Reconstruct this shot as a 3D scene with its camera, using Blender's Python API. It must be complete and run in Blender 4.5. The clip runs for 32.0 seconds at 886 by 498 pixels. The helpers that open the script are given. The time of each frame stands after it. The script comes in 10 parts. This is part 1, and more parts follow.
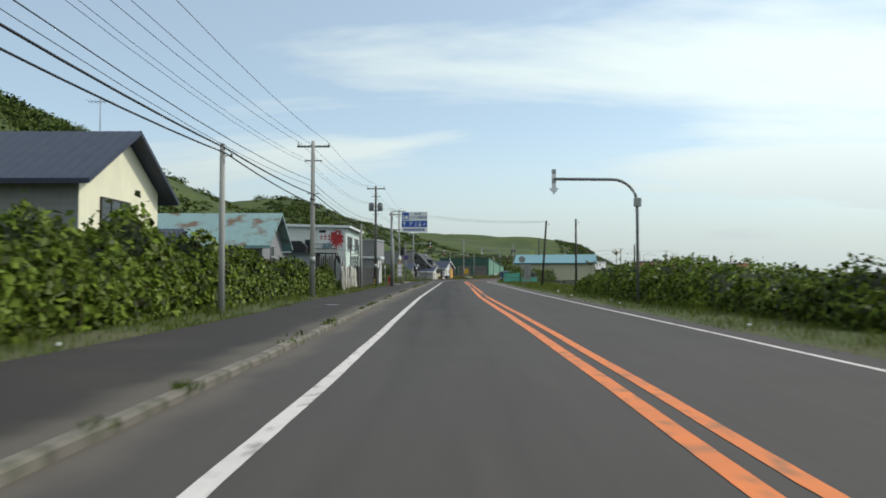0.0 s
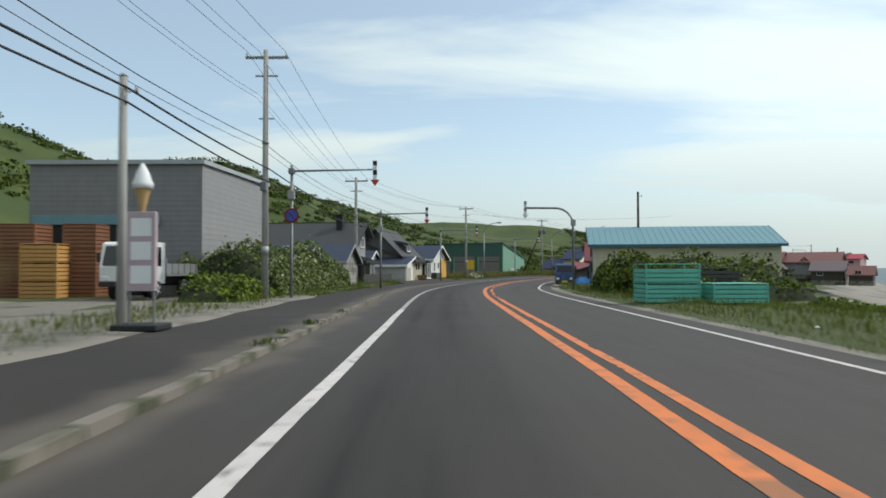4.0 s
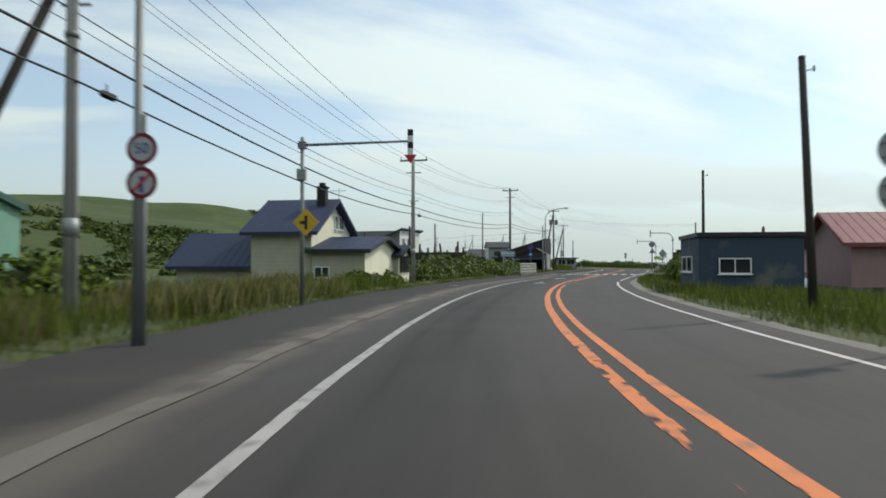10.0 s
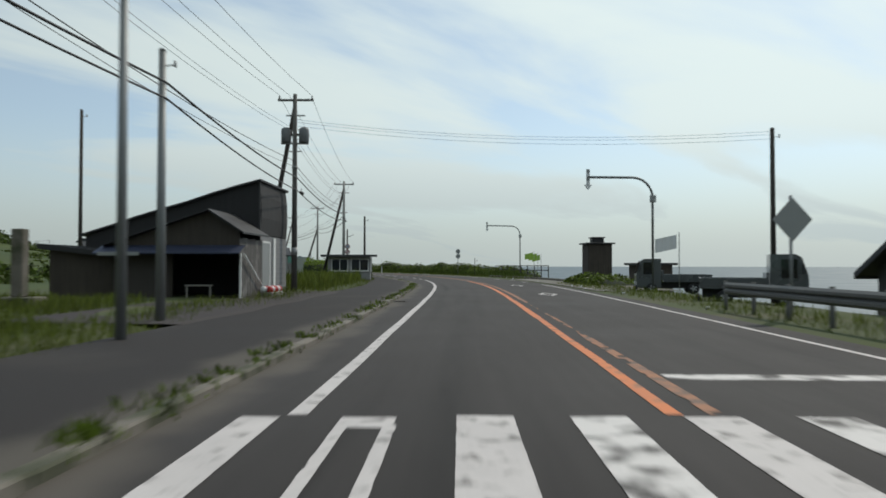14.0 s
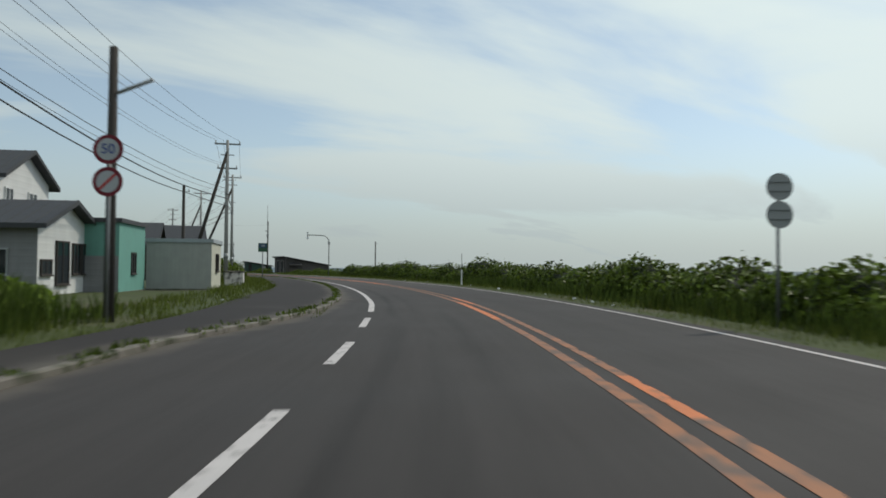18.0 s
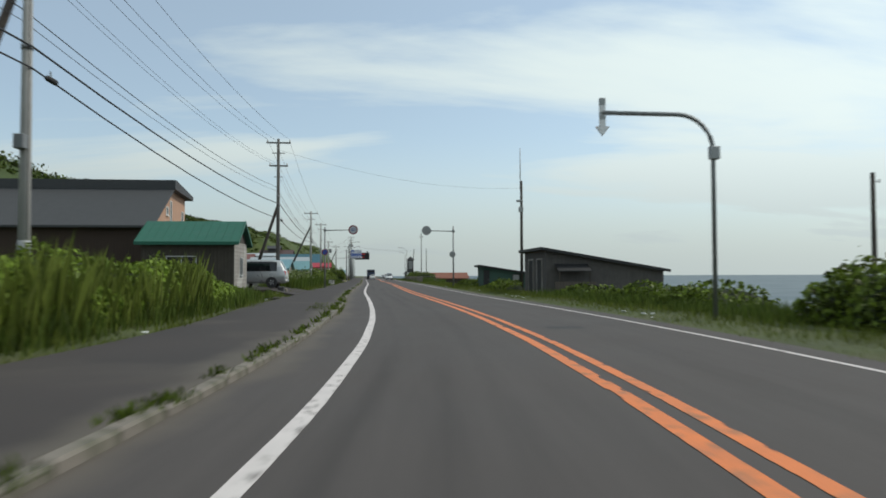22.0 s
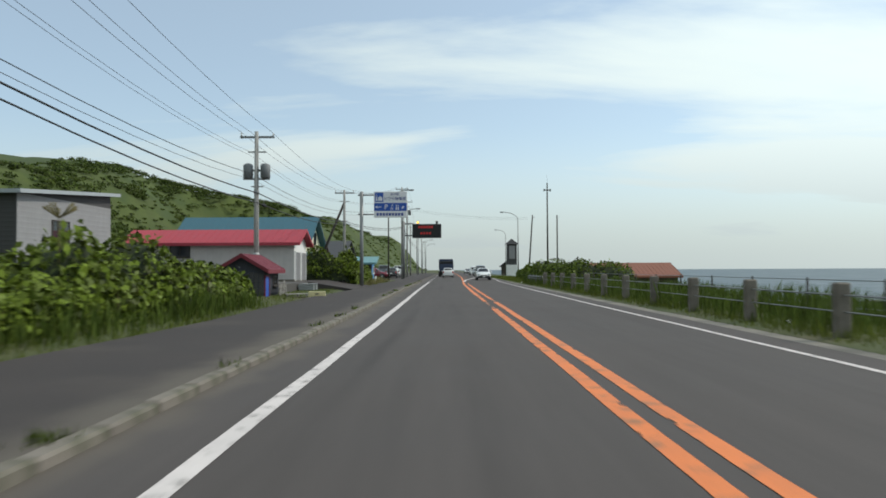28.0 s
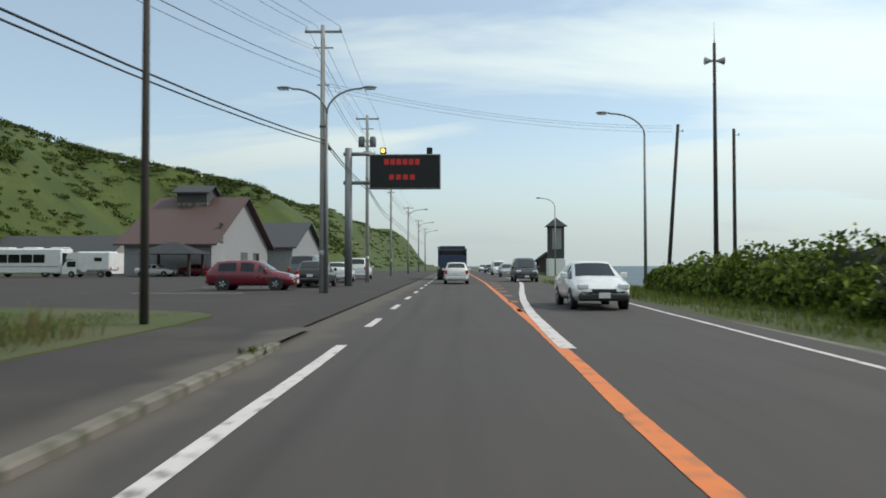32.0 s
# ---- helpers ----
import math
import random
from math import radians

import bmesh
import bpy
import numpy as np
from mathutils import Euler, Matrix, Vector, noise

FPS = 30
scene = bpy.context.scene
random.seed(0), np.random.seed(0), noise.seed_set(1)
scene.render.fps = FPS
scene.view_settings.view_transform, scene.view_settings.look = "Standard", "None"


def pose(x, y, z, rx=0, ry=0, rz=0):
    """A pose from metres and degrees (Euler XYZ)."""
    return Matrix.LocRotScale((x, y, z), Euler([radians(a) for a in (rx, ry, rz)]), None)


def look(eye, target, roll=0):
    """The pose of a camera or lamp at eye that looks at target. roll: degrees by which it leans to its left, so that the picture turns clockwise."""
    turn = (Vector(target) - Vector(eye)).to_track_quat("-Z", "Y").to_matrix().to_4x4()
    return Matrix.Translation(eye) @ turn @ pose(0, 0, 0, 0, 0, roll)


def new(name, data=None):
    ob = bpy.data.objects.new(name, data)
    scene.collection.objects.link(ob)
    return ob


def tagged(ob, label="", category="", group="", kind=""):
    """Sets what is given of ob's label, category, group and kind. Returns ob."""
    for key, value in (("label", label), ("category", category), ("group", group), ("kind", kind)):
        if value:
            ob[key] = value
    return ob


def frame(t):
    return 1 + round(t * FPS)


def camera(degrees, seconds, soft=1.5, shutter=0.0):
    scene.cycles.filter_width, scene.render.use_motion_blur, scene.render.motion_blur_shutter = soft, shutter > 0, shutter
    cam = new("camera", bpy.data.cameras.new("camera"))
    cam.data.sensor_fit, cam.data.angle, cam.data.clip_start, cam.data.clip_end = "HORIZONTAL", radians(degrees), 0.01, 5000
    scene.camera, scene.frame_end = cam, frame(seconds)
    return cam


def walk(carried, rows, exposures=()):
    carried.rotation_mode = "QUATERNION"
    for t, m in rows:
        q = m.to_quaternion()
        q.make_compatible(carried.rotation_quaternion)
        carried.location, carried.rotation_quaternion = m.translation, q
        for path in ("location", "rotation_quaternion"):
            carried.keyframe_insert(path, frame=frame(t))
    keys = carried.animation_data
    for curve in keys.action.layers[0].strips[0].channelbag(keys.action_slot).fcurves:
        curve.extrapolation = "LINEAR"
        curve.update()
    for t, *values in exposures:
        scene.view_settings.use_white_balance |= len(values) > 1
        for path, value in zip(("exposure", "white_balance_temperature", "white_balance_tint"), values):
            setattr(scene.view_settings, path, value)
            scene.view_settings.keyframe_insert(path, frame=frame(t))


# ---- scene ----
cam = camera(62.8, 32.0, soft=1.7, shutter=0.25)
PATH = [
    (0, (0.000, 0.000, 1.30), (-0.205, 9.992, 1.6300), -0.03),
    (0.5, (-0.051, 8.792, 1.30), (-0.453, 18.778, 1.6361), 0.14),
    (1, (-0.191, 17.553, 1.30), (-0.558, 27.541, 1.5986), 0.13),
    (1.5, (-0.358, 26.282, 1.30), (-0.612, 36.272, 1.6731), -0.16),
    (2, (-0.493, 34.982, 1.30), (-0.783, 44.973, 1.5894), 0.38),
    (2.5, (-0.606, 43.651, 1.30), (-1.012, 53.638, 1.6157), 0.57),
    (3, (-0.707, 52.292, 1.30), (-1.070, 62.282, 1.5742), 0.57),
    (3.5, (-0.759, 60.907, 1.30), (-0.916, 70.902, 1.5815), 0.23),
    (4, (-0.730, 69.497, 1.30), (-0.813, 79.493, 1.5577), -0.08),
    (4.5, (-0.694, 78.063, 1.30), (-0.837, 88.059, 1.5339), -0.38),
    (5, (-0.724, 86.594, 1.30), (-0.925, 96.590, 1.5102), -0.68),
    (5.5, (-0.767, 95.084, 1.30), (-0.951, 105.080, 1.4864), -0.98),
    (6, (-0.747, 103.531, 1.30), (-0.878, 113.527, 1.5520), -1.40),
    (6.5, (-0.452, 111.940, 1.30), (-0.049, 121.929, 1.5455), -1.11),
    (7, (0.327, 120.300, 1.30), (1.312, 130.248, 1.5396), -0.79),
    (7.5, (1.610, 128.604, 1.30), (3.235, 138.468, 1.5494), -0.42),
    (8, (3.401, 136.852, 1.30), (5.577, 146.611, 1.4920), -0.31),
    (8.5, (5.642, 145.072, 1.30), (8.366, 154.691, 1.5461), -0.66),
    (9, (8.289, 153.305, 1.30), (11.322, 162.832, 1.5148), -0.75),
    (9.5, (11.382, 161.561, 1.30), (14.817, 170.950, 1.5059), -0.34),
    (10, (14.966, 169.826, 1.30), (19.025, 178.963, 1.4875), -0.02),
    (10.5, (19.035, 178.089, 1.30), (23.497, 187.037, 1.5016), -0.25),
    (11, (23.576, 186.331, 1.30), (28.393, 195.093, 1.4671), -0.04),
    (11.5, (28.577, 194.514, 1.30), (33.802, 203.038, 1.5066), -1.17),
    (12, (34.017, 202.589, 1.30), (39.606, 210.877, 1.5783), -1.62),
    (12.5, (39.859, 210.505, 1.30), (45.830, 218.525, 1.5256), -0.70),
    (13, (46.064, 218.232, 1.30), (52.372, 225.989, 1.4878), 0.51),
    (13.5, (52.493, 225.831, 1.30), (58.879, 233.516, 1.7003), 0.02),
    (14, (59.018, 233.386, 1.30), (65.378, 241.099, 1.5303), 0.03),
    (14.5, (65.596, 240.916, 1.30), (72.035, 248.561, 1.6101), -0.38),
    (15, (72.193, 248.447, 1.30), (78.631, 256.094, 1.5887), -0.10),
    (15.5, (78.768, 256.018, 1.30), (85.169, 263.697, 1.5673), 0.19),
    (16, (85.278, 263.679, 1.30), (91.556, 271.458, 1.5459), 0.47),
    (16.5, (91.603, 271.547, 1.30), (97.599, 279.546, 1.5244), 0.75),
    (17, (97.619, 279.735, 1.30), (103.182, 288.041, 1.5305), 0.88),
    (17.5, (103.277, 288.269, 1.30), (108.448, 296.825, 1.5463), 0.56),
    (18, (108.532, 297.155, 1.30), (113.290, 305.946, 1.5589), 0.47),
    (18.5, (113.366, 306.362, 1.30), (117.585, 315.424, 1.5733), 0.02),
    (19, (117.764, 315.849, 1.30), (121.608, 325.078, 1.5359), 0.51),
    (19.5, (121.695, 325.570, 1.30), (125.162, 334.947, 1.5485), 0.30),
    (20, (125.129, 335.465, 1.30), (128.050, 345.025, 1.5670), -0.19),
    (20.5, (128.051, 345.457, 1.30), (130.452, 355.161, 1.5587), 1.11),
    (21, (130.449, 355.462, 1.30), (132.423, 365.261, 1.5836), -0.15),
    (21.5, (132.333, 365.405, 1.30), (133.884, 375.280, 1.5578), 0.09),
    (22, (133.716, 375.229, 1.30), (134.619, 385.182, 1.6573), -0.19),
    (22.5, (134.567, 384.900, 1.30), (135.010, 394.886, 1.5699), -0.33),
    (23, (134.874, 394.393, 1.30), (134.833, 404.389, 1.5846), 0.31),
    (23.5, (134.827, 403.701, 1.30), (134.440, 413.689, 1.6067), -0.04),
    (24, (134.618, 412.850, 1.30), (134.135, 422.833, 1.6090), 0.25),
    (24.5, (134.402, 421.890, 1.30), (134.061, 431.879, 1.6163), -0.21),
    (25, (134.313, 430.870, 1.30), (134.068, 440.862, 1.5980), -0.78),
    (25.5, (134.276, 439.820, 1.30), (133.938, 449.810, 1.6097), 0.01),
    (26, (134.208, 448.759, 1.30), (133.859, 458.748, 1.6051), -0.00),
    (26.5, (134.150, 457.690, 1.30), (133.875, 467.682, 1.6004), -0.01),
    (27, (134.146, 466.604, 1.30), (133.933, 476.597, 1.5958), -0.03),
    (27.5, (134.134, 475.475, 1.30), (133.882, 485.468, 1.5911), -0.04),
    (28, (134.057, 484.266, 1.30), (133.832, 494.260, 1.5786), -0.26),
    (28.5, (133.946, 492.928, 1.30), (133.613, 502.917, 1.6153), 0.04),
    (29, (133.838, 501.419, 1.30), (133.531, 511.411, 1.5539), -0.42),
    (29.5, (133.709, 509.707, 1.30), (133.445, 519.699, 1.6086), -0.09),
    (30, (133.539, 517.770, 1.30), (133.126, 527.758, 1.5605), 0.38),
    (30.5, (133.365, 525.593, 1.30), (133.029, 535.584, 1.5612), 0.15),
    (31, (133.225, 533.169, 1.30), (132.874, 543.160, 1.5587), 0.25),
    (31.5, (133.101, 540.500, 1.30), (132.775, 550.492, 1.5553), 0.12),
    (32, (132.977, 547.595, 1.30), (132.653, 557.588, 1.5246), -0.07),
]
walk(cam, [(t, look(eye, target, roll)) for t, eye, target, roll in PATH], exposures=[(0, -0.04), (8, -0.05), (11, -0.28), (14, -0.5), (18, -0.55), (21, -0.32), (24, -0.15), (32, -0.08)])

# ---- world and sun ----
SUN_AZ, SUN_EL = 78.0, 44.0     # degrees clockwise from +y, and above the horizon
world = bpy.data.worlds.new("world")
scene.world = world
world.use_nodes = True
_n, _l = world.node_tree.nodes, world.node_tree.links
_n.clear()
_out = _n.new("ShaderNodeOutputWorld")
_bg = _n.new("ShaderNodeBackground")
_sky = _n.new("ShaderNodeTexSky")
_sky.sky_type = "NISHITA"
_sky.sun_disc = False
_sky.sun_elevation, _sky.sun_rotation = radians(SUN_EL), radians(SUN_AZ)
_sky.air_density, _sky.dust_density, _sky.ozone_density = 1.0, 0.7, 1.6
_geo = _n.new("ShaderNodeTexCoord")
_sep = _n.new("ShaderNodeSeparateXYZ")
_l.new(_geo.outputs["Generated"], _sep.inputs[0])


def _wm(op, a, b=None):
    m = _n.new("ShaderNodeMath")
    m.operation = op
    for k, v in enumerate((a, b)):
        if v is None:
            continue
        if isinstance(v, (int, float)):
            m.inputs[k].default_value = v
        else:
            _l.new(v, m.inputs[k])
    return m.outputs[0]


_zz = _wm("ADD", _wm("MAXIMUM", _sep.outputs[2], 0.0), 0.16)
_cmb = _n.new("ShaderNodeCombineXYZ")
_l.new(_wm("DIVIDE", _sep.outputs[0], _zz), _cmb.inputs[0])
_l.new(_wm("DIVIDE", _sep.outputs[1], _zz), _cmb.inputs[1])
_cl = _n.new("ShaderNodeTexNoise")
_cl.inputs["Scale"].default_value, _cl.inputs["Detail"].default_value = 0.72, 8.0
_cl.inputs["Roughness"].default_value, _cl.inputs["Distortion"].default_value = 0.52, 0.5
_map = _n.new("ShaderNodeMapping")
_map.inputs["Scale"].default_value = (0.55, 1.25, 1.0)
_map.inputs["Location"].default_value = (2.3, 0.4, 0.0)
_map.inputs["Rotation"].default_value = (0, 0, 0.35)
_l.new(_cmb.outputs[0], _map.inputs[0])
_l.new(_map.outputs[0], _cl.inputs["Vector"])
_rmp = _n.new("ShaderNodeMapRange")
_rmp.interpolation_type = "SMOOTHSTEP"
_rmp.inputs[1].default_value, _rmp.inputs[2].default_value = 0.38, 0.60
_rmp.inputs[3].default_value, _rmp.inputs[4].default_value = 0.02, 1.0
_l.new(_cl.outputs[0], _rmp.inputs[0])
# haze thickens towards the horizon; clouds are brighter towards the sun
_hz = _n.new("ShaderNodeMapRange")
_hz.interpolation_type = "SMOOTHSTEP"
_hz.inputs[1].default_value, _hz.inputs[2].default_value = 0.0, 0.20
_hz.inputs[3].default_value, _hz.inputs[4].default_value = 0.95, 0.34
_l.new(_sep.outputs[2], _hz.inputs[0])
_sd = (math.sin(radians(SUN_AZ)) * math.cos(radians(SUN_EL)), math.cos(radians(SUN_AZ)) * math.cos(radians(SUN_EL)), math.sin(radians(SUN_EL)))
_dot = _n.new("ShaderNodeVectorMath")
_dot.operation = "DOT_PRODUCT"
_l.new(_geo.outputs["Generated"], _dot.inputs[0])
_dot.inputs[1].default_value = _sd
_fw = _wm("POWER", _wm("MAXIMUM", _wm("ADD", _wm("MULTIPLY", _dot.outputs["Value"], 0.5), 0.5), 0.0), 3.0)
_lit = _n.new("ShaderNodeVectorMath")
_lit.operation = "SCALE"
_lit.inputs[0].default_value = (8.2, 9.4, 9.35)
_dim = _n.new("ShaderNodeMapRange")
_dim.interpolation_type = "SMOOTHSTEP"
_dim.inputs[1].default_value, _dim.inputs[2].default_value = 0.0, 0.20
_dim.inputs[3].default_value, _dim.inputs[4].default_value = 0.69, 1.0
_l.new(_sep.outputs[2], _dim.inputs[0])
_l.new(_wm("MULTIPLY", _dim.outputs[0], _wm("ADD", _wm("MULTIPLY", _fw, 0.7), 0.9)), _lit.inputs["Scale"])
_clear = _n.new("ShaderNodeVectorMath")
_clear.operation = "MULTIPLY"
_l.new(_sky.outputs[0], _clear.inputs[0])
_clear.inputs[1].default_value = (1.64, 1.74, 1.72)
_mixc = _n.new("ShaderNodeMix")
_mixc.data_type = "RGBA"
_l.new(_wm("MAXIMUM", _rmp.outputs[0], _hz.outputs[0]), _mixc.inputs["Factor"])
_l.new(_clear.outputs[0], _mixc.inputs[6])
_l.new(_lit.outputs[0], _mixc.inputs[7])
_l.new(_mixc.outputs[2], _bg.inputs[0])
_bg.inputs[1].default_value = 0.092
_l.new(_bg.outputs[0], _out.inputs[0])

sun = new("sun", bpy.data.lights.new("sun", "SUN"))
sun.data.energy, sun.data.angle, sun.data.color = 2.5, radians(3.0), (1.0, 0.94, 0.82)
_sv = Vector((math.sin(radians(SUN_AZ)) * math.cos(radians(SUN_EL)), math.cos(radians(SUN_AZ)) * math.cos(radians(SUN_EL)), math.sin(radians(SUN_EL))))
sun.matrix_world = look((0, 0, 60), Vector((0, 0, 60)) - _sv)


# ---- materials ----
def mat(name, col, rough=0.8, metal=0.0, var=0.25, scale=2.0, fine=40.0, bump=0.15, spec=0.4, rand=0.0, island=0.0, stain=None, stain_amt=0.0,
        stain_scale=0.6, wave=None, coat=0.0, obj=True, streak=0.0):
    """Surface with grain at two scales, optional stains, ribs (wave=(axis, period, depth)) and variation by object or by leaf."""
    m = bpy.data.materials.new(name)
    m.use_nodes = True
    nt = m.node_tree
    n, l = nt.nodes, nt.links
    n.clear()
    out, b = n.new("ShaderNodeOutputMaterial"), n.new("ShaderNodeBsdfPrincipled")
    l.new(b.outputs[0], out.inputs[0])
    b.inputs["Roughness"].default_value, b.inputs["Metallic"].default_value = rough, metal
    b.inputs["Specular IOR Level"].default_value = spec
    b.inputs["Coat Weight"].default_value = coat
    tc = n.new("ShaderNodeTexCoord")
    pos = tc.outputs["Object"] if obj else tc.outputs["Generated"]

    def noise_tex(sc, det=4.0, vec=pos):
        t = n.new("ShaderNodeTexNoise")
        t.inputs["Scale"].default_value, t.inputs["Detail"].default_value = sc, det
        l.new(vec, t.inputs["Vector"])
        return t.outputs[0]

    def mth(op, a, c=None):
        q = n.new("ShaderNodeMath")
        q.operation = op
        for k, v in enumerate((a, c)):
            if v is None:
                continue
            if isinstance(v, (int, float)):
                q.inputs[k].default_value = v
            else:
                l.new(v, q.inputs[k])
        return q.outputs[0]

    big, small = noise_tex(scale, 5.0), noise_tex(fine, 3.0)
    val = mth("ADD", mth("MULTIPLY", mth("SUBTRACT", big, 0.5), var * 2.2), 1.0)
    val = mth("ADD", val, mth("MULTIPLY", mth("SUBTRACT", small, 0.5), var * 1.3))
    if rand:
        oi = n.new("ShaderNodeObjectInfo")
        val = mth("ADD", val, mth("MULTIPLY", mth("SUBTRACT", oi.outputs["Random"], 0.5), rand * 2))
    if island:
        gi = n.new("ShaderNodeNewGeometry")
        val = mth("ADD", val, mth("MULTIPLY", mth("SUBTRACT", gi.outputs["Random Per Island"], 0.5), island * 2))
    if streak:
        mp = n.new("ShaderNodeMapping")
        mp.inputs["Scale"].default_value = (1.0, 1.0, 0.08)
        l.new(pos, mp.inputs[0])
        val = mth("ADD", val, mth("MULTIPLY", mth("SUBTRACT", noise_tex(7.0, 4.0, mp.outputs[0]), 0.5), streak * 2))
    hsv = n.new("ShaderNodeHueSaturation")
    hsv.inputs["Color"].default_value = (*col, 1)
    l.new(val, hsv.inputs["Value"])
    colour = hsv.outputs[0]
    if stain is not None:
        st = n.new("ShaderNodeMapRange")
        st.inputs[1].default_value, st.inputs[2].default_value = 0.62 - stain_amt * 0.3, 0.72 - stain_amt * 0.2
        l.new(noise_tex(stain_scale, 6.0), st.inputs[0])
        mx = n.new("ShaderNodeMix")
        mx.data_type = "RGBA"
        l.new(st.outputs[0], mx.inputs["Factor"])
        l.new(colour, mx.inputs[6])
        mx.inputs[7].default_value = (*stain, 1)
        colour = mx.outputs[2]
    l.new(colour, b.inputs["Base Color"])
    rr = mth("ADD", mth("MULTIPLY", mth("SUBTRACT", big, 0.5), 0.25), rough)
    l.new(rr, b.inputs["Roughness"])
    hgt = mth("MULTIPLY", small, 0.35)
    if wave:
        w = n.new("ShaderNodeTexWave")
        w.wave_profile = "SIN"
        w.bands_direction = wave[0]
        w.inputs["Scale"].default_value = 0.314 / wave[1]
        w.inputs["Distortion"].default_value = 0.0
        l.new(pos, w.inputs["Vector"])
        hgt = mth("ADD", hgt, mth("MULTIPLY", mth("POWER", w.outputs["Fac"], 3.0), wave[2]))
    if bump:
        bp = n.new("ShaderNodeBump")
        bp.inputs["Strength"].default_value = bump
        bp.inputs["Distance"].default_value = 0.02
        l.new(hgt, bp.inputs["Height"])
        l.new(bp.outputs[0], b.inputs["Normal"])
    return m


def leaf_mat(name, col, island=0.35, rand=0.12, trans=0.35, rough=0.55):
    m = mat(name, col, rough=rough, var=0.25, scale=0.9, fine=9.0, bump=0.0, spec=0.12, rand=rand, island=island)
    nt = m.node_tree
    n, l = nt.nodes, nt.links
    b = next(k for k in n if k.type == "BSDF_PRINCIPLED")
    tr = n.new("ShaderNodeBsdfTranslucent")
    col_link = b.inputs["Base Color"].links[0].from_socket
    g = n.new("ShaderNodeGamma")
    g.inputs[1].default_value = 0.85
    l.new(col_link, g.inputs[0])
    l.new(g.outputs[0], tr.inputs[0])
    mx = n.new("ShaderNodeMixShader")
    mx.inputs[0].default_value = trans
    l.new(b.outputs[0], mx.inputs[1])
    l.new(tr.outputs[0], mx.inputs[2])
    out = next(k for k in n if k.type == "OUTPUT_MATERIAL")
    l.new(mx.outputs[0], out.inputs[0])
    return m


def glow(name, col, power):
    m = bpy.data.materials.new(name)
    m.use_nodes = True
    b = m.node_tree.nodes["Principled BSDF"]
    b.inputs["Base Color"].default_value = (*col, 1)
    b.inputs["Emission Color"].default_value = (*col, 1)
    b.inputs["Emission Strength"].default_value = power
    return m


def glass_mat(name, col=(0.02, 0.025, 0.03), rough=0.06):
    m = bpy.data.materials.new(name)
    m.use_nodes = True
    b = m.node_tree.nodes["Principled BSDF"]
    b.inputs["Base Color"].default_value = (*col, 1)
    b.inputs["Roughness"].default_value = rough
    b.inputs["IOR"].default_value = 1.5
    b.inputs["Specular IOR Level"].default_value = 0.6
    return m


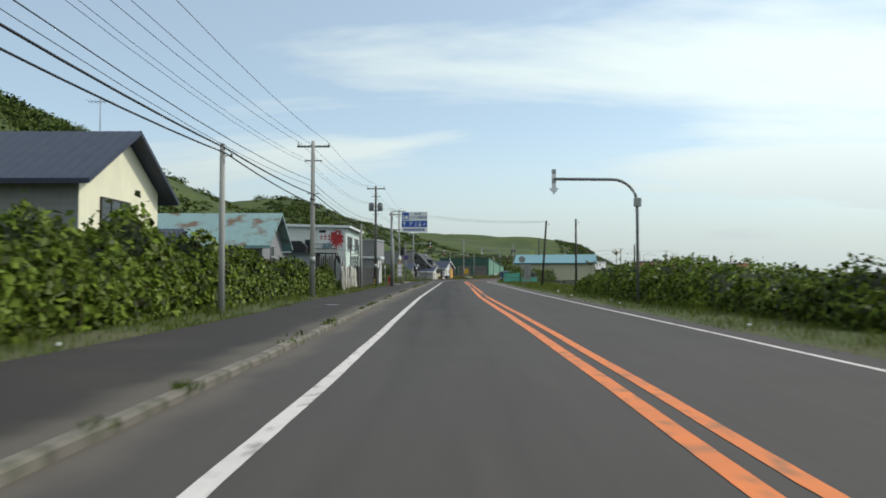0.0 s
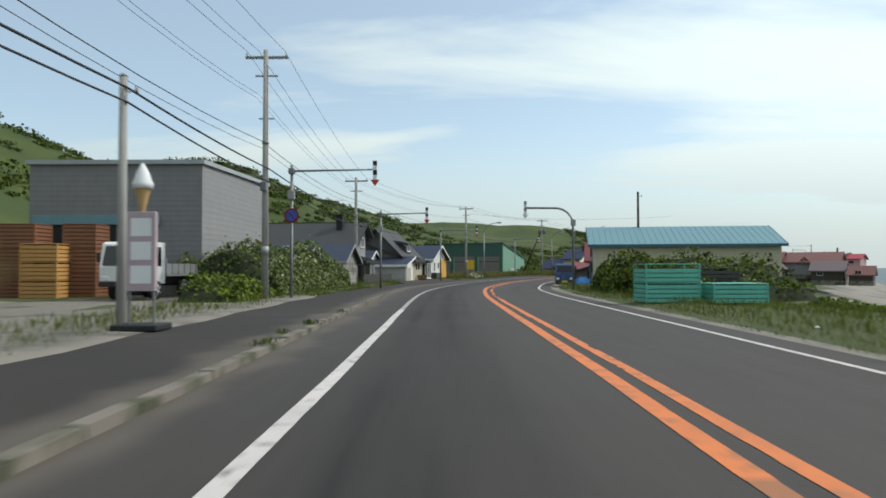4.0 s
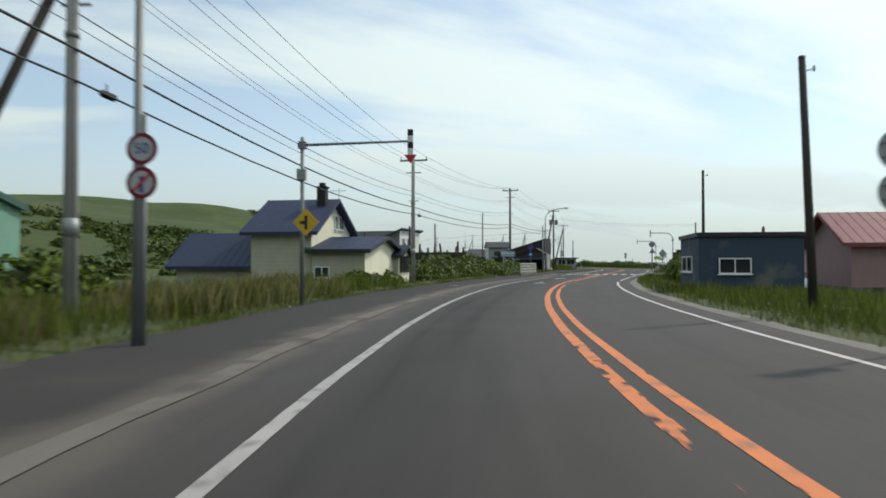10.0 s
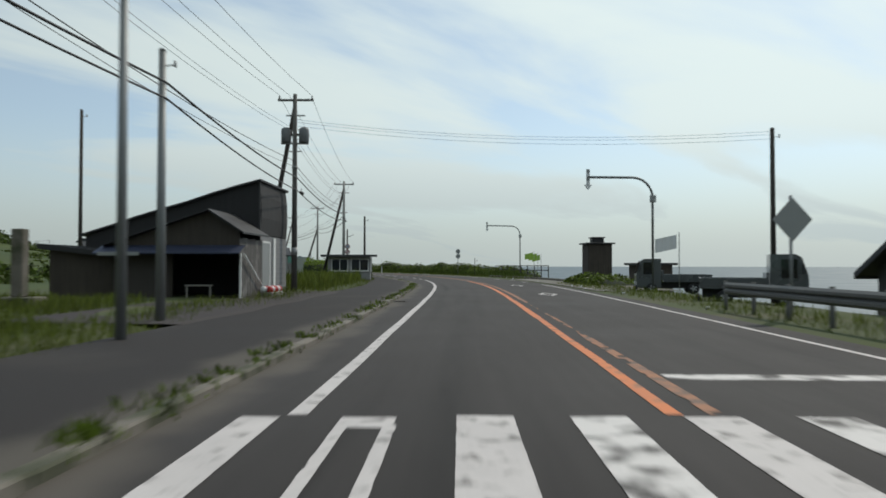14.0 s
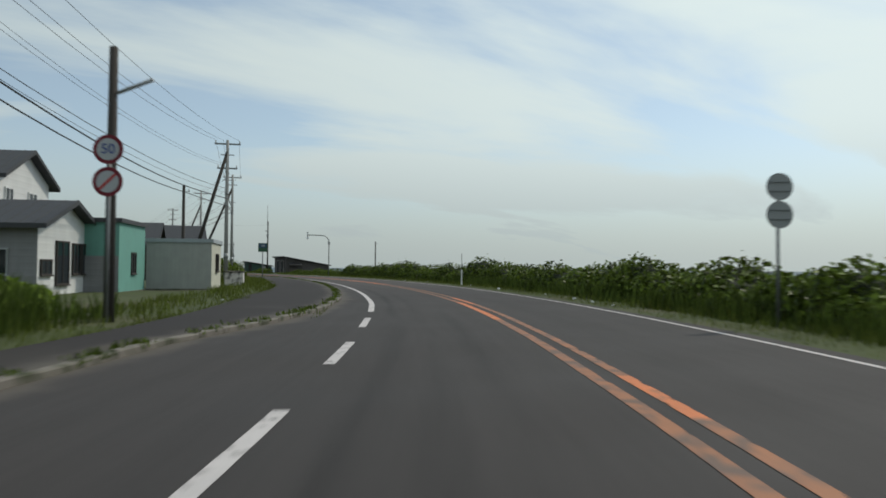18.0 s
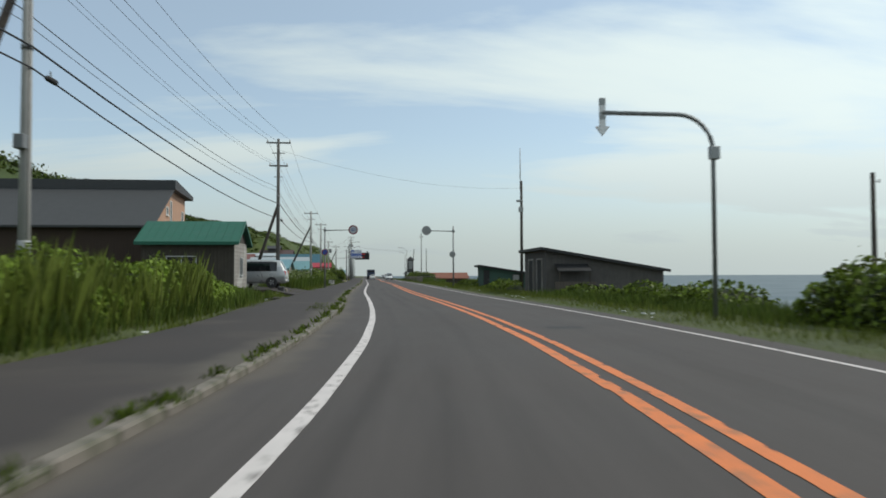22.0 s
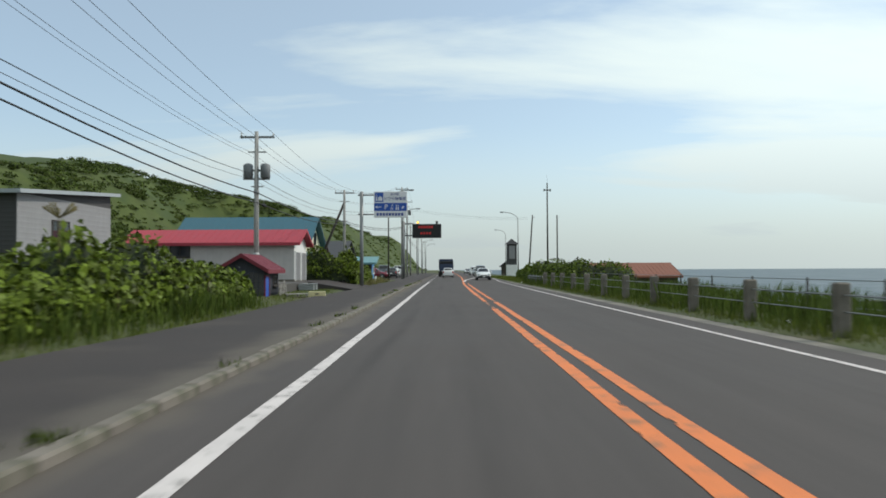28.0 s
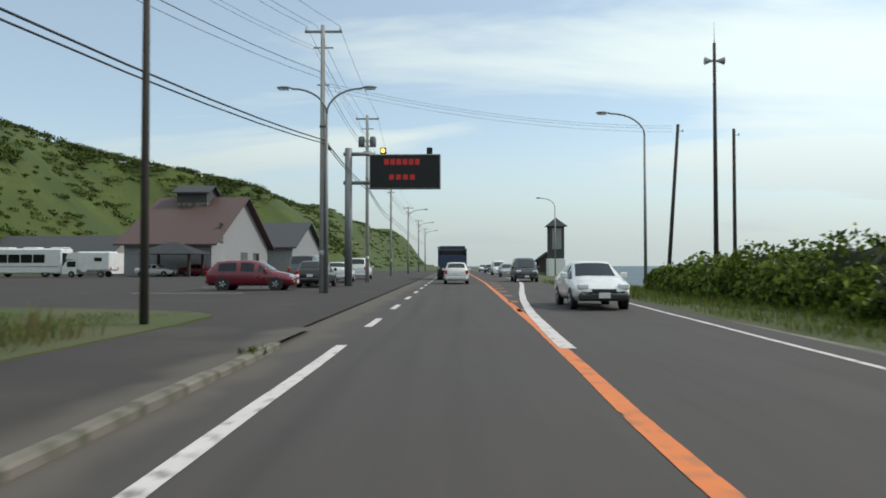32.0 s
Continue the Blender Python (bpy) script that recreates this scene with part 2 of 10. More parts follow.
def road_asphalt(name, col):
    """Worn asphalt whose wheel paths, tar streaks and darker stretch follow the road: the UV map holds metres along it
    and from the edge line.
    """
    m = mat(name, col, 0.86, var=0.10, scale=0.35, fine=70, bump=0.25, spec=0.3)
    n, l = m.node_tree.nodes, m.node_tree.links
    b = next(k for k in n if k.type == "BSDF_PRINCIPLED")
    uv = n.new("ShaderNodeUVMap")
    uv.uv_map = "along"
    sep = n.new("ShaderNodeSeparateXYZ")
    l.new(uv.outputs[0], sep.inputs[0])

    def mth(op, *v):
        q = n.new("ShaderNodeMath")
        q.operation = op
        for k, c in enumerate(v):
            if isinstance(c, (int, float)):
                q.inputs[k].default_value = c
            else:
                l.new(c, q.inputs[k])
        return q.outputs[0]

    def streaks(su, sv, det=4.0, off=0.0):
        mp = n.new("ShaderNodeMapping")
        mp.inputs["Scale"].default_value = (su, sv, 1.0)
        mp.inputs["Location"].default_value = (off, off * 0.7, 0.0)
        l.new(uv.outputs[0], mp.inputs[0])
        q = n.new("ShaderNodeTexNoise")
        q.inputs["Scale"].default_value, q.inputs["Detail"].default_value = 1.0, det
        l.new(mp.outputs[0], q.inputs["Vector"])
        return mth("SUBTRACT", q.outputs[0], 0.5)

    u, v = sep.outputs[0], sep.outputs[1]
    vw = mth("ADD", v, mth("MULTIPLY", streaks(0.045, 0.25, 2.0), 0.9))
    f = mth("ADD", 1.0, mth("MULTIPLY", streaks(0.10, 1.6), 0.34))
    f = mth("ADD", f, mth("MULTIPLY", streaks(0.5, 7.0, 5.0, 3.0), 0.22))
    for c, w, amp, off in ((0.62, 0.15, 0.42, 11.0), (1.38, 0.20, 0.30, 23.0), (2.0, 0.16, 0.22, 31.0), (5.0, 0.3, 0.16, 41.0), (6.4, 0.3, 0.14, 47.0)):
        d = mth("DIVIDE", mth("SUBTRACT", vw, c), w)
        g = mth("EXPONENT", mth("MULTIPLY", mth("MULTIPLY", d, d), -1.0))
        lim = n.new("ShaderNodeClamp")
        l.new(mth("ADD", 0.30, mth("MULTIPLY", streaks(0.06, 0.8, 3.0, off), 3.2)), lim.inputs[0])
        f = mth("SUBTRACT", f, mth("MULTIPLY", mth("MULTIPLY", g, lim.outputs[0]), amp))
    for s0, s1, sg in ((240.0, 254.0, -0.30), (366.0, 390.0, 0.33)):
        r = n.new("ShaderNodeMapRange")
        r.inputs[1].default_value, r.inputs[2].default_value, r.inputs[3].default_value, r.inputs[4].default_value = s0, s1, 0.0, sg
        l.new(u, r.inputs[0])
        f = mth("ADD", f, r.outputs[0])
    zone = None
    for s0, s1 in ((4.0, 34.0), (262.0, 240.0)):
        r = n.new("ShaderNodeMapRange")
        r.inputs[1].default_value, r.inputs[2].default_value, r.inputs[3].default_value, r.inputs[4].default_value = s0, s1, 0.0, 1.0
        l.new(u, r.inputs[0])
        zone = r.outputs[0] if zone is None else mth("MULTIPLY", zone, r.outputs[0])
    d = mth("DIVIDE", mth("SUBTRACT", vw, 1.0), 1.25)
    g = mth("EXPONENT", mth("MULTIPLY", mth("MULTIPLY", d, d), -1.0))
    f = mth("SUBTRACT", f, mth("MULTIPLY", zone, mth("ADD", 0.09, mth("MULTIPLY", g, 0.36))))
    hsv = n.new("ShaderNodeHueSaturation")
    l.new(b.inputs["Base Color"].links[0].from_socket, hsv.inputs["Color"])
    l.new(mth("MAXIMUM", f, 0.3), hsv.inputs["Value"])
    l.new(hsv.outputs[0], b.inputs["Base Color"])
    dusty_edge(m, 0.10, 0.62, (0.105, 0.090, 0.076))
    return m


def dusty_edge(m, near, far, col):
    """Pale dust that thins out away from the kerb; the UV map kerb holds metres along the road and from the kerb."""
    n, l = m.node_tree.nodes, m.node_tree.links
    b = next(k for k in n if k.type == "BSDF_PRINCIPLED")
    uv = n.new("ShaderNodeUVMap")
    uv.uv_map = "kerb"
    sep = n.new("ShaderNodeSeparateXYZ")
    l.new(uv.outputs[0], sep.inputs[0])
    drift = n.new("ShaderNodeTexNoise")
    drift.inputs["Scale"].default_value, drift.inputs["Detail"].default_value = 0.7, 6.0
    l.new(uv.outputs[0], drift.inputs["Vector"])
    add = n.new("ShaderNodeMath")
    add.operation = "MULTIPLY_ADD"
    l.new(drift.outputs[0], add.inputs[0])
    add.inputs[1].default_value = -1.1
    l.new(sep.outputs[1], add.inputs[2])
    r = n.new("ShaderNodeMapRange")
    r.interpolation_type = "SMOOTHSTEP"
    r.inputs[1].default_value, r.inputs[2].default_value, r.inputs[3].default_value, r.inputs[4].default_value = near - 0.5, far - 0.5, 0.9, 0.0
    l.new(add.outputs[0], r.inputs[0])
    mx = n.new("ShaderNodeMix")
    mx.data_type = "RGBA"
    l.new(r.outputs[0], mx.inputs["Factor"])
    l.new(b.inputs["Base Color"].links[0].from_socket, mx.inputs[6])
    mx.inputs[7].default_value = (*col, 1)
    l.new(mx.outputs[2], b.inputs["Base Color"])


ASPHALT = road_asphalt("asphalt", (0.0665, 0.0580, 0.0550))
OLD_ASPHALT = mat("old_asphalt", (0.0535, 0.0455, 0.0440), 0.9, var=0.24, scale=0.4, fine=60, bump=0.35, spec=0.25, stain=(0.064, 0.056, 0.051), stain_amt=0.22, stain_scale=0.35)
FOOTWAY = mat("footway_asphalt", (0.0520, 0.0448, 0.0430), 0.9, var=0.26, scale=0.4, fine=60, bump=0.35, spec=0.25, stain=(0.066, 0.057, 0.052), stain_amt=0.25, stain_scale=0.3)
def stretches(m, spans):
    """Changes of tone along the surface: (from, to, change) ramps along the road."""
    n, l = m.node_tree.nodes, m.node_tree.links
    b = next(k for k in n if k.type == "BSDF_PRINCIPLED")
    uv = n.new("ShaderNodeUVMap")
    uv.uv_map = "kerb"
    sep = n.new("ShaderNodeSeparateXYZ")
    l.new(uv.outputs[0], sep.inputs[0])
    last = None
    for s0, s1, change in spans:
        r = n.new("ShaderNodeMapRange")
        r.inputs[1].default_value, r.inputs[2].default_value, r.inputs[3].default_value, r.inputs[4].default_value = s0, s1, 0.0, change
        l.new(sep.outputs[0], r.inputs[0])
        q = n.new("ShaderNodeMath")
        q.operation = "ADD"
        l.new(r.outputs[0], q.inputs[0])
        q.inputs[1].default_value = 0.70
        if last is not None:
            l.new(last, q.inputs[1])
        last = q.outputs[0]
    hsv = n.new("ShaderNodeHueSaturation")
    l.new(b.inputs["Base Color"].links[0].from_socket, hsv.inputs["Color"])
    l.new(last, hsv.inputs["Value"])
    l.new(hsv.outputs[0], b.inputs["Base Color"])


stretches(FOOTWAY, ((384.0, 420.0, 0.34), (60.0, 80.0, 0.08), (190.0, 240.0, -0.13)))
dusty_edge(FOOTWAY, 0.12, 0.75, (0.105, 0.092, 0.078))
DUSTY = mat("dusty_concrete", (0.15, 0.13, 0.112), 0.95, var=0.3, scale=0.8, fine=40, bump=0.35, stain=(0.075, 0.064, 0.058), stain_amt=0.5, stain_scale=0.8)
GRAVEL = mat("gravel", (0.19, 0.175, 0.15), 0.95, var=0.3, scale=0.7, fine=30, bump=0.6, stain=(0.11, 0.105, 0.09), stain_amt=0.4)
KERB = mat("kerb_concrete", (0.175, 0.155, 0.132), 0.92, var=0.25, scale=2.0, fine=30, bump=0.4, stain=(0.07, 0.072, 0.045), stain_amt=0.55, stain_scale=1.4, rand=0.12)
WHITE_LINE = mat("road_paint_white", (0.56, 0.515, 0.50), 0.7, var=0.18, scale=1.6, fine=34, bump=0.2, stain=(0.20, 0.18, 0.17), stain_amt=0.22, stain_scale=5.0)
DULL_WHITE = mat("dulled_road_paint", (0.36, 0.335, 0.325), 0.75, var=0.2, scale=1.6, fine=34, bump=0.2, stain=(0.15, 0.135, 0.13), stain_amt=0.3, stain_scale=4.0)
WORN_WHITE = mat("worn_road_paint", (0.64, 0.60, 0.58), 0.7, var=0.15, scale=1.5, fine=30, bump=0.2, stain=(0.066, 0.058, 0.055), stain_amt=0.5, stain_scale=2.6)
ORANGE_LINE = mat("road_paint_orange", (0.62, 0.175, 0.045), 0.65, var=0.24, scale=1.6, fine=30, bump=0.2, stain=(0.30, 0.13, 0.06), stain_amt=0.30, stain_scale=3.4)
WORN_ORANGE = mat("worn_orange_paint", (0.33, 0.135, 0.06), 0.7, var=0.3, scale=1.8, fine=30, bump=0.2, stain=(0.14, 0.085, 0.06), stain_amt=0.55, stain_scale=3.0)
SOIL = mat("grassy_ground", (0.058, 0.072, 0.022), 0.95, var=0.4, scale=0.35, fine=14, bump=0.5, stain=(0.085, 0.082, 0.04), stain_amt=0.35, stain_scale=0.25, obj=True)
HILL = mat("hill_pasture", (0.056, 0.076, 0.015), 0.95, var=0.5, scale=0.10, fine=1.3, bump=0.9, stain=(0.040, 0.062, 0.013), stain_amt=0.6, stain_scale=0.09)
BEACH = mat("beach_shingle", (0.24, 0.22, 0.19), 0.95, var=0.35, scale=0.2, fine=6, bump=0.6, stain=(0.12, 0.11, 0.10), stain_amt=0.45, stain_scale=0.12)
SEA = mat("sea_water", (0.04, 0.07, 0.085), 0.42, var=0.2, scale=0.05, fine=0.9, bump=0.9, spec=0.28)
GRASS = leaf_mat("grass_blades", (0.098, 0.125, 0.021), island=0.45, rand=0.0, trans=0.25)
DRY_GRASS = leaf_mat("dry_grass", (0.17, 0.155, 0.06), island=0.4, rand=0.0, trans=0.35)
LEAF = leaf_mat("knotweed_leaves", (0.084, 0.118, 0.014), island=0.85, rand=0.18, trans=0.12, rough=0.45)
LEAF_BRIGHT = leaf_mat("lush_meadow_leaves", (0.125, 0.185, 0.022), island=0.7, rand=0.15, trans=0.2, rough=0.5)
LEAF_PALE = leaf_mat("pale_leaves", (0.100, 0.130, 0.040), island=0.75, rand=0.15, trans=0.18, rough=0.5)
REED = leaf_mat("tall_reeds", (0.068, 0.100, 0.017), island=0.5, rand=0.12, trans=0.18)
WOODS = leaf_mat("hill_shrub_leaves", (0.050, 0.074, 0.013), island=0.8, rand=0.0, trans=0.10)
MEADOW = leaf_mat("hill_meadow_leaves", (0.066, 0.090, 0.017), island=0.55, rand=0.0, trans=0.2)
THICKET_SHADE = mat("thicket_shade", (0.016, 0.024, 0.007), 0.95, var=0.5, scale=1.4, fine=9, bump=0.6)
FLOWER = mat("white_flowers", (0.7, 0.7, 0.62), 0.8, var=0.15)
STEM = mat("plant_stems", (0.12, 0.10, 0.035), 0.85)
CONC = mat("pole_concrete", (0.30, 0.295, 0.28), 0.85, var=0.16, scale=1.5, fine=30, bump=0.15, streak=0.14)
POLE_BROWN = mat("weathered_pole", (0.10, 0.095, 0.088), 0.85, var=0.25, scale=2.0, fine=25, bump=0.3, streak=0.2)
DARKPOLE = mat("creosoted_timber", (0.042, 0.036, 0.031), 0.85, var=0.3, scale=2.0, fine=25, bump=0.3, streak=0.25)
STEEL = mat("galvanised_steel", (0.22, 0.228, 0.23), 0.55, metal=0.6, var=0.16, scale=2.0, fine=30, bump=0.06, streak=0.15)
# darker than STEEL: shade on the rail's road side is in its colour
RAILSTEEL = mat("dark_rail_steel", (0.13, 0.128, 0.12), 0.6, metal=0.3, var=0.2, scale=1.5, fine=30, bump=0.08, streak=0.2)
BLACK = mat("black_rubber", (0.018, 0.018, 0.019), 0.7, var=0.15)
WIRE = mat("cable_sheath", (0.022, 0.022, 0.024), 0.6, var=0.1)
PORCELAIN = mat("porcelain", (0.55, 0.55, 0.53), 0.3, var=0.08)
TRANSF = mat("transformer_grey", (0.15, 0.16, 0.165), 0.5, var=0.15, streak=0.15)
GLASS = glass_mat("window_glass")
CURTAIN = mat("curtain", (0.55, 0.54, 0.5), 0.9, var=0.1, wave=("X", 0.12, 0.8), bump=0.4)
ALU = mat("aluminium_frame", (0.42, 0.43, 0.44), 0.45, metal=0.5, var=0.1)
WFRAME = mat("white_frame", (0.72, 0.72, 0.70), 0.6, var=0.08)
SIGNRED = mat("sign_red", (0.17, 0.010, 0.022), 0.55, var=0.15)
SIGNFACE = mat("dulled_sign_face", (0.44, 0.45, 0.47), 0.6, var=0.1)
RED = mat("red_enamel", (0.45, 0.03, 0.03), 0.45, var=0.12, coat=0.2)
SIGNWHITE = mat("sign_white", (0.72, 0.73, 0.74), 0.5, var=0.06)
SIGNBLUE = mat("sign_blue", (0.02, 0.085, 0.38), 0.5, var=0.08)
SIGNGREY = mat("sign_back", (0.30, 0.31, 0.31), 0.5, metal=0.4, var=0.14)
YELLOW = mat("yellow_board", (0.62, 0.38, 0.03), 0.6, var=0.12, stain=(0.4, 0.25, 0.05), stain_amt=0.3)
TEXTBLUE = mat("lettering_blue", (0.03, 0.06, 0.25), 0.5, var=0.05)


def paint(name, col, rough=0.75, **kw):
    kw.setdefault("var", 0.14)
    kw.setdefault("streak", 0.10)
    return mat(name, col, rough, **kw)


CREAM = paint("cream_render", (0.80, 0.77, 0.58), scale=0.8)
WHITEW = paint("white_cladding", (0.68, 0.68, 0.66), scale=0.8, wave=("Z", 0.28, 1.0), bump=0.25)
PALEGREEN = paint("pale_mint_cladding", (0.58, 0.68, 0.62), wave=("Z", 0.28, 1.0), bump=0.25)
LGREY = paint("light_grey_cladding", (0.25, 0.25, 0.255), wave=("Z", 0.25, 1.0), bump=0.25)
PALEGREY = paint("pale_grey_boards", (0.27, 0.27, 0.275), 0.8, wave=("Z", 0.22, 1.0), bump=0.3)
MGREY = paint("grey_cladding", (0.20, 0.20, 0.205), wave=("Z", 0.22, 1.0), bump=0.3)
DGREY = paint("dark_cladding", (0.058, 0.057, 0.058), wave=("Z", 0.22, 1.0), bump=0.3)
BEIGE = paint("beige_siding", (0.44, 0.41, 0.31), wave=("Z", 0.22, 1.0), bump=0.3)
PEACH = paint("peach_render", (0.42, 0.255, 0.175))
ORANGEW = paint("ochre_render", (0.58, 0.33, 0.085))
LGREEN = paint("light_green_metal", (0.18, 0.34, 0.25), 0.55, wave=("Y", 0.18, 1.0), bump=0.3)
DGREEN = paint("hall_green", (0.045, 0.105, 0.082), 0.6, bump=0.1)
MINT = paint("mint_cladding", (0.15, 0.345, 0.29), wave=("Y", 0.2, 1.0), bump=0.3)
BLUEW = paint("blue_cladding", (0.10, 0.28, 0.55), wave=("Y", 0.2, 1.0), bump=0.3)
NAVYW = paint("slate_blue_cladding", (0.036, 0.057, 0.090), wave=("X", 0.2, 1.0), bump=0.3, stain=(0.13, 0.13, 0.12), stain_amt=0.2)
WEATHERED = paint("weathered_boards", (0.25, 0.235, 0.215), 0.9, wave=("Z", 0.24, 1.2), bump=0.5, stain=(0.38, 0.37, 0.35), stain_amt=0.35, var=0.25, streak=0.2)
RUSTWALL = paint("rusty_sheets", (0.19, 0.175, 0.16), 0.85, wave=("X", 0.12, 1.0), bump=0.5, stain=(0.12, 0.07, 0.045), stain_amt=0.35, var=0.25, streak=0.25)
TIMBER = paint("dark_timber", (0.055, 0.046, 0.038), 0.88, wave=("X", 0.2, 1.0), bump=0.4, var=0.3, streak=0.25)
BLACKW = paint("tar_and_doorway_black", (0.024, 0.023, 0.024), 0.75, wave=("X", 0.3, 1.0), bump=0.35, var=0.25, streak=0.2)
R_BLUE = paint("blue_metal_roof", (0.030, 0.038, 0.070), 0.55, bump=0.1)
R_TEAL = paint("teal_metal_roof", (0.13, 0.26, 0.28), 0.55, bump=0.1, stain=(0.16, 0.08, 0.05), stain_amt=0.12, stain_scale=0.5)
R_DTEAL = paint("deep_teal_roof", (0.035, 0.11, 0.15), 0.55, bump=0.1)
R_SKY = paint("light_blue_roof", (0.14, 0.27, 0.31), 0.5, bump=0.1)
R_RUSTY = paint("rusty_teal_roof", (0.19, 0.29, 0.30), 0.65, bump=0.1, stain=(0.13, 0.085, 0.06), stain_amt=0.25, stain_scale=0.9)
R_RED = paint("red_metal_roof", (0.19, 0.052, 0.058), 0.65, bump=0.1)
R_NAVY = paint("navy_metal_roof", (0.022, 0.032, 0.075), 0.6, bump=0.1)
R_CRIMSON = paint("crimson_roof", (0.34, 0.04, 0.058), 0.6, bump=0.1)
R_MAROON = paint("faded_maroon_roof", (0.17, 0.07, 0.062), 0.6, bump=0.1)
R_GREEN = paint("green_metal_roof", (0.016, 0.105, 0.07), 0.55, bump=0.1)
R_GREY = paint("dark_grey_roof", (0.05, 0.051, 0.055), 0.65, bump=0.1)
R_BLACK = paint("black_roof", (0.022, 0.022, 0.024), 0.55, bump=0.1)
R_LGREY = paint("pale_metal_roof", (0.33, 0.36, 0.38), 0.5, bump=0.1)
R_BROWN = paint("rust_brown_roof", (0.20, 0.075, 0.045), 0.7, bump=0.2)


# ---- the road's line: heading in degrees to the left of +y, every STEP metres ----
STEP = 10.0
HEADING = [0.03, 0.74, 1.13, 0.91, 0.74, 0.64, 0.12, -0.36, 0.11, 0.3, -0.15, -2.77, -6.93, -11.06, -14.82, -17.8, -20.94, -24.19, -27.15, -29.92, -32.61, -35.15, -37.68, -39.71, -40.62, -41, -41.23, -41.13, -40.76, -39.77, -37.65, -35, -32.21, -29.33, -26.59, -23.89, -21.15, -18.41, -15.69, -12.97, -10.28, -7.56, -4.42, -1.16, 0.74, 1.51, 1.01, 0.22, 0.39, 0.43, 0.02, 0.09, 0.61, 0.74, 0.76, 1.15, 1.28, 1, 0.99, 1.02]
_fine = np.arange(-400.0, 1400.0, 1.0)
_knots = np.arange(len(HEADING)) * STEP
_hd = np.radians(np.interp(_fine, _knots, HEADING))
_dx, _dy = -np.sin(_hd), np.cos(_hd)
_i0 = int(np.where(_fine == 0)[0][0])
_X = np.concatenate([[0], np.cumsum((_dx[1:] + _dx[:-1]) / 2)])
_Y = np.concatenate([[0], np.cumsum((_dy[1:] + _dy[:-1]) / 2)])
_X, _Y = _X - _X[_i0], _Y - _Y[_i0]


def head(s):
    """The road's heading at s metres along it, in radians to the left of +y."""
    return np.interp(s, _fine, _hd)


def at(s, n, z=0.0):
    """World place of s metres along the road, n metres to its right and z up; numbers or arrays."""
    h = head(s)
    return np.interp(s, _fine, _X) + np.cos(h) * n, np.interp(s, _fine, _Y) + np.sin(h) * n, z + 0 * h


def base(s, n, z=0.0, turn=0.0):
    """The pose of a thing there: its +y along the road, +x to the right; turn in degrees to the left."""
    x, y, zz = at(float(s), float(n), float(z))
    return pose(float(x), float(y), float(zz), 0, 0, math.degrees(float(head(s))) + turn)


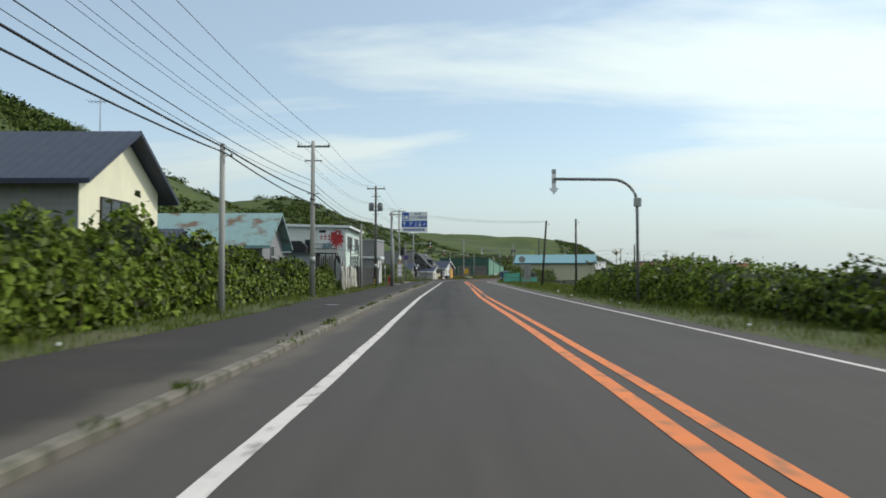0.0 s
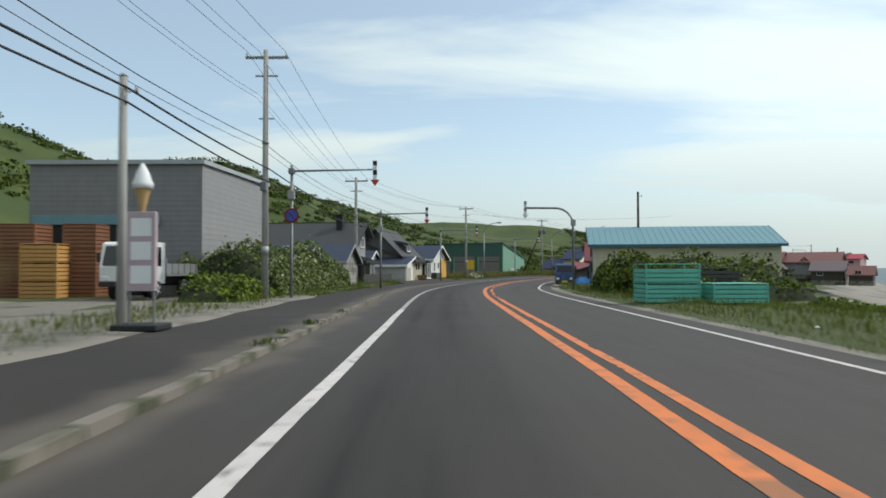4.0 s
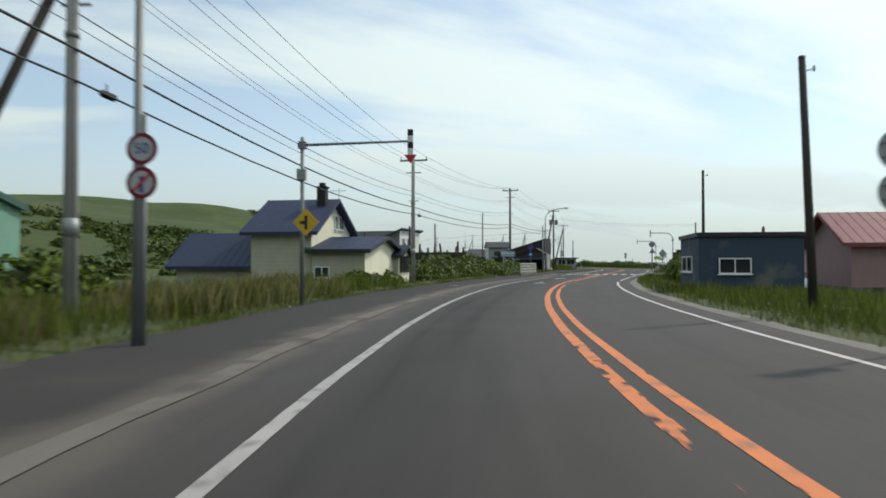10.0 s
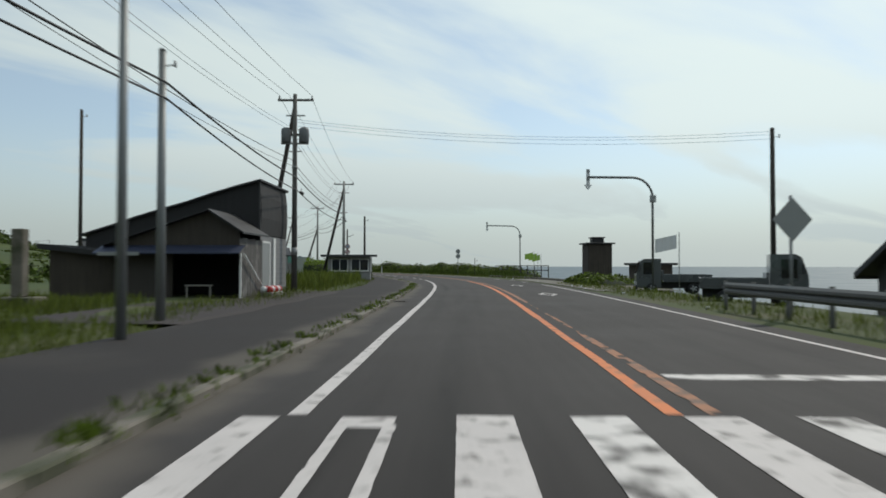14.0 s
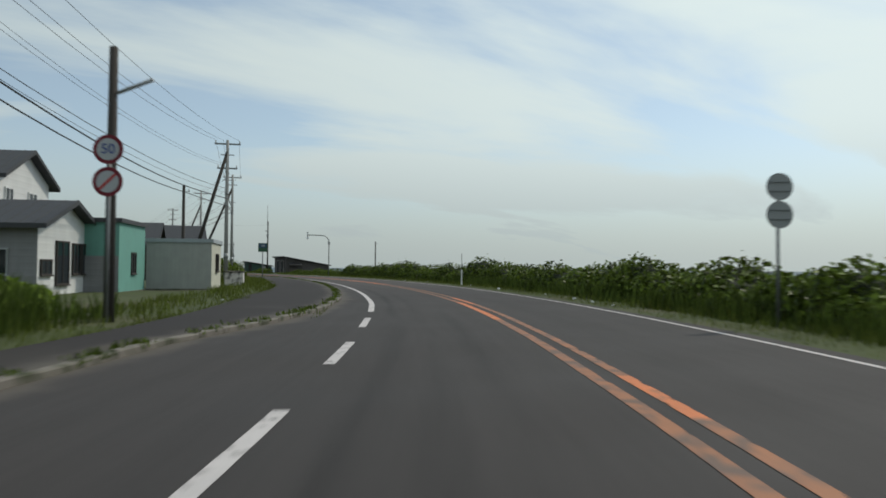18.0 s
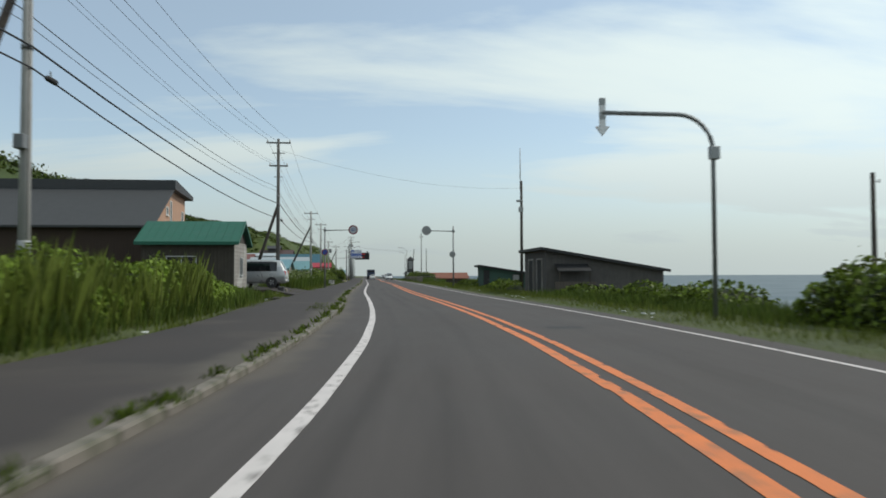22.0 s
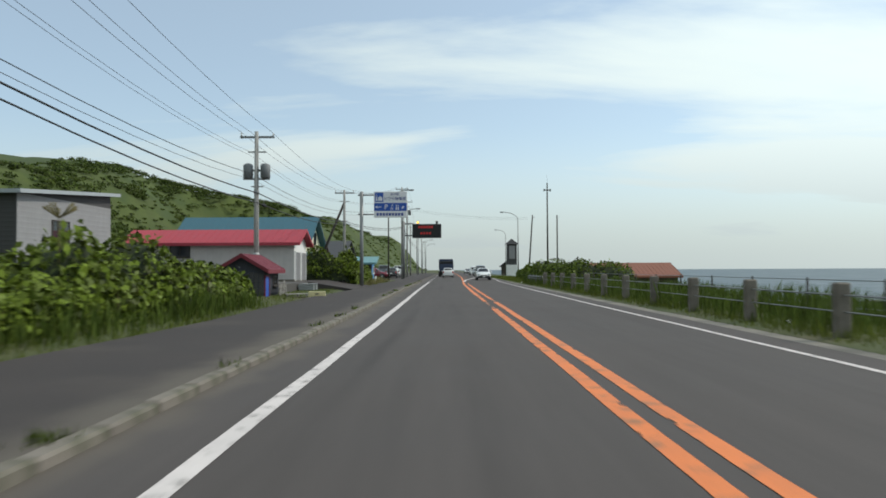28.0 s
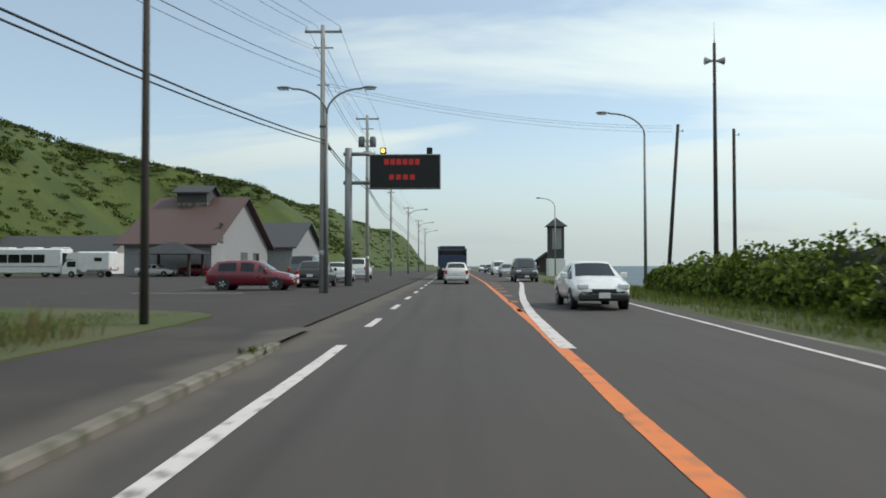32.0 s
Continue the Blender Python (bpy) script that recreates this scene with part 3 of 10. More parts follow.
# ---- mesh building ----
class MB:
    """Gathers faces of one mesh."""

    def __init__(self):
        self.v, self.f, self.smooth = [], [], []

    def add(self, verts, faces, smooth=False):
        k = len(self.v)
        self.v += [tuple(p) for p in verts]
        self.f += [tuple(i + k for i in q) for q in faces]
        self.smooth += [smooth] * len(faces)
        return self

    def box(self, x0, x1, y0, y1, z0, z1, b=0.0, m=None):
        x0, x1, y0, y1, z0, z1 = min(x0, x1), max(x0, x1), min(y0, y1), max(y0, y1), min(z0, z1), max(z0, z1)
        b = min(b, (x1 - x0) / 2.01, (y1 - y0) / 2.01, (z1 - z0) / 2.01)
        if b <= 0:
            v = [(x, y, z) for z in (z0, z1) for y in (y0, y1) for x in (x0, x1)]
            f = [(0, 2, 3, 1), (4, 5, 7, 6), (0, 1, 5, 4), (2, 6, 7, 3), (0, 4, 6, 2), (1, 3, 7, 5)]
        else:
            v, f, idx = [], [], {}
            c = ((x0, x1), (y0, y1), (z0, z1))
            for k in range(8):
                s = [(k >> a) & 1 for a in range(3)]
                for a in range(3):
                    p = [c[q][s[q]] + (0 if q == a else (b if s[q] == 0 else -b)) for q in range(3)]
                    idx[k, a] = len(v)
                    v.append(tuple(p))
            for a in range(3):
                u, w = [(1, 2), (2, 0), (0, 1)][a]
                for side in (0, 1):
                    ks = [(side << a) | (p << u) | (q << w) for p, q in ((0, 0), (1, 0), (1, 1), (0, 1))]
                    q = [idx[k, a] for k in ks]
                    f.append(tuple(q if side else q[::-1]))
            for a in range(3):
                u, w = [(1, 2), (2, 0), (0, 1)][a]
                for p in (0, 1):
                    for q in (0, 1):
                        k0 = (p << u) | (q << w)
                        k1 = k0 | (1 << a)
                        e = (idx[k0, u], idx[k1, u], idx[k1, w], idx[k0, w])
                        f.append(e if p == q else e[::-1])
            for k in range(8):
                t = (idx[k, 0], idx[k, 1], idx[k, 2])
                f.append(t if bin(k).count("1") % 2 else t[::-1])
        if m is not None:
            v = [tuple(m @ Vector(p)) for p in v]
        return self.add(v, f)

    def cyl(self, p0, p1, r0, r1=None, seg=10, cap=True, smooth=True):
        r1 = r0 if r1 is None else r1
        p0, p1 = Vector(p0), Vector(p1)
        q = (p1 - p0).to_track_quat("Z", "Y")
        v = []
        for p, r in ((p0, r0), (p1, r1)):
            for k in range(seg):
                a = 2 * math.pi * k / seg
                v.append(p + q @ Vector((r * math.cos(a), r * math.sin(a), 0)))
        self.add(v, [(k, (k + 1) % seg, seg + (k + 1) % seg, seg + k) for k in range(seg)], smooth)
        if cap:
            k = len(self.v) - 2 * seg
            self.f += [tuple(k + i for i in range(seg - 1, -1, -1)), tuple(k + i for i in range(seg, 2 * seg))]
            self.smooth += [False, False]
        return self

    def tube(self, pts, r, seg=6):
        """One connected tube through the points."""
        pts, v = [Vector(p) for p in pts], []
        for i, p in enumerate(pts):
            d = (pts[min(i + 1, len(pts) - 1)] - pts[max(i - 1, 0)]).normalized()
            u = d.cross(Vector((0, 0, 1)) if abs(d.z) < 0.9 else Vector((0, 1, 0))).normalized()
            w = d.cross(u)
            v += [p + u * r * math.cos(2 * math.pi * k / seg) + w * r * math.sin(2 * math.pi * k / seg) for k in range(seg)]
        f = [(i * seg + k, i * seg + (k + 1) % seg, (i + 1) * seg + (k + 1) % seg, (i + 1) * seg + k) for i in range(len(pts) - 1) for k in range(seg)]
        self.add(v, f, True)
        k = len(self.v) - len(v)
        self.f += [tuple(k + i for i in range(seg - 1, -1, -1)), tuple(k + len(v) - seg + i for i in range(seg))]
        self.smooth += [False, False]
        return self

    def poly(self, pts, thick):
        """A flat polygon with thickness along the vector thick."""
        n = len(pts)
        t = Vector(thick)
        v = [Vector(p) for p in pts] + [Vector(p) + t for p in pts]
        f = [tuple(range(n - 1, -1, -1)), tuple(range(n, 2 * n))] + [(k, (k + 1) % n, n + (k + 1) % n, n + k) for k in range(n)]
        return self.add(v, f)

    def dome(self, c, r, seg=10, rings=5, sz=1.0, full=False):
        lo = -math.pi / 2 if full else 0
        v, f = [], []
        for i in range(rings + 1):
            a = lo + (math.pi / 2 - lo) * i / rings
            for k in range(seg):
                b = 2 * math.pi * k / seg
                v.append((c[0] + r * math.cos(a) * math.cos(b), c[1] + r * math.cos(a) * math.sin(b), c[2] + r * sz * math.sin(a)))
        for i in range(rings):
            for k in range(seg):
                f.append((i * seg + k, i * seg + (k + 1) % seg, (i + 1) * seg + (k + 1) % seg, (i + 1) * seg + k))
        return self.add(v, f, True)

    def lathe(self, prof, seg=16, axis="z", c=(0, 0, 0)):
        v, f = [], []
        for r, h in prof:
            for k in range(seg):
                a = 2 * math.pi * k / seg
                p = (r * math.cos(a), r * math.sin(a), h)
                if axis == "y":
                    p = (p[0], h, p[1])
                if axis == "x":
                    p = (h, p[0], p[1])
                v.append((p[0] + c[0], p[1] + c[1], p[2] + c[2]))
        for i in range(len(prof) - 1):
            for k in range(seg):
                f.append((i * seg + k, i * seg + (k + 1) % seg, (i + 1) * seg + (k + 1) % seg, (i + 1) * seg + k))
        f.append(tuple(range(seg - 1, -1, -1)))
        f.append(tuple(range((len(prof) - 1) * seg, len(prof) * seg)))
        self.add(v, f, len(prof) > 2)
        self.smooth[-1] = self.smooth[-2] = False
        return self

    def mesh(self, name, material=None):
        me = bpy.data.meshes.new(name)
        me.from_pydata([tuple(p) for p in self.v], [], self.f)
        me.polygons.foreach_set("use_smooth", self.smooth)
        bm = bmesh.new()
        bm.from_mesh(me)
        bmesh.ops.recalc_face_normals(bm, faces=bm.faces)
        bm.to_mesh(me)
        bm.free()
        if material:
            me.materials.append(material)
        return me


def part(name, mb, material, parent=None, label="", matrix=None):
    """Links one mesh object, under a thing or a part."""
    ob = new(name, mb.mesh(name, material) if isinstance(mb, MB) else mb)
    if not isinstance(mb, MB) and material and not mb.materials:
        mb.materials.append(material)
    if parent:
        ob.parent = parent
    if matrix is not None:
        ob.matrix_local = matrix
    if label:
        ob["label"] = label
    return ob


def thing(name, label, category, m, group="", kind=""):
    ob = new(name)
    ob.matrix_world = m
    ob.empty_display_size = 0.3
    return tagged(ob, label, category, group, kind)


def raw_mesh(name, verts, faces, material, smooth=False):
    """A mesh from arrays of vertices and of quads or triangles."""
    me = bpy.data.meshes.new(name)
    verts, faces = np.asarray(verts, np.float32).reshape(-1, 3), np.asarray(faces, np.int32)
    me.vertices.add(len(verts))
    me.vertices.foreach_set("co", verts.ravel())
    me.loops.add(faces.size)
    me.loops.foreach_set("vertex_index", faces.ravel())
    me.polygons.add(len(faces))
    me.polygons.foreach_set("loop_start", np.arange(0, faces.size, faces.shape[1], dtype=np.int32))
    if smooth:
        me.polygons.foreach_set("use_smooth", np.ones(len(faces), bool))
    me.update(calc_edges=True)
    me.materials.append(material)
    return me


def ribbon(name, s, n0, n1, z, material, parent=None, label=""):
    """A strip along the road between two offsets, which may be numbers or arrays."""
    s = np.asarray(s, float)
    a, b = np.stack(at(s, n0, z), 1), np.stack(at(s, n1, z), 1)
    k = len(s)
    v = np.concatenate([a, b])
    i = np.arange(k - 1)
    f = np.stack([i, i + k, i + k + 1, i + 1], 1)
    return part(name, raw_mesh(name, v, f, material), None, parent, label)


def paved(name, s, n0, n1, z, material, parent):
    """A strip of road or footway whose UV maps hold metres along the road and from the edge line, and from the kerb."""
    ob = ribbon(name, s, n0, n1, z, material, parent)
    s = np.asarray(s, float)
    me = ob.data
    idx = np.empty(len(me.loops), np.int32)
    me.loops.foreach_get("vertex_index", idx)
    for layer, zero in (("along", LEFT(s)), ("kerb", KERB_N(s))):
        side = -1.0 if layer == "kerb" and material is FOOTWAY else 1.0
        uv = np.concatenate([np.stack([s, (n0 - zero) * side], 1), np.stack([s, (n1 - zero) * side], 1)]).astype(np.float32)
        me.uv_layers.new(name=layer).data.foreach_set("uv", uv[idx].ravel())
    return ob


def solid(name, s, profile, material):
    """A closed strip of raised ground: the profile of (n, z) swept along the road."""
    s = np.asarray(s, float)
    k = len(profile)
    rows = np.stack([np.stack(at(s, n, z), 1) for n, z in profile], 1).reshape(-1, 3)
    f = [(i * k + j, i * k + (j + 1) % k, (i + 1) * k + (j + 1) % k, (i + 1) * k + j) for i in range(len(s) - 1) for j in range(k)]
    return new(name, MB().add([tuple(p) for p in rows], f + [tuple(range(k)), tuple(range((len(s) - 1) * k, len(s) * k))[::-1]]).mesh(name, material))


def words(text, size, material, parent, matrix, name="lettering", depth=0.004):
    """Letters in the built-in font, standing in the x-z plane of the matrix, as a mesh."""
    cu = bpy.data.curves.new(name, "FONT")
    cu.body, cu.size, cu.align_x, cu.align_y, cu.extrude = text, size, "CENTER", "CENTER", depth
    tmp = new(name, cu)
    me = bpy.data.meshes.new_from_object(tmp.evaluated_get(bpy.context.evaluated_depsgraph_get()))
    bpy.data.objects.remove(tmp)
    bpy.data.curves.remove(cu)
    me.materials.clear()
    return part(name, me, material, parent, "", matrix @ pose(0, 0, 0, 90, 0, 0))


# ---- ground, road and sea ----
def tab(pairs):
    xs, ys = zip(*pairs)
    return lambda s: np.interp(s, xs, ys)


LEFT = tab([(0, -1.53), (39, -1.48), (56, -1.33), (99, -1.48), (110, -1.45), (125, -1.2), (141, -1.33), (160, -1.54), (214, -1.63), (234, -1.4), (264, -1.45), (335, -1.42), (356, -1.21),
            (377, -1.4), (420, -1.3), (455, -1.35), (473, -1.62), (527, -1.74), (545, -1.82), (590, -1.85)])
MID = tab([(0, 1.80), (22, 1.84), (39, 1.75), (57, 1.93), (80, 1.85), (100, 1.73), (110, 1.75), (116, 1.76), (124, 1.92), (140, 1.83), (158, 1.65), (176, 1.56), (214, 1.58), (256, 1.84), (304, 1.85), (335, 1.90), (356, 2.07), (380, 1.95),
           (455, 1.93), (473, 1.74), (518, 1.61), (544, 1.42), (560, 1.40), (584, 1.42), (592, 1.52), (600, 1.72), (640, 2.3), (700, 2.4)])
RIGHT = tab([(0, 5.75), (44, 5.53), (62, 5.45), (104, 4.99), (113, 4.96), (121, 5.2), (130, 5.25), (147, 5.31), (164, 5.15), (181, 5.03), (220, 4.96), (260, 5.85), (313, 6.06), (326, 5.9), (340, 6.08), (352, 6.12), (382, 6.1), (423, 5.85), (461, 5.56), (523, 5.38), (548, 5.16), (595, 5.35),
             (650, 7.4), (720, 7.8)])
HILL_H = tab([(-400, 26), (0, 27), (60, 26.9), (90, 24.5), (115, 30.7), (140, 36.8), (165, 13), (190, 23.3), (215, 20.5), (240, 17), (270, 7), (300, 8.3), (360, 7.4), (400, 8.8), (440, 9), (480, 14.5), (510, 18.8), (540, 18), (570, 18),
              (600, 18.5), (640, 17), (680, 19), (720, 19.5), (760, 23.6), (800, 22.5), (850, 28.3), (900, 27), (1000, 35), (1100, 29), (1400, 36)])
HILL_N = tab([(-400, 66), (0, 62), (60, 60), (90, 58), (115, 71), (140, 96), (165, 63), (190, 85), (215, 115), (270, 113), (300, 109), (360, 85), (400, 72), (440, 64), (480, 60), (510, 59), (540, 57), (570, 56), (600, 68),
              (640, 65), (680, 65), (720, 62), (760, 75), (800, 62), (850, 69), (900, 66), (1000, 77), (1100, 67), (1250, 60), (1400, 59)])
SHORE = tab([(-400, 34), (0, 34), (90, 40), (160, 46), (230, 40), (300, 24), (380, 26), (440, 30), (490, 34), (560, 40), (640, 36), (1400, 36)])


def smooth(x):
    x = np.clip(x, 0, 1)
    return x * x * (3 - 2 * x)


LOT = tab([(-400, 0), (585, 0), (612, 1), (770, 1), (810, 0)])            # the car park's reach along the road
LOT_FLAT = tab([(-400, 0), (603, 0), (606, 1), (780, 1), (800, 0)])


def ground_z(s, n):
    """Height of the land beside the road."""
    s, n = np.asarray(s, float), np.asarray(n, float)
    lot = LOT(s)
    hn = HILL_N(s) + 30 * lot
    up = HILL_H(s) * (1 + 0.45 * lot) * smooth((-n - 24 - 34 * lot) / (hn - 20 - 34 * lot)) + np.clip(-n - hn, 0, 80) * 0.08
    wob = np.sin(s * 0.061 + n * 0.05) * 1.3 + np.sin(s * 0.143 - n * 0.11 + 1.0) * 0.7 + np.sin(s * 0.023 + 2) * 2.0
    left = up + wob * smooth((-n - 34 - 34 * lot) / 26) * np.clip(HILL_H(s) / 20, 0.2, 1)
    side = np.where(n < 0, 0.10 - 0.16 * LOT_FLAT(s), 0.04)
    sh = SHORE(s)
    right = -4.6 * smooth((n - 9.0) / (sh - 6)) - 0.6 * smooth((n - sh) / 10)
    return np.where(n < 0, left, right) + side * smooth((np.abs(n) - 6.0) / 1.2) - 0.07 * (np.abs(n) < 6.5)


_gs = np.concatenate([np.arange(-380, -40, 12.0), np.arange(-40, 700, 3.0), np.arange(700, 1395, 15.0)])
_gn = np.array([-180, -165, -150, -138, -127, -118, -108, -98, -90, -82, -75, -69, -63, -57, -51, -46, -41, -36, -32, -28, -24, -21, -18, -15, -12.5, -10.5, -9, -8, -7.2, -6.6, -6.0, -3, 0, 3,
                6.2, 6.7, 7.4, 8.2, 9.2, 10.5, 12, 14, 16.5, 19, 22, 25, 28, 32, 36, 40, 45, 50, 56, 64, 74])
_SS, _NN = np.meshgrid(_gs, _gn, indexing="ij")
_gx, _gy, _ = at(_SS.ravel(), _NN.ravel())
_gz = ground_z(_SS.ravel(), _NN.ravel())
_gz = _gz + np.where(np.abs(_NN.ravel()) > 8, (np.random.rand(_gz.size) - 0.5) * 0.12, 0)
_a = np.arange(_SS.size).reshape(_SS.shape)
_gf = np.stack([_a[:-1, :-1], _a[1:, :-1], _a[1:, 1:], _a[:-1, 1:]], -1).reshape(-1, 4)
_me = raw_mesh("ground", np.stack([_gx, _gy, _gz], 1), _gf[:, ::-1], SOIL, True)
_me.materials.append(HILL)
_me.materials.append(BEACH)
_fn = (_NN[:-1, :-1] + _NN[1:, 1:]).ravel() / 2
_fs = (_SS[:-1, :-1] + _SS[1:, 1:]).ravel() / 2
_mi = np.where(_fn < -22, 1, np.where(_fn > np.maximum(SHORE(_fs) - 12, 13), 2, 0)).astype(np.int32)
_me.polygons.foreach_set("material_index", _mi)
tagged(new("ground", _me), "green pasture hillside, grassy roadside and shingle shore", "ground", kind="structure")
_sea = MB().add([(-4600, -4600, -4.55), (4600, -4600, -4.55), (4600, 4600, -4.55), (-4600, 4600, -4.55)], [(0, 1, 2, 3)])
_far_land = MB().box(-4600, -48, -4600, 4600, -6.0, 3.8)
tagged(part("far_ground", _far_land, HILL), "green upland behind the coastal ridge", "ground", kind="structure")
tagged(part("water", _sea, SEA), "calm grey-blue sea reaching the horizon", "sea", kind="structure")
KERB_N = tab([(-380, -2.8), (20, -2.85), (60, -2.8), (96, -2.95), (110, -3.25), (118, -3.4), (130, -3.1), (142, -2.88), (160, -2.95), (180, -2.92), (200, -2.95), (214, -3.08), (222, -2.9), (240, -2.68), (262, -2.56), (295, -2.7), (304, -3.0),
              (315, -3.8), (324, -4.2), (338, -4.6), (343, -4.35), (348, -3.4), (353, -2.75), (360, -2.45), (380, -2.55), (400, -2.66), (440, -2.62), (480, -2.66), (560, -2.85), (600, -2.8)])

FLUSH = tab([(-380, 0), (96, 0), (110, 1), (234, 1), (246, 0), (600, 0)])      # where the kerb lies level with the road

S_ALL = np.arange(-380, 1390, 2.5)
road = tagged(thing("road", "two-lane coast road of worn grey asphalt", "road", pose(0, 0, 0), kind="structure"))
paved("asphalt", S_ALL, KERB_N(S_ALL) + 0.03, RIGHT(S_ALL) + 0.75, 0.0, ASPHALT, road)
_edge = RIGHT(S_ALL) + 0.75
ribbon("gravel_shoulder", S_ALL, _edge, _edge + 0.55 + 0.12 * np.sin(S_ALL * 0.7), -0.015, GRAVEL, road, "grey gravel shoulder")
paved("asphalt", np.arange(596, 720, 2.0), -3.2 + 0 * np.arange(596, 720, 2.0), -2.6 + 0 * np.arange(596, 720, 2.0), 0.001, ASPHALT, road)

# footway and kerb stones
walkway = thing("pavement", "asphalt footway with a low dirty concrete kerb", "pavement", pose(0, 0, 0), kind="structure")
_q = np.arange(-380, 597, 2.0)
_q = np.append(_q, [598.0, 600.0])
paved("footway_surface", _q, -6.05 - 0.18 * np.sin(_q * 0.23), KERB_N(_q) - 0.03, 0.085 - 0.080 * FLUSH(_q), FOOTWAY, walkway)
_kb = MB().box(-0.09, 0.09, 0.0, 0.985, -0.1, 0.10, 0.025).mesh("kerb_stone", KERB)
_far = MB()
for k in range(-60, 597):
    slope = math.degrees(float(KERB_N(k + 1) - KERB_N(k)))
    m = base(k, float(KERB_N(k)), 0.010 * math.sin(k * 1.7) - 0.07 * float(FLUSH(k)), 0.6 * math.sin(k * 2.3) - slope)
    if float(FLUSH(k)) > 0.5:
        continue
    if 0 <= k < 60 or 380 <= k:
        part("kerb_stone", _kb, None, walkway, "", m)
    else:
        _far.box(-0.09, 0.09, 0, 0.985, -0.1, 0.10, 0.02 if k > 230 else 0.0, m)
tagged(part("kerb_row", _far, KERB, walkway), kind="stuff")
_q = np.arange(102, 241, 1.0)
ribbon("flush_kerb", _q, KERB_N(_q) - 0.15 - 0.04 * np.sin(_q * 0.9), KERB_N(_q) + 0.17 + 0.04 * np.sin(_q * 1.3), 0.011, DUSTY, walkway, "worn kerb lying level with the road")

# markings
marks = thing("road_markings", "worn white and orange painted road lines", "road marking", pose(0, 0, 0), kind="structure")


_wear = np.random.default_rng(77)


def line(name, s0, s1, off, width, material, step=0.3, z=0.0055, bite=0.0, label=""):
    """A painted stripe with slightly ragged edges; bite eats flakes out of them and at last through the paint."""
    if s0 < -20 or s1 > 760:
        step = 2.0
    q = np.linspace(s0, s1, max(2, int(math.ceil((s1 - s0) / step)) + 1))
    c = (off(q) if callable(off) else np.full(len(q), off)) + 0.006 * np.sin(q * 0.9)

    def flakes():
        """Paint lost from one edge: hair-fine unevenness and sharp-ended chips of many lengths."""
        loss = 0.0016 * _wear.normal(size=len(q))
        worn = max(0.0, bite - 0.05)
        for _ in range(int(worn * 5.5 * (s1 - s0))):
            a, w = _wear.uniform(s0, s1), _wear.exponential(0.05 + 0.22 * worn)
            deep = width * min(1.0 if worn > 0.25 else 0.3, _wear.exponential(0.10 + 0.5 * worn))
            near = np.abs(q - a) < w
            loss[near] = np.maximum(loss[near], deep * _wear.uniform(0.6, 1.0, near.sum()))
        return loss

    lo = c - width / 2 + flakes()
    return ribbon(name, q, lo, np.maximum(c + width / 2 - flakes(), lo), z, material, marks, label)


line("edge_line", -380, -6, LEFT, 0.17, WHITE_LINE)
line("edge_line", -6, 92, LEFT, 0.175, WHITE_LINE)
line("edge_line", 92, 239.0, LEFT, 0.15, DULL_WHITE)
line("edge_line", 244.5, 251.3, LEFT, 0.15, WORN_WHITE, bite=0.35)
line("edge_line", 256.1, 312.0, LEFT, 0.17, WHITE_LINE)
for k in range(7):
    line("dash_line", 312.4 + 6.05 * k - (2.2 if k > 3 else 0), 315.3 + 6.05 * k - (2.2 if k > 3 else 0), LEFT, 0.16, WHITE_LINE, 0.3, bite=0.04)
line("edge_line", 352.0, 597.5, LEFT, 0.18, WHITE_LINE)
for k in range(12):
    line("dash_line", 601.0 + 6.2 * k, 603.4 + 6.2 * k, LEFT, 0.17, WHITE_LINE, 0.8)
line("edge_line", -380, -6, RIGHT, 0.13, WHITE_LINE)
line("edge_line", -6, 222.0, RIGHT, 0.125, WHITE_LINE)
line("edge_line", 226.0, 300.0, RIGHT, 0.125, WHITE_LINE)
for k in range(4):
    line("dash_line", 305.9 + 6.2 * k, 308.6 + 6.2 * k, RIGHT, 0.12, WHITE_LINE, 0.4)
line("edge_line", 328.4, 740, RIGHT, 0.125, WHITE_LINE)
line("edge_line", 740, 1380, RIGHT, 0.13, WHITE_LINE)
# the double centre line: (from, to, width, faded, bite) for its two stripes
INNER = [(-380, -6, 0.2, 0, 0), (-6, 62, 0.205, 0, 0.05), (62, 74, 0.19, 1, 0.2), (74, 128, 0.21, 0, 0.06), (128, 172, 0.20, 0, 0.12), (172, 177.9, 0.15, 0, 0.75), (177.9, 183.6, 0.19, 0, 0.4), (183.6, 218, 0.20, 0, 0.08), (218, 229, 0.19, 0, 0.35), (229, 232.4, 0.16, 0, 0.8), (236.7, 252.2, 0.2, 0, 0.15),
         (256.2, 268, 0.15, 0, 0.15), (268, 310, 0.19, 0, 0.1), (310, 349, 0.18, 1, 0.12), (349, 358, 0.20, 0, 0.1), (358, 386, 0.17, 1, 0.12), (386, 440, 0.2, 0, 0.15), (440, 512, 0.2, 0, 0.08), (512, 526, 0.21, 1, 0.15), (526, 544, 0.19, 0, 0.2),
         (544.0, 546.1, 0.2, 0, 0.2), (546.4, 551, 0.13, 1, 0.7), (551.3, 558, 0.18, 0, 0.35), (558, 598, 0.205, 0, 0.15), (598, 740, 0.2, 0, 0.1), (740, 1380, 0.2, 0, 0)]
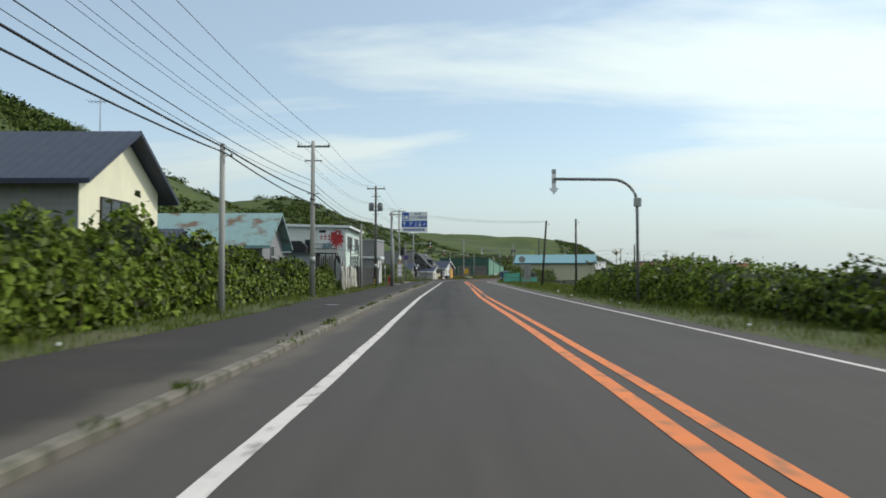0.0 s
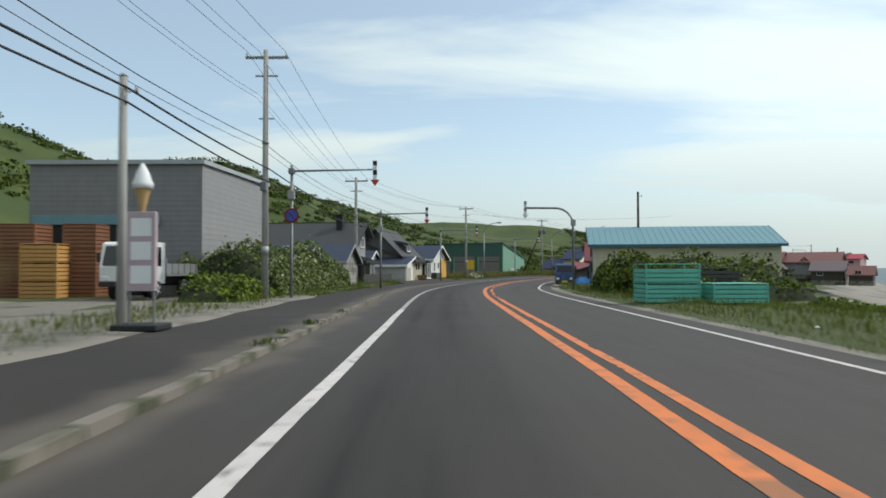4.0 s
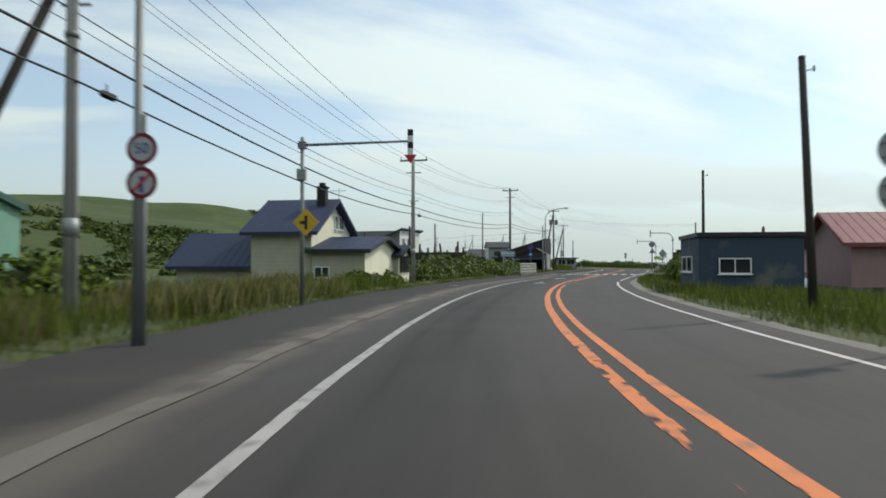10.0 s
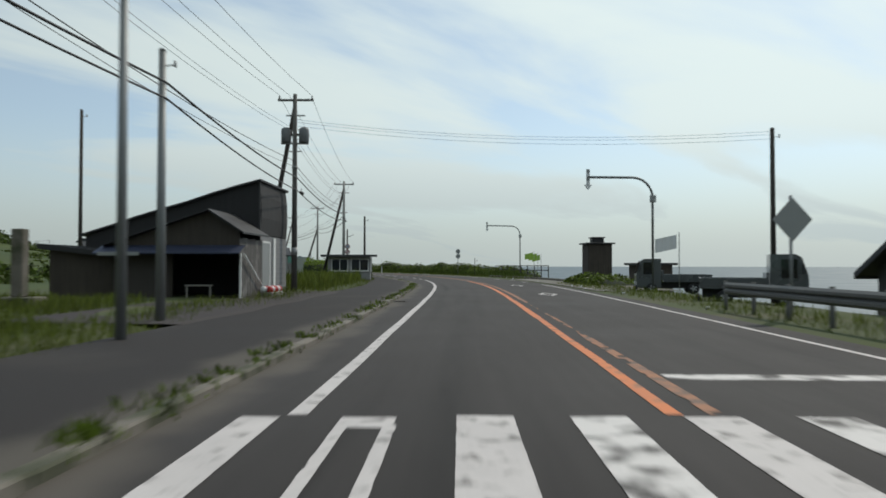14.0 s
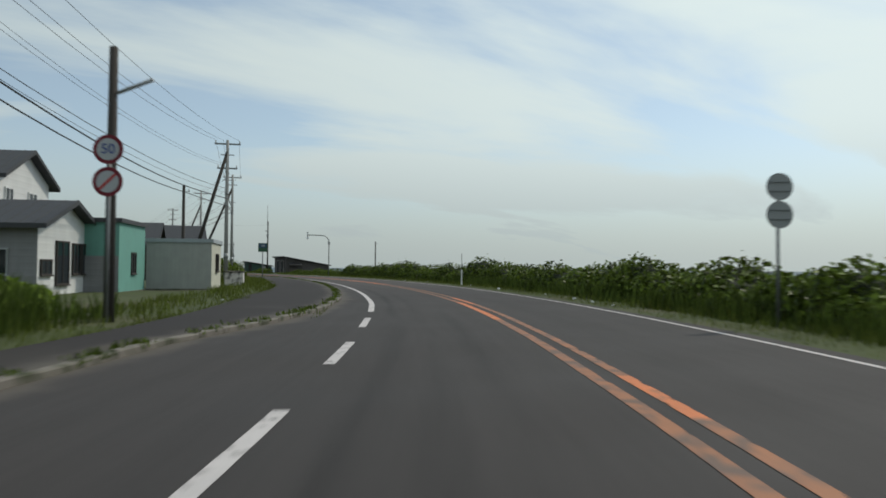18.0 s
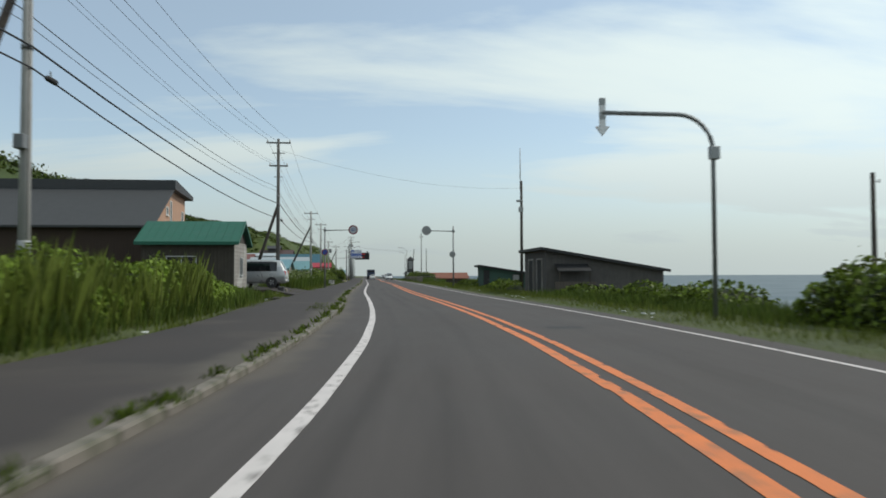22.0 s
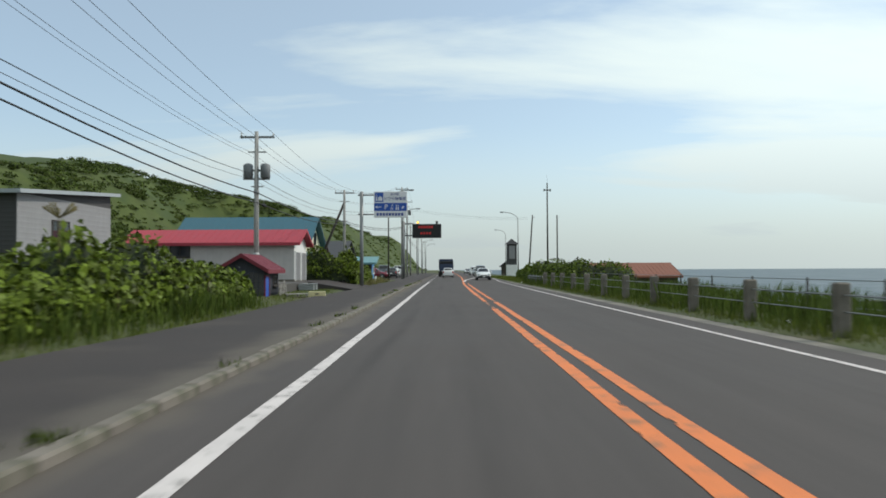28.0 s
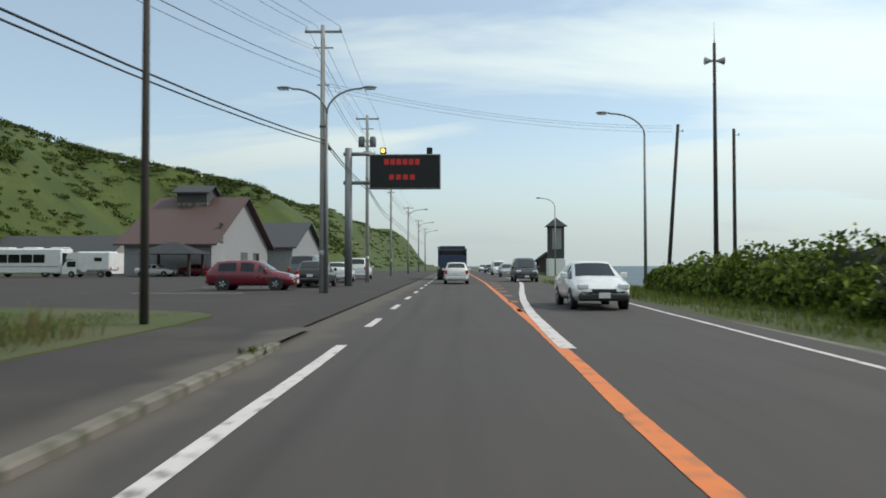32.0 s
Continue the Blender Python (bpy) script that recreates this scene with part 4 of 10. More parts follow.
OUTER = [(-380, -6, 0.19, 0, 0), (-6, 40, 0.17, 0, 0.06), (40, 47, 0.16, 1, 0.3), (47, 66, 0.17, 0, 0.1), (66, 99.6, 0.17, 0, 0.2), (99.7, 108.3, 0.14, 0, 0.55), (108.8, 111.8, 0.16, 0, 0.2), (112.0, 122, 0.13, 0, 0.6), (122, 168, 0.17, 0, 0.1), (168, 205, 0.16, 0, 0.15),
         (205, 214.5, 0.15, 0, 0.5), (214.5, 224, 0.13, 1, 0.75), (224, 240, 0.16, 0, 0.12), (240, 252, 0.16, 0, 0.1), (256.2, 263, 0.16, 1, 0.35), (263, 276, 0.10, 1, 0.7), (276, 312, 0.17, 1, 0.2), (312, 337, 0.17, 1, 0.15), (337, 339.5, 0.17, 0, 0.3), (339.5, 357, 0.16, 1, 0.2),
         (357, 362, 0.17, 0, 0.1), (362, 384, 0.15, 1, 0.2), (384, 440, 0.17, 0, 0.2), (440, 520, 0.18, 0, 0.1), (520, 551, 0.18, 0, 0.15), (551.5, 553, 0.12, 1, 0.6), (553, 562, 0.16, 0, 0.35), (562, 582.2, 0.18, 0, 0.2), (582.6, 588, 0.13, 0, 0.4)]
for rows, shift in ((INNER, 0.0), (OUTER, 0.385)):
    for s0, s1, w, faded, bite in rows:
        line("centre_line", s0, s1, lambda q: MID(q) + shift, w, WORN_ORANGE if faded else ORANGE_LINE, 0.05 if bite > 0.3 else (0.08 if bite > 0.08 else 0.24), bite=bite)
line("taper_line", 597, 655, lambda q: MID(q) + 0.1 + smooth((q - 597) / 58) * 3.1, 0.26, WHITE_LINE, z=0.0095)
line("taper_line", 655, 900, lambda q: MID(q) + 3.2, 0.16, WHITE_LINE)
for k in range(8):
    c = 606 + 5 * k
    line("hatch_line", c, c + 1.2, lambda q: MID(q) + 0.12 + 0.6 * (q - 606) / 40, 0.3 + 0.05 * k, WORN_ORANGE, 0.4)
# pedestrian crossing, stop lines and warning diamonds
for k in range(-2, 8):
    c = 0.19 + k * 0.975
    if k == -1:                                  # its middle is worn away
        line("crossing_bar", 251.9, 256.0, c - 0.20, 0.10, WHITE_LINE, 0.12, 0.0062, 0.3)
        line("crossing_bar", 251.9, 256.0, c + 0.19, 0.11, WHITE_LINE, 0.12, 0.0062, 0.2)
        line("crossing_bar", 255.6, 256.0, c, 0.36, WHITE_LINE, 0.1, 0.0064, 0.2)
        line("crossing_bar", 251.9, 253.2, c, 0.34, WORN_WHITE, 0.12, 0.0064, 0.4)
    elif k == -2:
        line("crossing_bar", 252.0, 256.0, c + 0.02, 0.34, WHITE_LINE, 0.12, 0.0062, 0.06)
    else:
        line("crossing_bar", 252.0, 256.1, c, 0.49, WORN_WHITE if k in (1, 3, 5, 6) else WHITE_LINE, 0.12, 0.0062, 0.05 if k in (1, 2, 3, 5, 6) else 0.0)
ribbon("stop_line", [249.2, 249.6], [LEFT(249.)] * 2, [1.85] * 2, 0.006, WORN_WHITE, marks)
ribbon("stop_line", [258.15, 258.55], [2.35] * 2, [5.5] * 2, 0.006, WORN_WHITE, marks)


def diamond(s, n, worn):
    x0 = MB()
    o = [(0, -1.65), (0.46, 0), (0, 1.65), (-0.46, 0)]
    i = [(0, -1.05), (0.28, 0), (0, 1.05), (-0.28, 0)]
    x0.add([(*p, 0) for p in o] + [(*p, 0) for p in i], [(k, (k + 1) % 4, 4 + (k + 1) % 4, 4 + k) for k in range(4) if not (worn and k == 3)])
    part("warning_diamond", x0, WORN_WHITE if worn else WHITE_LINE, marks, "", base(s, n, 0.006))


dm = MB()                                        # only two flakes are left of the first one
for pts in (((-0.19, 1.0), (-0.02, 1.6), (0.12, 1.3), (0.3, 0.6), (0.53, 0.02), (0.5, -0.15), (0.34, -0.2), (0.2, 0.45), (0.02, 0.8)), ((-0.19, -1.2), (-0.05, -1.0), (0.0, -1.35), (0.1, -1.05), (0.33, -0.65), (0.36, -0.9), (0.2, -1.4), (0.03, -1.85), (-0.06, -1.5))):
    dm.add([(*q, 0) for q in pts], [tuple(range(len(pts)))[::-1]])
part("warning_diamond", dm, WHITE_LINE, marks, "flakes of a worn warning diamond", base(219.0, 0.02, 0.006))
diamond(231.8, 0.13, False)
diamond(283.0, 3.9, False)
diamond(297.0, 3.9, True)
# car park of the roadside station
lot = tagged(ribbon("car_park", np.arange(600, 764, 4.0), -62.0, -3.1, 0.055, OLD_ASPHALT), "wide asphalt car park beside the road", "car park", kind="structure")
for k in range(5):
    line("bay_line", 618.0 + k * 9, 618.2 + k * 9, -12.0, 5.0, WHITE_LINE, 0.2, 0.062)
for k in range(10):
    line("bay_line", 668.0, 673.0, -24.0 - k * 2.7, 0.13, WHITE_LINE, 2.5, 0.066)
# hard standings beside the road
for nm, s0, s1, n0, n1 in (("yard", 77, 102, -24, -5.8), ("driveway", 127.5, 144, -8.2, -5.8), ("driveway", 452, 455, -11, -5.8), ("yard", 163, 182, -24, -5.9),
                           ("yard", 119, 133, 6.1, 9.4), ("yard", 264.5, 285, -10, -5.8), ("yard", 286, 318, 6.7, 11)):
    q = np.arange(s0, s1 + 0.1, 1.5)
    mt = GRAVEL if nm == "yard" and s0 not in (163, 264.5) else OLD_ASPHALT
    if n0 > 0:
        yd = raw_mesh(nm, np.concatenate([np.stack(at(q, n0, 0.06), 1), np.stack(at(q, n1 - 0.1 * np.sin(q), 0.06), 1)]), np.stack([np.arange(len(q) - 1), np.arange(len(q) - 1) + len(q), np.arange(len(q) - 1) + len(q) + 1, np.arange(len(q) - 1) + 1], 1), mt)
    else:                                   # its edge slopes down onto the footway
        fz = 0.088 - 0.080 * FLUSH(q)
        rows = [np.stack(at(q, n0, 0.108), 1), np.stack(at(q, n1 - 0.35 - 0.1 * np.sin(q), 0.108), 1), np.stack(at(q, n1 + 0.1 - 0.1 * np.sin(q), fz + 0.003), 1), np.stack(at(q, n1 + 0.14 - 0.1 * np.sin(q), fz - 0.03), 1)]
        i = np.arange(len(q) - 1)
        yd = raw_mesh(nm, np.concatenate(rows), np.concatenate([np.stack([i + r * len(q), i + (r + 1) * len(q), i + (r + 1) * len(q) + 1, i + r * len(q) + 1], 1) for r in range(3)]), mt)
    tagged(new(nm, yd), "bare grey yard of gravel and old asphalt", "yard", kind="structure")


# ---- buildings ----
def window(parent, m, w, h, frame_mat=None, panes=2, curtain=False, name="window"):
    """A window in the x-z plane of m, facing its -y, its lower left corner at the origin."""
    fm = frame_mat or ALU
    t, o = 0.055, 0.045
    v = [(x, y, z) for y in (-o, 0.03) for x, z in ((0, 0), (w, 0), (w, h), (0, h), (t, t), (w - t, t), (w - t, h - t), (t, h - t))]
    f = []
    for k in range(4):
        q = (k + 1) % 4
        f += [(k, q, 4 + q, 4 + k), (8 + k, 12 + k, 12 + q, 8 + q), (k, 8 + k, 8 + q, q), (4 + k, 4 + q, 12 + q, 12 + k)]
    win = part(name, MB().add(v, f), fm, parent, "", m)
    for k in range(1, panes):
        x = w * k / panes
        part("mullion", MB().box(x - t * 0.45, x + t * 0.45, -o, 0.02, t, h - t, 0.006), fm, win)
    for k in range(panes):
        x0, x1 = w * k / panes + t * 0.5, w * (k + 1) / panes - t * 0.5
        part("pane", MB().box(x0, x1, -0.016, -0.008, t, h - t), CURTAIN if curtain and k % 2 == 0 else GLASS, win)
    part("window_sill", MB().box(-0.05, w + 0.05, -o - 0.05, 0.0, -0.05, 0.0, 0.008), fm, win)
    return win


def house(label, s, n, w, d, h, roof, rise, wall, rmat, side=-1, z=0.0, turn=0.0, over=0.45, wins=(), doors=(), front=None, road=None, chimney=None, seams=0.45, name="house",
          category="house", trim=None, band=None):
    """A building whose near roadside corner stands at (s, n). Local y runs along the road, x away from the road is side * w.
    roof: gx (gable to the road), gy (gable to the oncoming traffic), sx / sy (one slope, rising away from the road / onward), flat."""
    o = thing(name, label, category, base(s, n, z, turn))
    x0, x1 = (-w, 0.0) if side < 0 else (0.0, w)
    g = -0.6
    t = 0.11
    wl, rf = MB(), MB()
    tr = trim or rmat
    slabs = []
    if roof == "gx":
        wl.poly([(x0, 0, g), (x0, d, g), (x0, d, h), (x0, d / 2, h + rise), (x0, 0, h)], (w, 0, 0))
        k = rise / (d / 2)
        for sg in (1, -1):
            ye, zr, ze = (-over, h + rise, h - over * k) if sg > 0 else (d + over, h + rise, h - over * k)
            slabs.append([(x0 - over, ye, ze), (x1 + over, ye, ze), (x1 + over, d / 2, zr), (x0 - over, d / 2, zr)])
    elif roof == "gy":
        wl.poly([(x0, 0, g), (x1, 0, g), (x1, 0, h), ((x0 + x1) / 2, 0, h + rise), (x0, 0, h)], (0, d, 0))
        k = rise / (w / 2)
        xm = (x0 + x1) / 2
        for xe in (x0 - over, x1 + over):
            slabs.append([(xe, -over, h - over * k), (xe, d + over, h - over * k), (xm, d + over, h + rise), (xm, -over, h + rise)])
    elif roof == "sx":
        hr, ha = (h, h + rise)
        xr, xa = (x1, x0) if side < 0 else (x0, x1)
        wl.poly([(xr, 0, g), (xa, 0, g), (xa, 0, ha), (xr, 0, hr)], (0, d, 0))
        k = (ha - hr) / (xa - xr)
        e = over * (1 if xr > xa else -1)
        slabs.append([(xr + e, -over, hr + k * e), (xr + e, d + over, hr + k * e), (xa - e, d + over, ha - k * e), (xa - e, -over, ha - k * e)])
    elif roof == "sy":
        wl.poly([(x0, 0, g), (x0, d, g), (x0, d, h + rise), (x0, 0, h)], (w, 0, 0))
        k = rise / d
        slabs.append([(x0 - over, -over, h - k * over), (x1 + over, -over, h - k * over), (x1 + over, d + over, h + rise + k * over), (x0 - over, d + over, h + rise + k * over)])
    else:
        wl.box(x0, x1, 0, d, g, h)
        slabs.append([(x0 - over, -over, h), (x1 + over, -over, h), (x1 + over, d + over, h), (x0 - over, d + over, h)])
    part("wall", wl, wall, o)
    for q in slabs:
        e0, e1, r1, r0 = [Vector(p) + Vector((0, 0, 0.01)) for p in q]
        ln = (e1 - e0).length
        m = max(2, int(ln / seams))
        prof = [(0.0, 0.0), (0.0, t)]
        for i in range(m + 1):
            c = min(max(i / m, 0.03 / ln), 1 - 0.03 / ln)
            for dd, hz in ((-0.016, 0.0), (-0.010, 0.02), (0.010, 0.02), (0.016, 0.0)):
                prof.append((c + dd / ln, t + hz))
        prof += [(1.0, t), (1.0, 0.0)]
        vs = [e0.lerp(e1, f) + Vector((0, 0, hz)) for f, hz in prof] + [r0.lerp(r1, f) + Vector((0, 0, hz)) for f, hz in prof]
        kk = len(prof)
        one = MB().add(vs, [(i, (i + 1) % kk, kk + (i + 1) % kk, kk + i) for i in range(kk)] + [tuple(range(kk - 1, -1, -1)), tuple(range(kk, 2 * kk))])
        r = part("roof", one, rmat, o)
        fb = MB()
        for a, b in ((e0, e1), (e0, r0), (e1, r1)):
            dv = (b - a).normalized()
            if dv.length < 0.5:
                continue
            ww = Vector((0, 0, 0.19))
            out = ((a + b) / 2 - (e0 + e1 + r0 + r1) / 4)
            out = (out - dv * out.dot(dv))
            out = out.normalized() * 0.03 if out.length > 0 else Vector((0, 0, 0))
            fb.add([a + Vector((0, 0, -0.06)), b + Vector((0, 0, -0.06)), b + ww - Vector((0, 0, 0.06)), a + ww - Vector((0, 0, 0.06)),
                    a + out + Vector((0, 0, -0.06)), b + out + Vector((0, 0, -0.06)), b + out + ww - Vector((0, 0, 0.06)), a + out + ww - Vector((0, 0, 0.06))],
                   [(0, 1, 2, 3), (4, 7, 6, 5), (0, 4, 5, 1), (1, 5, 6, 2), (2, 6, 7, 3), (3, 7, 4, 0)])
        part("fascia", fb, tr, r)
    # a greyer front paints shade onto the white and cream houses
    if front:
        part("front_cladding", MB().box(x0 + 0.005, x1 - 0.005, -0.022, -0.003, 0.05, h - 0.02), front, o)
    if road:
        xr = x1 if side < 0 else x0
        part("road_cladding", MB().box(xr + 0.003 * -side, xr + 0.022 * -side, 0.005, d - 0.005, 0.05, h - 0.02), road, o)
    if band:
        part("lower_cladding", MB().box(x0 - 0.025, x1 + 0.025, -0.026, d + 0.025, 0.0, band[0]), band[1], o)
    part("plinth", MB().box(x0 - 0.03, x1 + 0.03, -0.03, d + 0.03, g, 0.12, 0.01), KERB, o)

    def face(fc, u, v):
        lift = 0.03 if (front or road or band) else 0.0
        if fc == "f":
            return pose(-u if side < 0 else u, -0.008 - lift, v) if side > 0 else pose(-u, -0.008 - lift, v)
        if side < 0:
            return pose(0.008 + lift, u, v, 0, 0, 90)
        return pose(-0.008 - lift, u, v, 0, 0, -90)

    for fc, u, v, ww, hh, *ex in wins:
        if fc == "f" and side < 0:
            u += ww
        if fc == "r" and side > 0:
            u += ww
        window(o, face(fc, u, v), ww, hh, ex[0] if ex and ex[0] else None, ex[1] if len(ex) > 1 else 2, ex[2] if len(ex) > 2 else False)
    for fc, u, v, ww, hh, dm in doors:
        if fc == "f" and side < 0:
            u += ww
        if fc == "r" and side > 0:
            u += ww
        m = face(fc, u, v)
        dr = part("door", MB().box(0, ww, -0.03, 0.0, 0, hh, 0.006), dm, o, "", m)
        fr = MB().box(-0.06, 0, -0.06, 0.01, 0, hh + 0.06, 0.006).box(ww, ww + 0.06, -0.06, 0.01, 0, hh + 0.06, 0.006).box(0, ww, -0.06, 0.01, hh, hh + 0.06, 0.006)
        part("door_frame", fr, tr, dr)
        if ww > 1.5:
            sl = MB()
            for k in range(int(hh / 0.35)):
                sl.box(0.02, ww - 0.02, -0.042, -0.03, 0.35 * k + 0.02, 0.35 * k + 0.30, 0.004)
            part("shutter_slats", sl, dm, dr)
        else:
            part("handle", MB().box(ww * 0.82, ww * 0.9, -0.07, -0.03, hh * 0.45, hh * 0.5, 0.008), STEEL, dr)
    if chimney:
        cx, cy, cz, cw, cmat = chimney
        ch = part("chimney", MB().box(cx - cw / 2, cx + cw / 2, cy - cw / 2, cy + cw / 2, 0.5 if cz > 2 else 0, cz, 0.015), cmat, o)
        part("chimney_cap", MB().box(cx - cw * 0.62, cx + cw * 0.62, cy - cw * 0.62, cy + cw * 0.62, cz, cz + 0.09, 0.01).box(cx - cw * 0.3, cx + cw * 0.3, cy - cw * 0.3, cy + cw * 0.3, cz + 0.09, cz + 0.3, 0.01), cmat, ch)
    return o


def antenna(s, n, z, h, label="thin television aerial on a mast"):
    o = thing("aerial", label, "aerial", base(s, n, z))
    part("mast", MB().cyl((0, 0, 0), (0, 0, h), 0.022, 0.016, 6), STEEL, o)
    e = MB().cyl((-0.5, 0, h - 0.15), (0.5, 0, h - 0.15), 0.012, seg=5)
    for k in range(6):
        x = -0.45 + k * 0.18
        e.cyl((x, -0.35 + 0.03 * k, h - 0.15), (x, 0.35 - 0.03 * k, h - 0.15), 0.008, seg=4)
    part("yagi", e, STEEL, o)
    return o


# ---- street furniture ----

def utility_pole(s, n, h, arms=((0.25, 1.6),), mate=None, trans=False, strut=None, lean=0.0, label="grey concrete utility pole with crossarms", r=0.15, mid=()):
    """A pole with crossarms (down from its top, length), insulators, maybe transformers and a slanted prop."""
    m = base(s, n, ground_at(s, n)) @ pose(0, 0, 0, 0, lean, 0)
    o = thing("utility_pole", label, "utility pole", m, "utility poles along the road")
    mt = mate or CONC
    part("shaft", MB().cyl((0, 0, -0.8), (0, 0, h), r, r * 0.62, 14), mt, o)
    for dz, ln in arms:
        a = part("crossarm", MB().box(-ln / 2, ln / 2, r * 0.7, r * 0.7 + 0.09, h - dz - 0.05, h - dz + 0.05, 0.008), STEEL if mt is CONC else mt, o)
        for k in range(3):
            x = (-0.46 + 0.46 * k) * ln
            ins = MB().lathe([(0.015, 0), (0.05, 0.03), (0.05, 0.06), (0.025, 0.08), (0.045, 0.11), (0.02, 0.17)], 8, "z", (x, r * 0.7 + 0.045, h - dz + 0.05))
            part("insulator", ins, PORCELAIN if k != 1 else DARKPOLE, a)
    if trans:
        for sg in (-1, 1):
            tb = MB().lathe([(0.20, 0), (0.24, 0.04), (0.24, 0.62), (0.18, 0.70), (0.05, 0.74)], 14, "z", (sg * 0.42, 0.05, h - 2.3))
            part("transformer", tb, TRANSF, o, "grey can-shaped transformer")
        part("transformer_bracket", MB().box(-0.65, 0.65, -0.04, 0.04, h - 2.38, h - 2.3, 0.006), STEEL, o)
    for zb in mid:
        part("cable_box", MB().box(-0.12, 0.12, -r - 0.22, -r * 0.8, zb, zb + 0.35, 0.02), TRANSF, o)
    part("lower_bracket", MB().box(-0.45, 0.45, r * 0.75, r * 0.75 + 0.06, h - 1.02, h - 0.96, 0.006), STEEL, o)
    part("lower_bracket", MB().box(-0.3, 0.3, r * 0.75, r * 0.75 + 0.05, h - 2.72, h - 2.67, 0.006), STEEL, o)
    part("earth_wire", MB().cyl((r * 0.7, -r * 0.55, 0.1), (r * 0.5, -r * 0.4, h - 0.6), 0.012, seg=5), WIRE, o)
    part("number_band", MB().cyl((0, 0, 1.7), (0, 0, 2.05), r * 0.99, r * 0.98, 14), SIGNGREY, o)
    part("band", MB().cyl((0, 0, h * 0.62), (0, 0, h * 0.62 + 0.12), r * 0.92, r * 0.91, 12), STEEL, o)
    if strut:
        part("prop", MB().cyl((strut[0], strut[1], -0.5), (0, 0, strut[2]), 0.13, 0.10, 10), DARKPOLE if len(strut) < 4 else strut[3], o, "slanting timber prop")
    return o, m


def ground_at(s, n):
    return float(ground_z(s, n))


def plain_pole(s, n, h, mate=None, r=0.11, lean=0.0, label="bare timber pole", top=None):
    o = thing("post", label, "pole", base(s, n, ground_at(s, n)) @ pose(0, 0, 0, 0, lean, 0))
    part("shaft", MB().cyl((0, 0, -0.8), (0, 0, h), r, r * 0.7, 12), mate or DARKPOLE, o)
    part("cap", MB().cyl((0, 0, h), (0, 0, h + 0.05), r * 0.8, r * 0.5, 12), STEEL, o)
    part("hook", MB().cyl((0, 0, h - 0.35), (0.28, 0, h - 0.3), 0.015, seg=6).cyl((0.28, 0, h - 0.36), (0.28, 0, h - 0.22), 0.03, seg=8), STEEL, o)
    return o


def arrow_sign(s, n, h, reach, curved, red, side, box=True, tip=0.62):
    """Roadside arm carrying a striped arrow that points down at the road's edge in snow."""
    o = thing("arrow_sign", "snow arrow sign, " + ("red and black" if red else "grey and white weathered") + " stripes on a steel arm", "road sign", base(s, n, ground_at(s, n)),
              "arrow signs over the road edge")
    up = 1 if side < 0 else -1
    r = 0.062
    if curved:
        pts = [Vector((0, 0, -0.6)), Vector((0, 0, h - 1.0))]
        for k in range(1, 9):
            a = math.pi / 2 * k / 8
            pts.append(Vector((up * 1.0 * (1 - math.cos(a)), 0, h - 1.0 + 1.0 * math.sin(a))))
        pts.append(Vector((up * reach, 0, h + 0.02)))
        part("pole", MB().tube(pts, r, 12), STEEL, o)
    else:
        part("pole", MB().cyl((0, 0, -0.6), (0, 0, h + 0.25), r * 1.15, r, 10), STEEL, o)
        part("arm", MB().cyl((-0.15 * up, 0, h), (up * reach, 0, h + 0.06), r * 0.75, r * 0.55, 8), STEEL, o)
        part("arm_clamp", MB().box(-0.12, 0.12, -0.1, 0.1, h - 0.12, h + 0.12, 0.02), STEEL, o)
    if box:
        part("solar_box", MB().box(-0.14, 0.14, -0.16, 0.02, h * 0.78, h * 0.78 + 0.36, 0.02), SIGNGREY, o)
    cols = (BLACK, SIGNWHITE) if red else (SIGNGREY, SIGNWHITE)
    x = up * reach
    for k in range(4):
        z0 = h + 0.42 - 0.195 * (k + 1)
        part("arrow_stripe", MB().box(x - 0.085, x + 0.085, -0.035, 0.035, z0, z0 + 0.195, 0.008), cols[k % 2], o)
    hd = MB().poly([(x - 0.19, -0.04, h - 0.36), (x, -0.04, h - tip), (x + 0.19, -0.04, h - 0.36)], (0, 0.08, 0))
    part("arrow_head", hd, RED if red else SIGNWHITE, o)
    return o


def street_lamp(s, n, h, reach, side, group="street lamps", dbl=False, mate=None):
    o = thing("street_lamp", "grey steel street lamp with a curved arm" + (" on both sides" if dbl else ""), "street lamp", base(s, n, ground_at(s, n)), group)
    up = 1 if side < 0 else -1
    mt = mate or STEEL
    part("pole", MB().cyl((0, 0, -0.6), (0, 0, h - 1.2), 0.095, 0.06, 12), mt, o)
    part("base_plate", MB().box(-0.2, 0.2, -0.2, 0.2, -0.02, 0.03, 0.01), mt, o)
    for u in ((up, -up) if dbl else (up,)):
        prev = [Vector((0, 0, h - 1.25))]
        for k in range(1, 9):
            a = math.pi / 2 * k / 8
            p = Vector((u * reach * (1 - math.cos(a)) * 0.8, 0, h - 1.2 + 1.15 * math.sin(a)))
            prev.append(p)
        part("arm", MB().tube(prev + [Vector((u * (reach - 0.3), 0, h))], 0.044, 10), mt, o)
        hd = MB().dome((u * reach, 0, h), 0.15, 10, 4, 0.5, True)
        hd.v = [((p[0] - u * reach) * 2.3 + u * reach, p[1] * 0.9, p[2]) for p in hd.v]
        l = part("lamp_head", hd, mt, o)
        part("lens", MB().box(u * reach - 0.24, u * reach + 0.24, -0.1, 0.1, h - 0.1, h - 0.06, 0.02), SIGNWHITE, l)
    return o


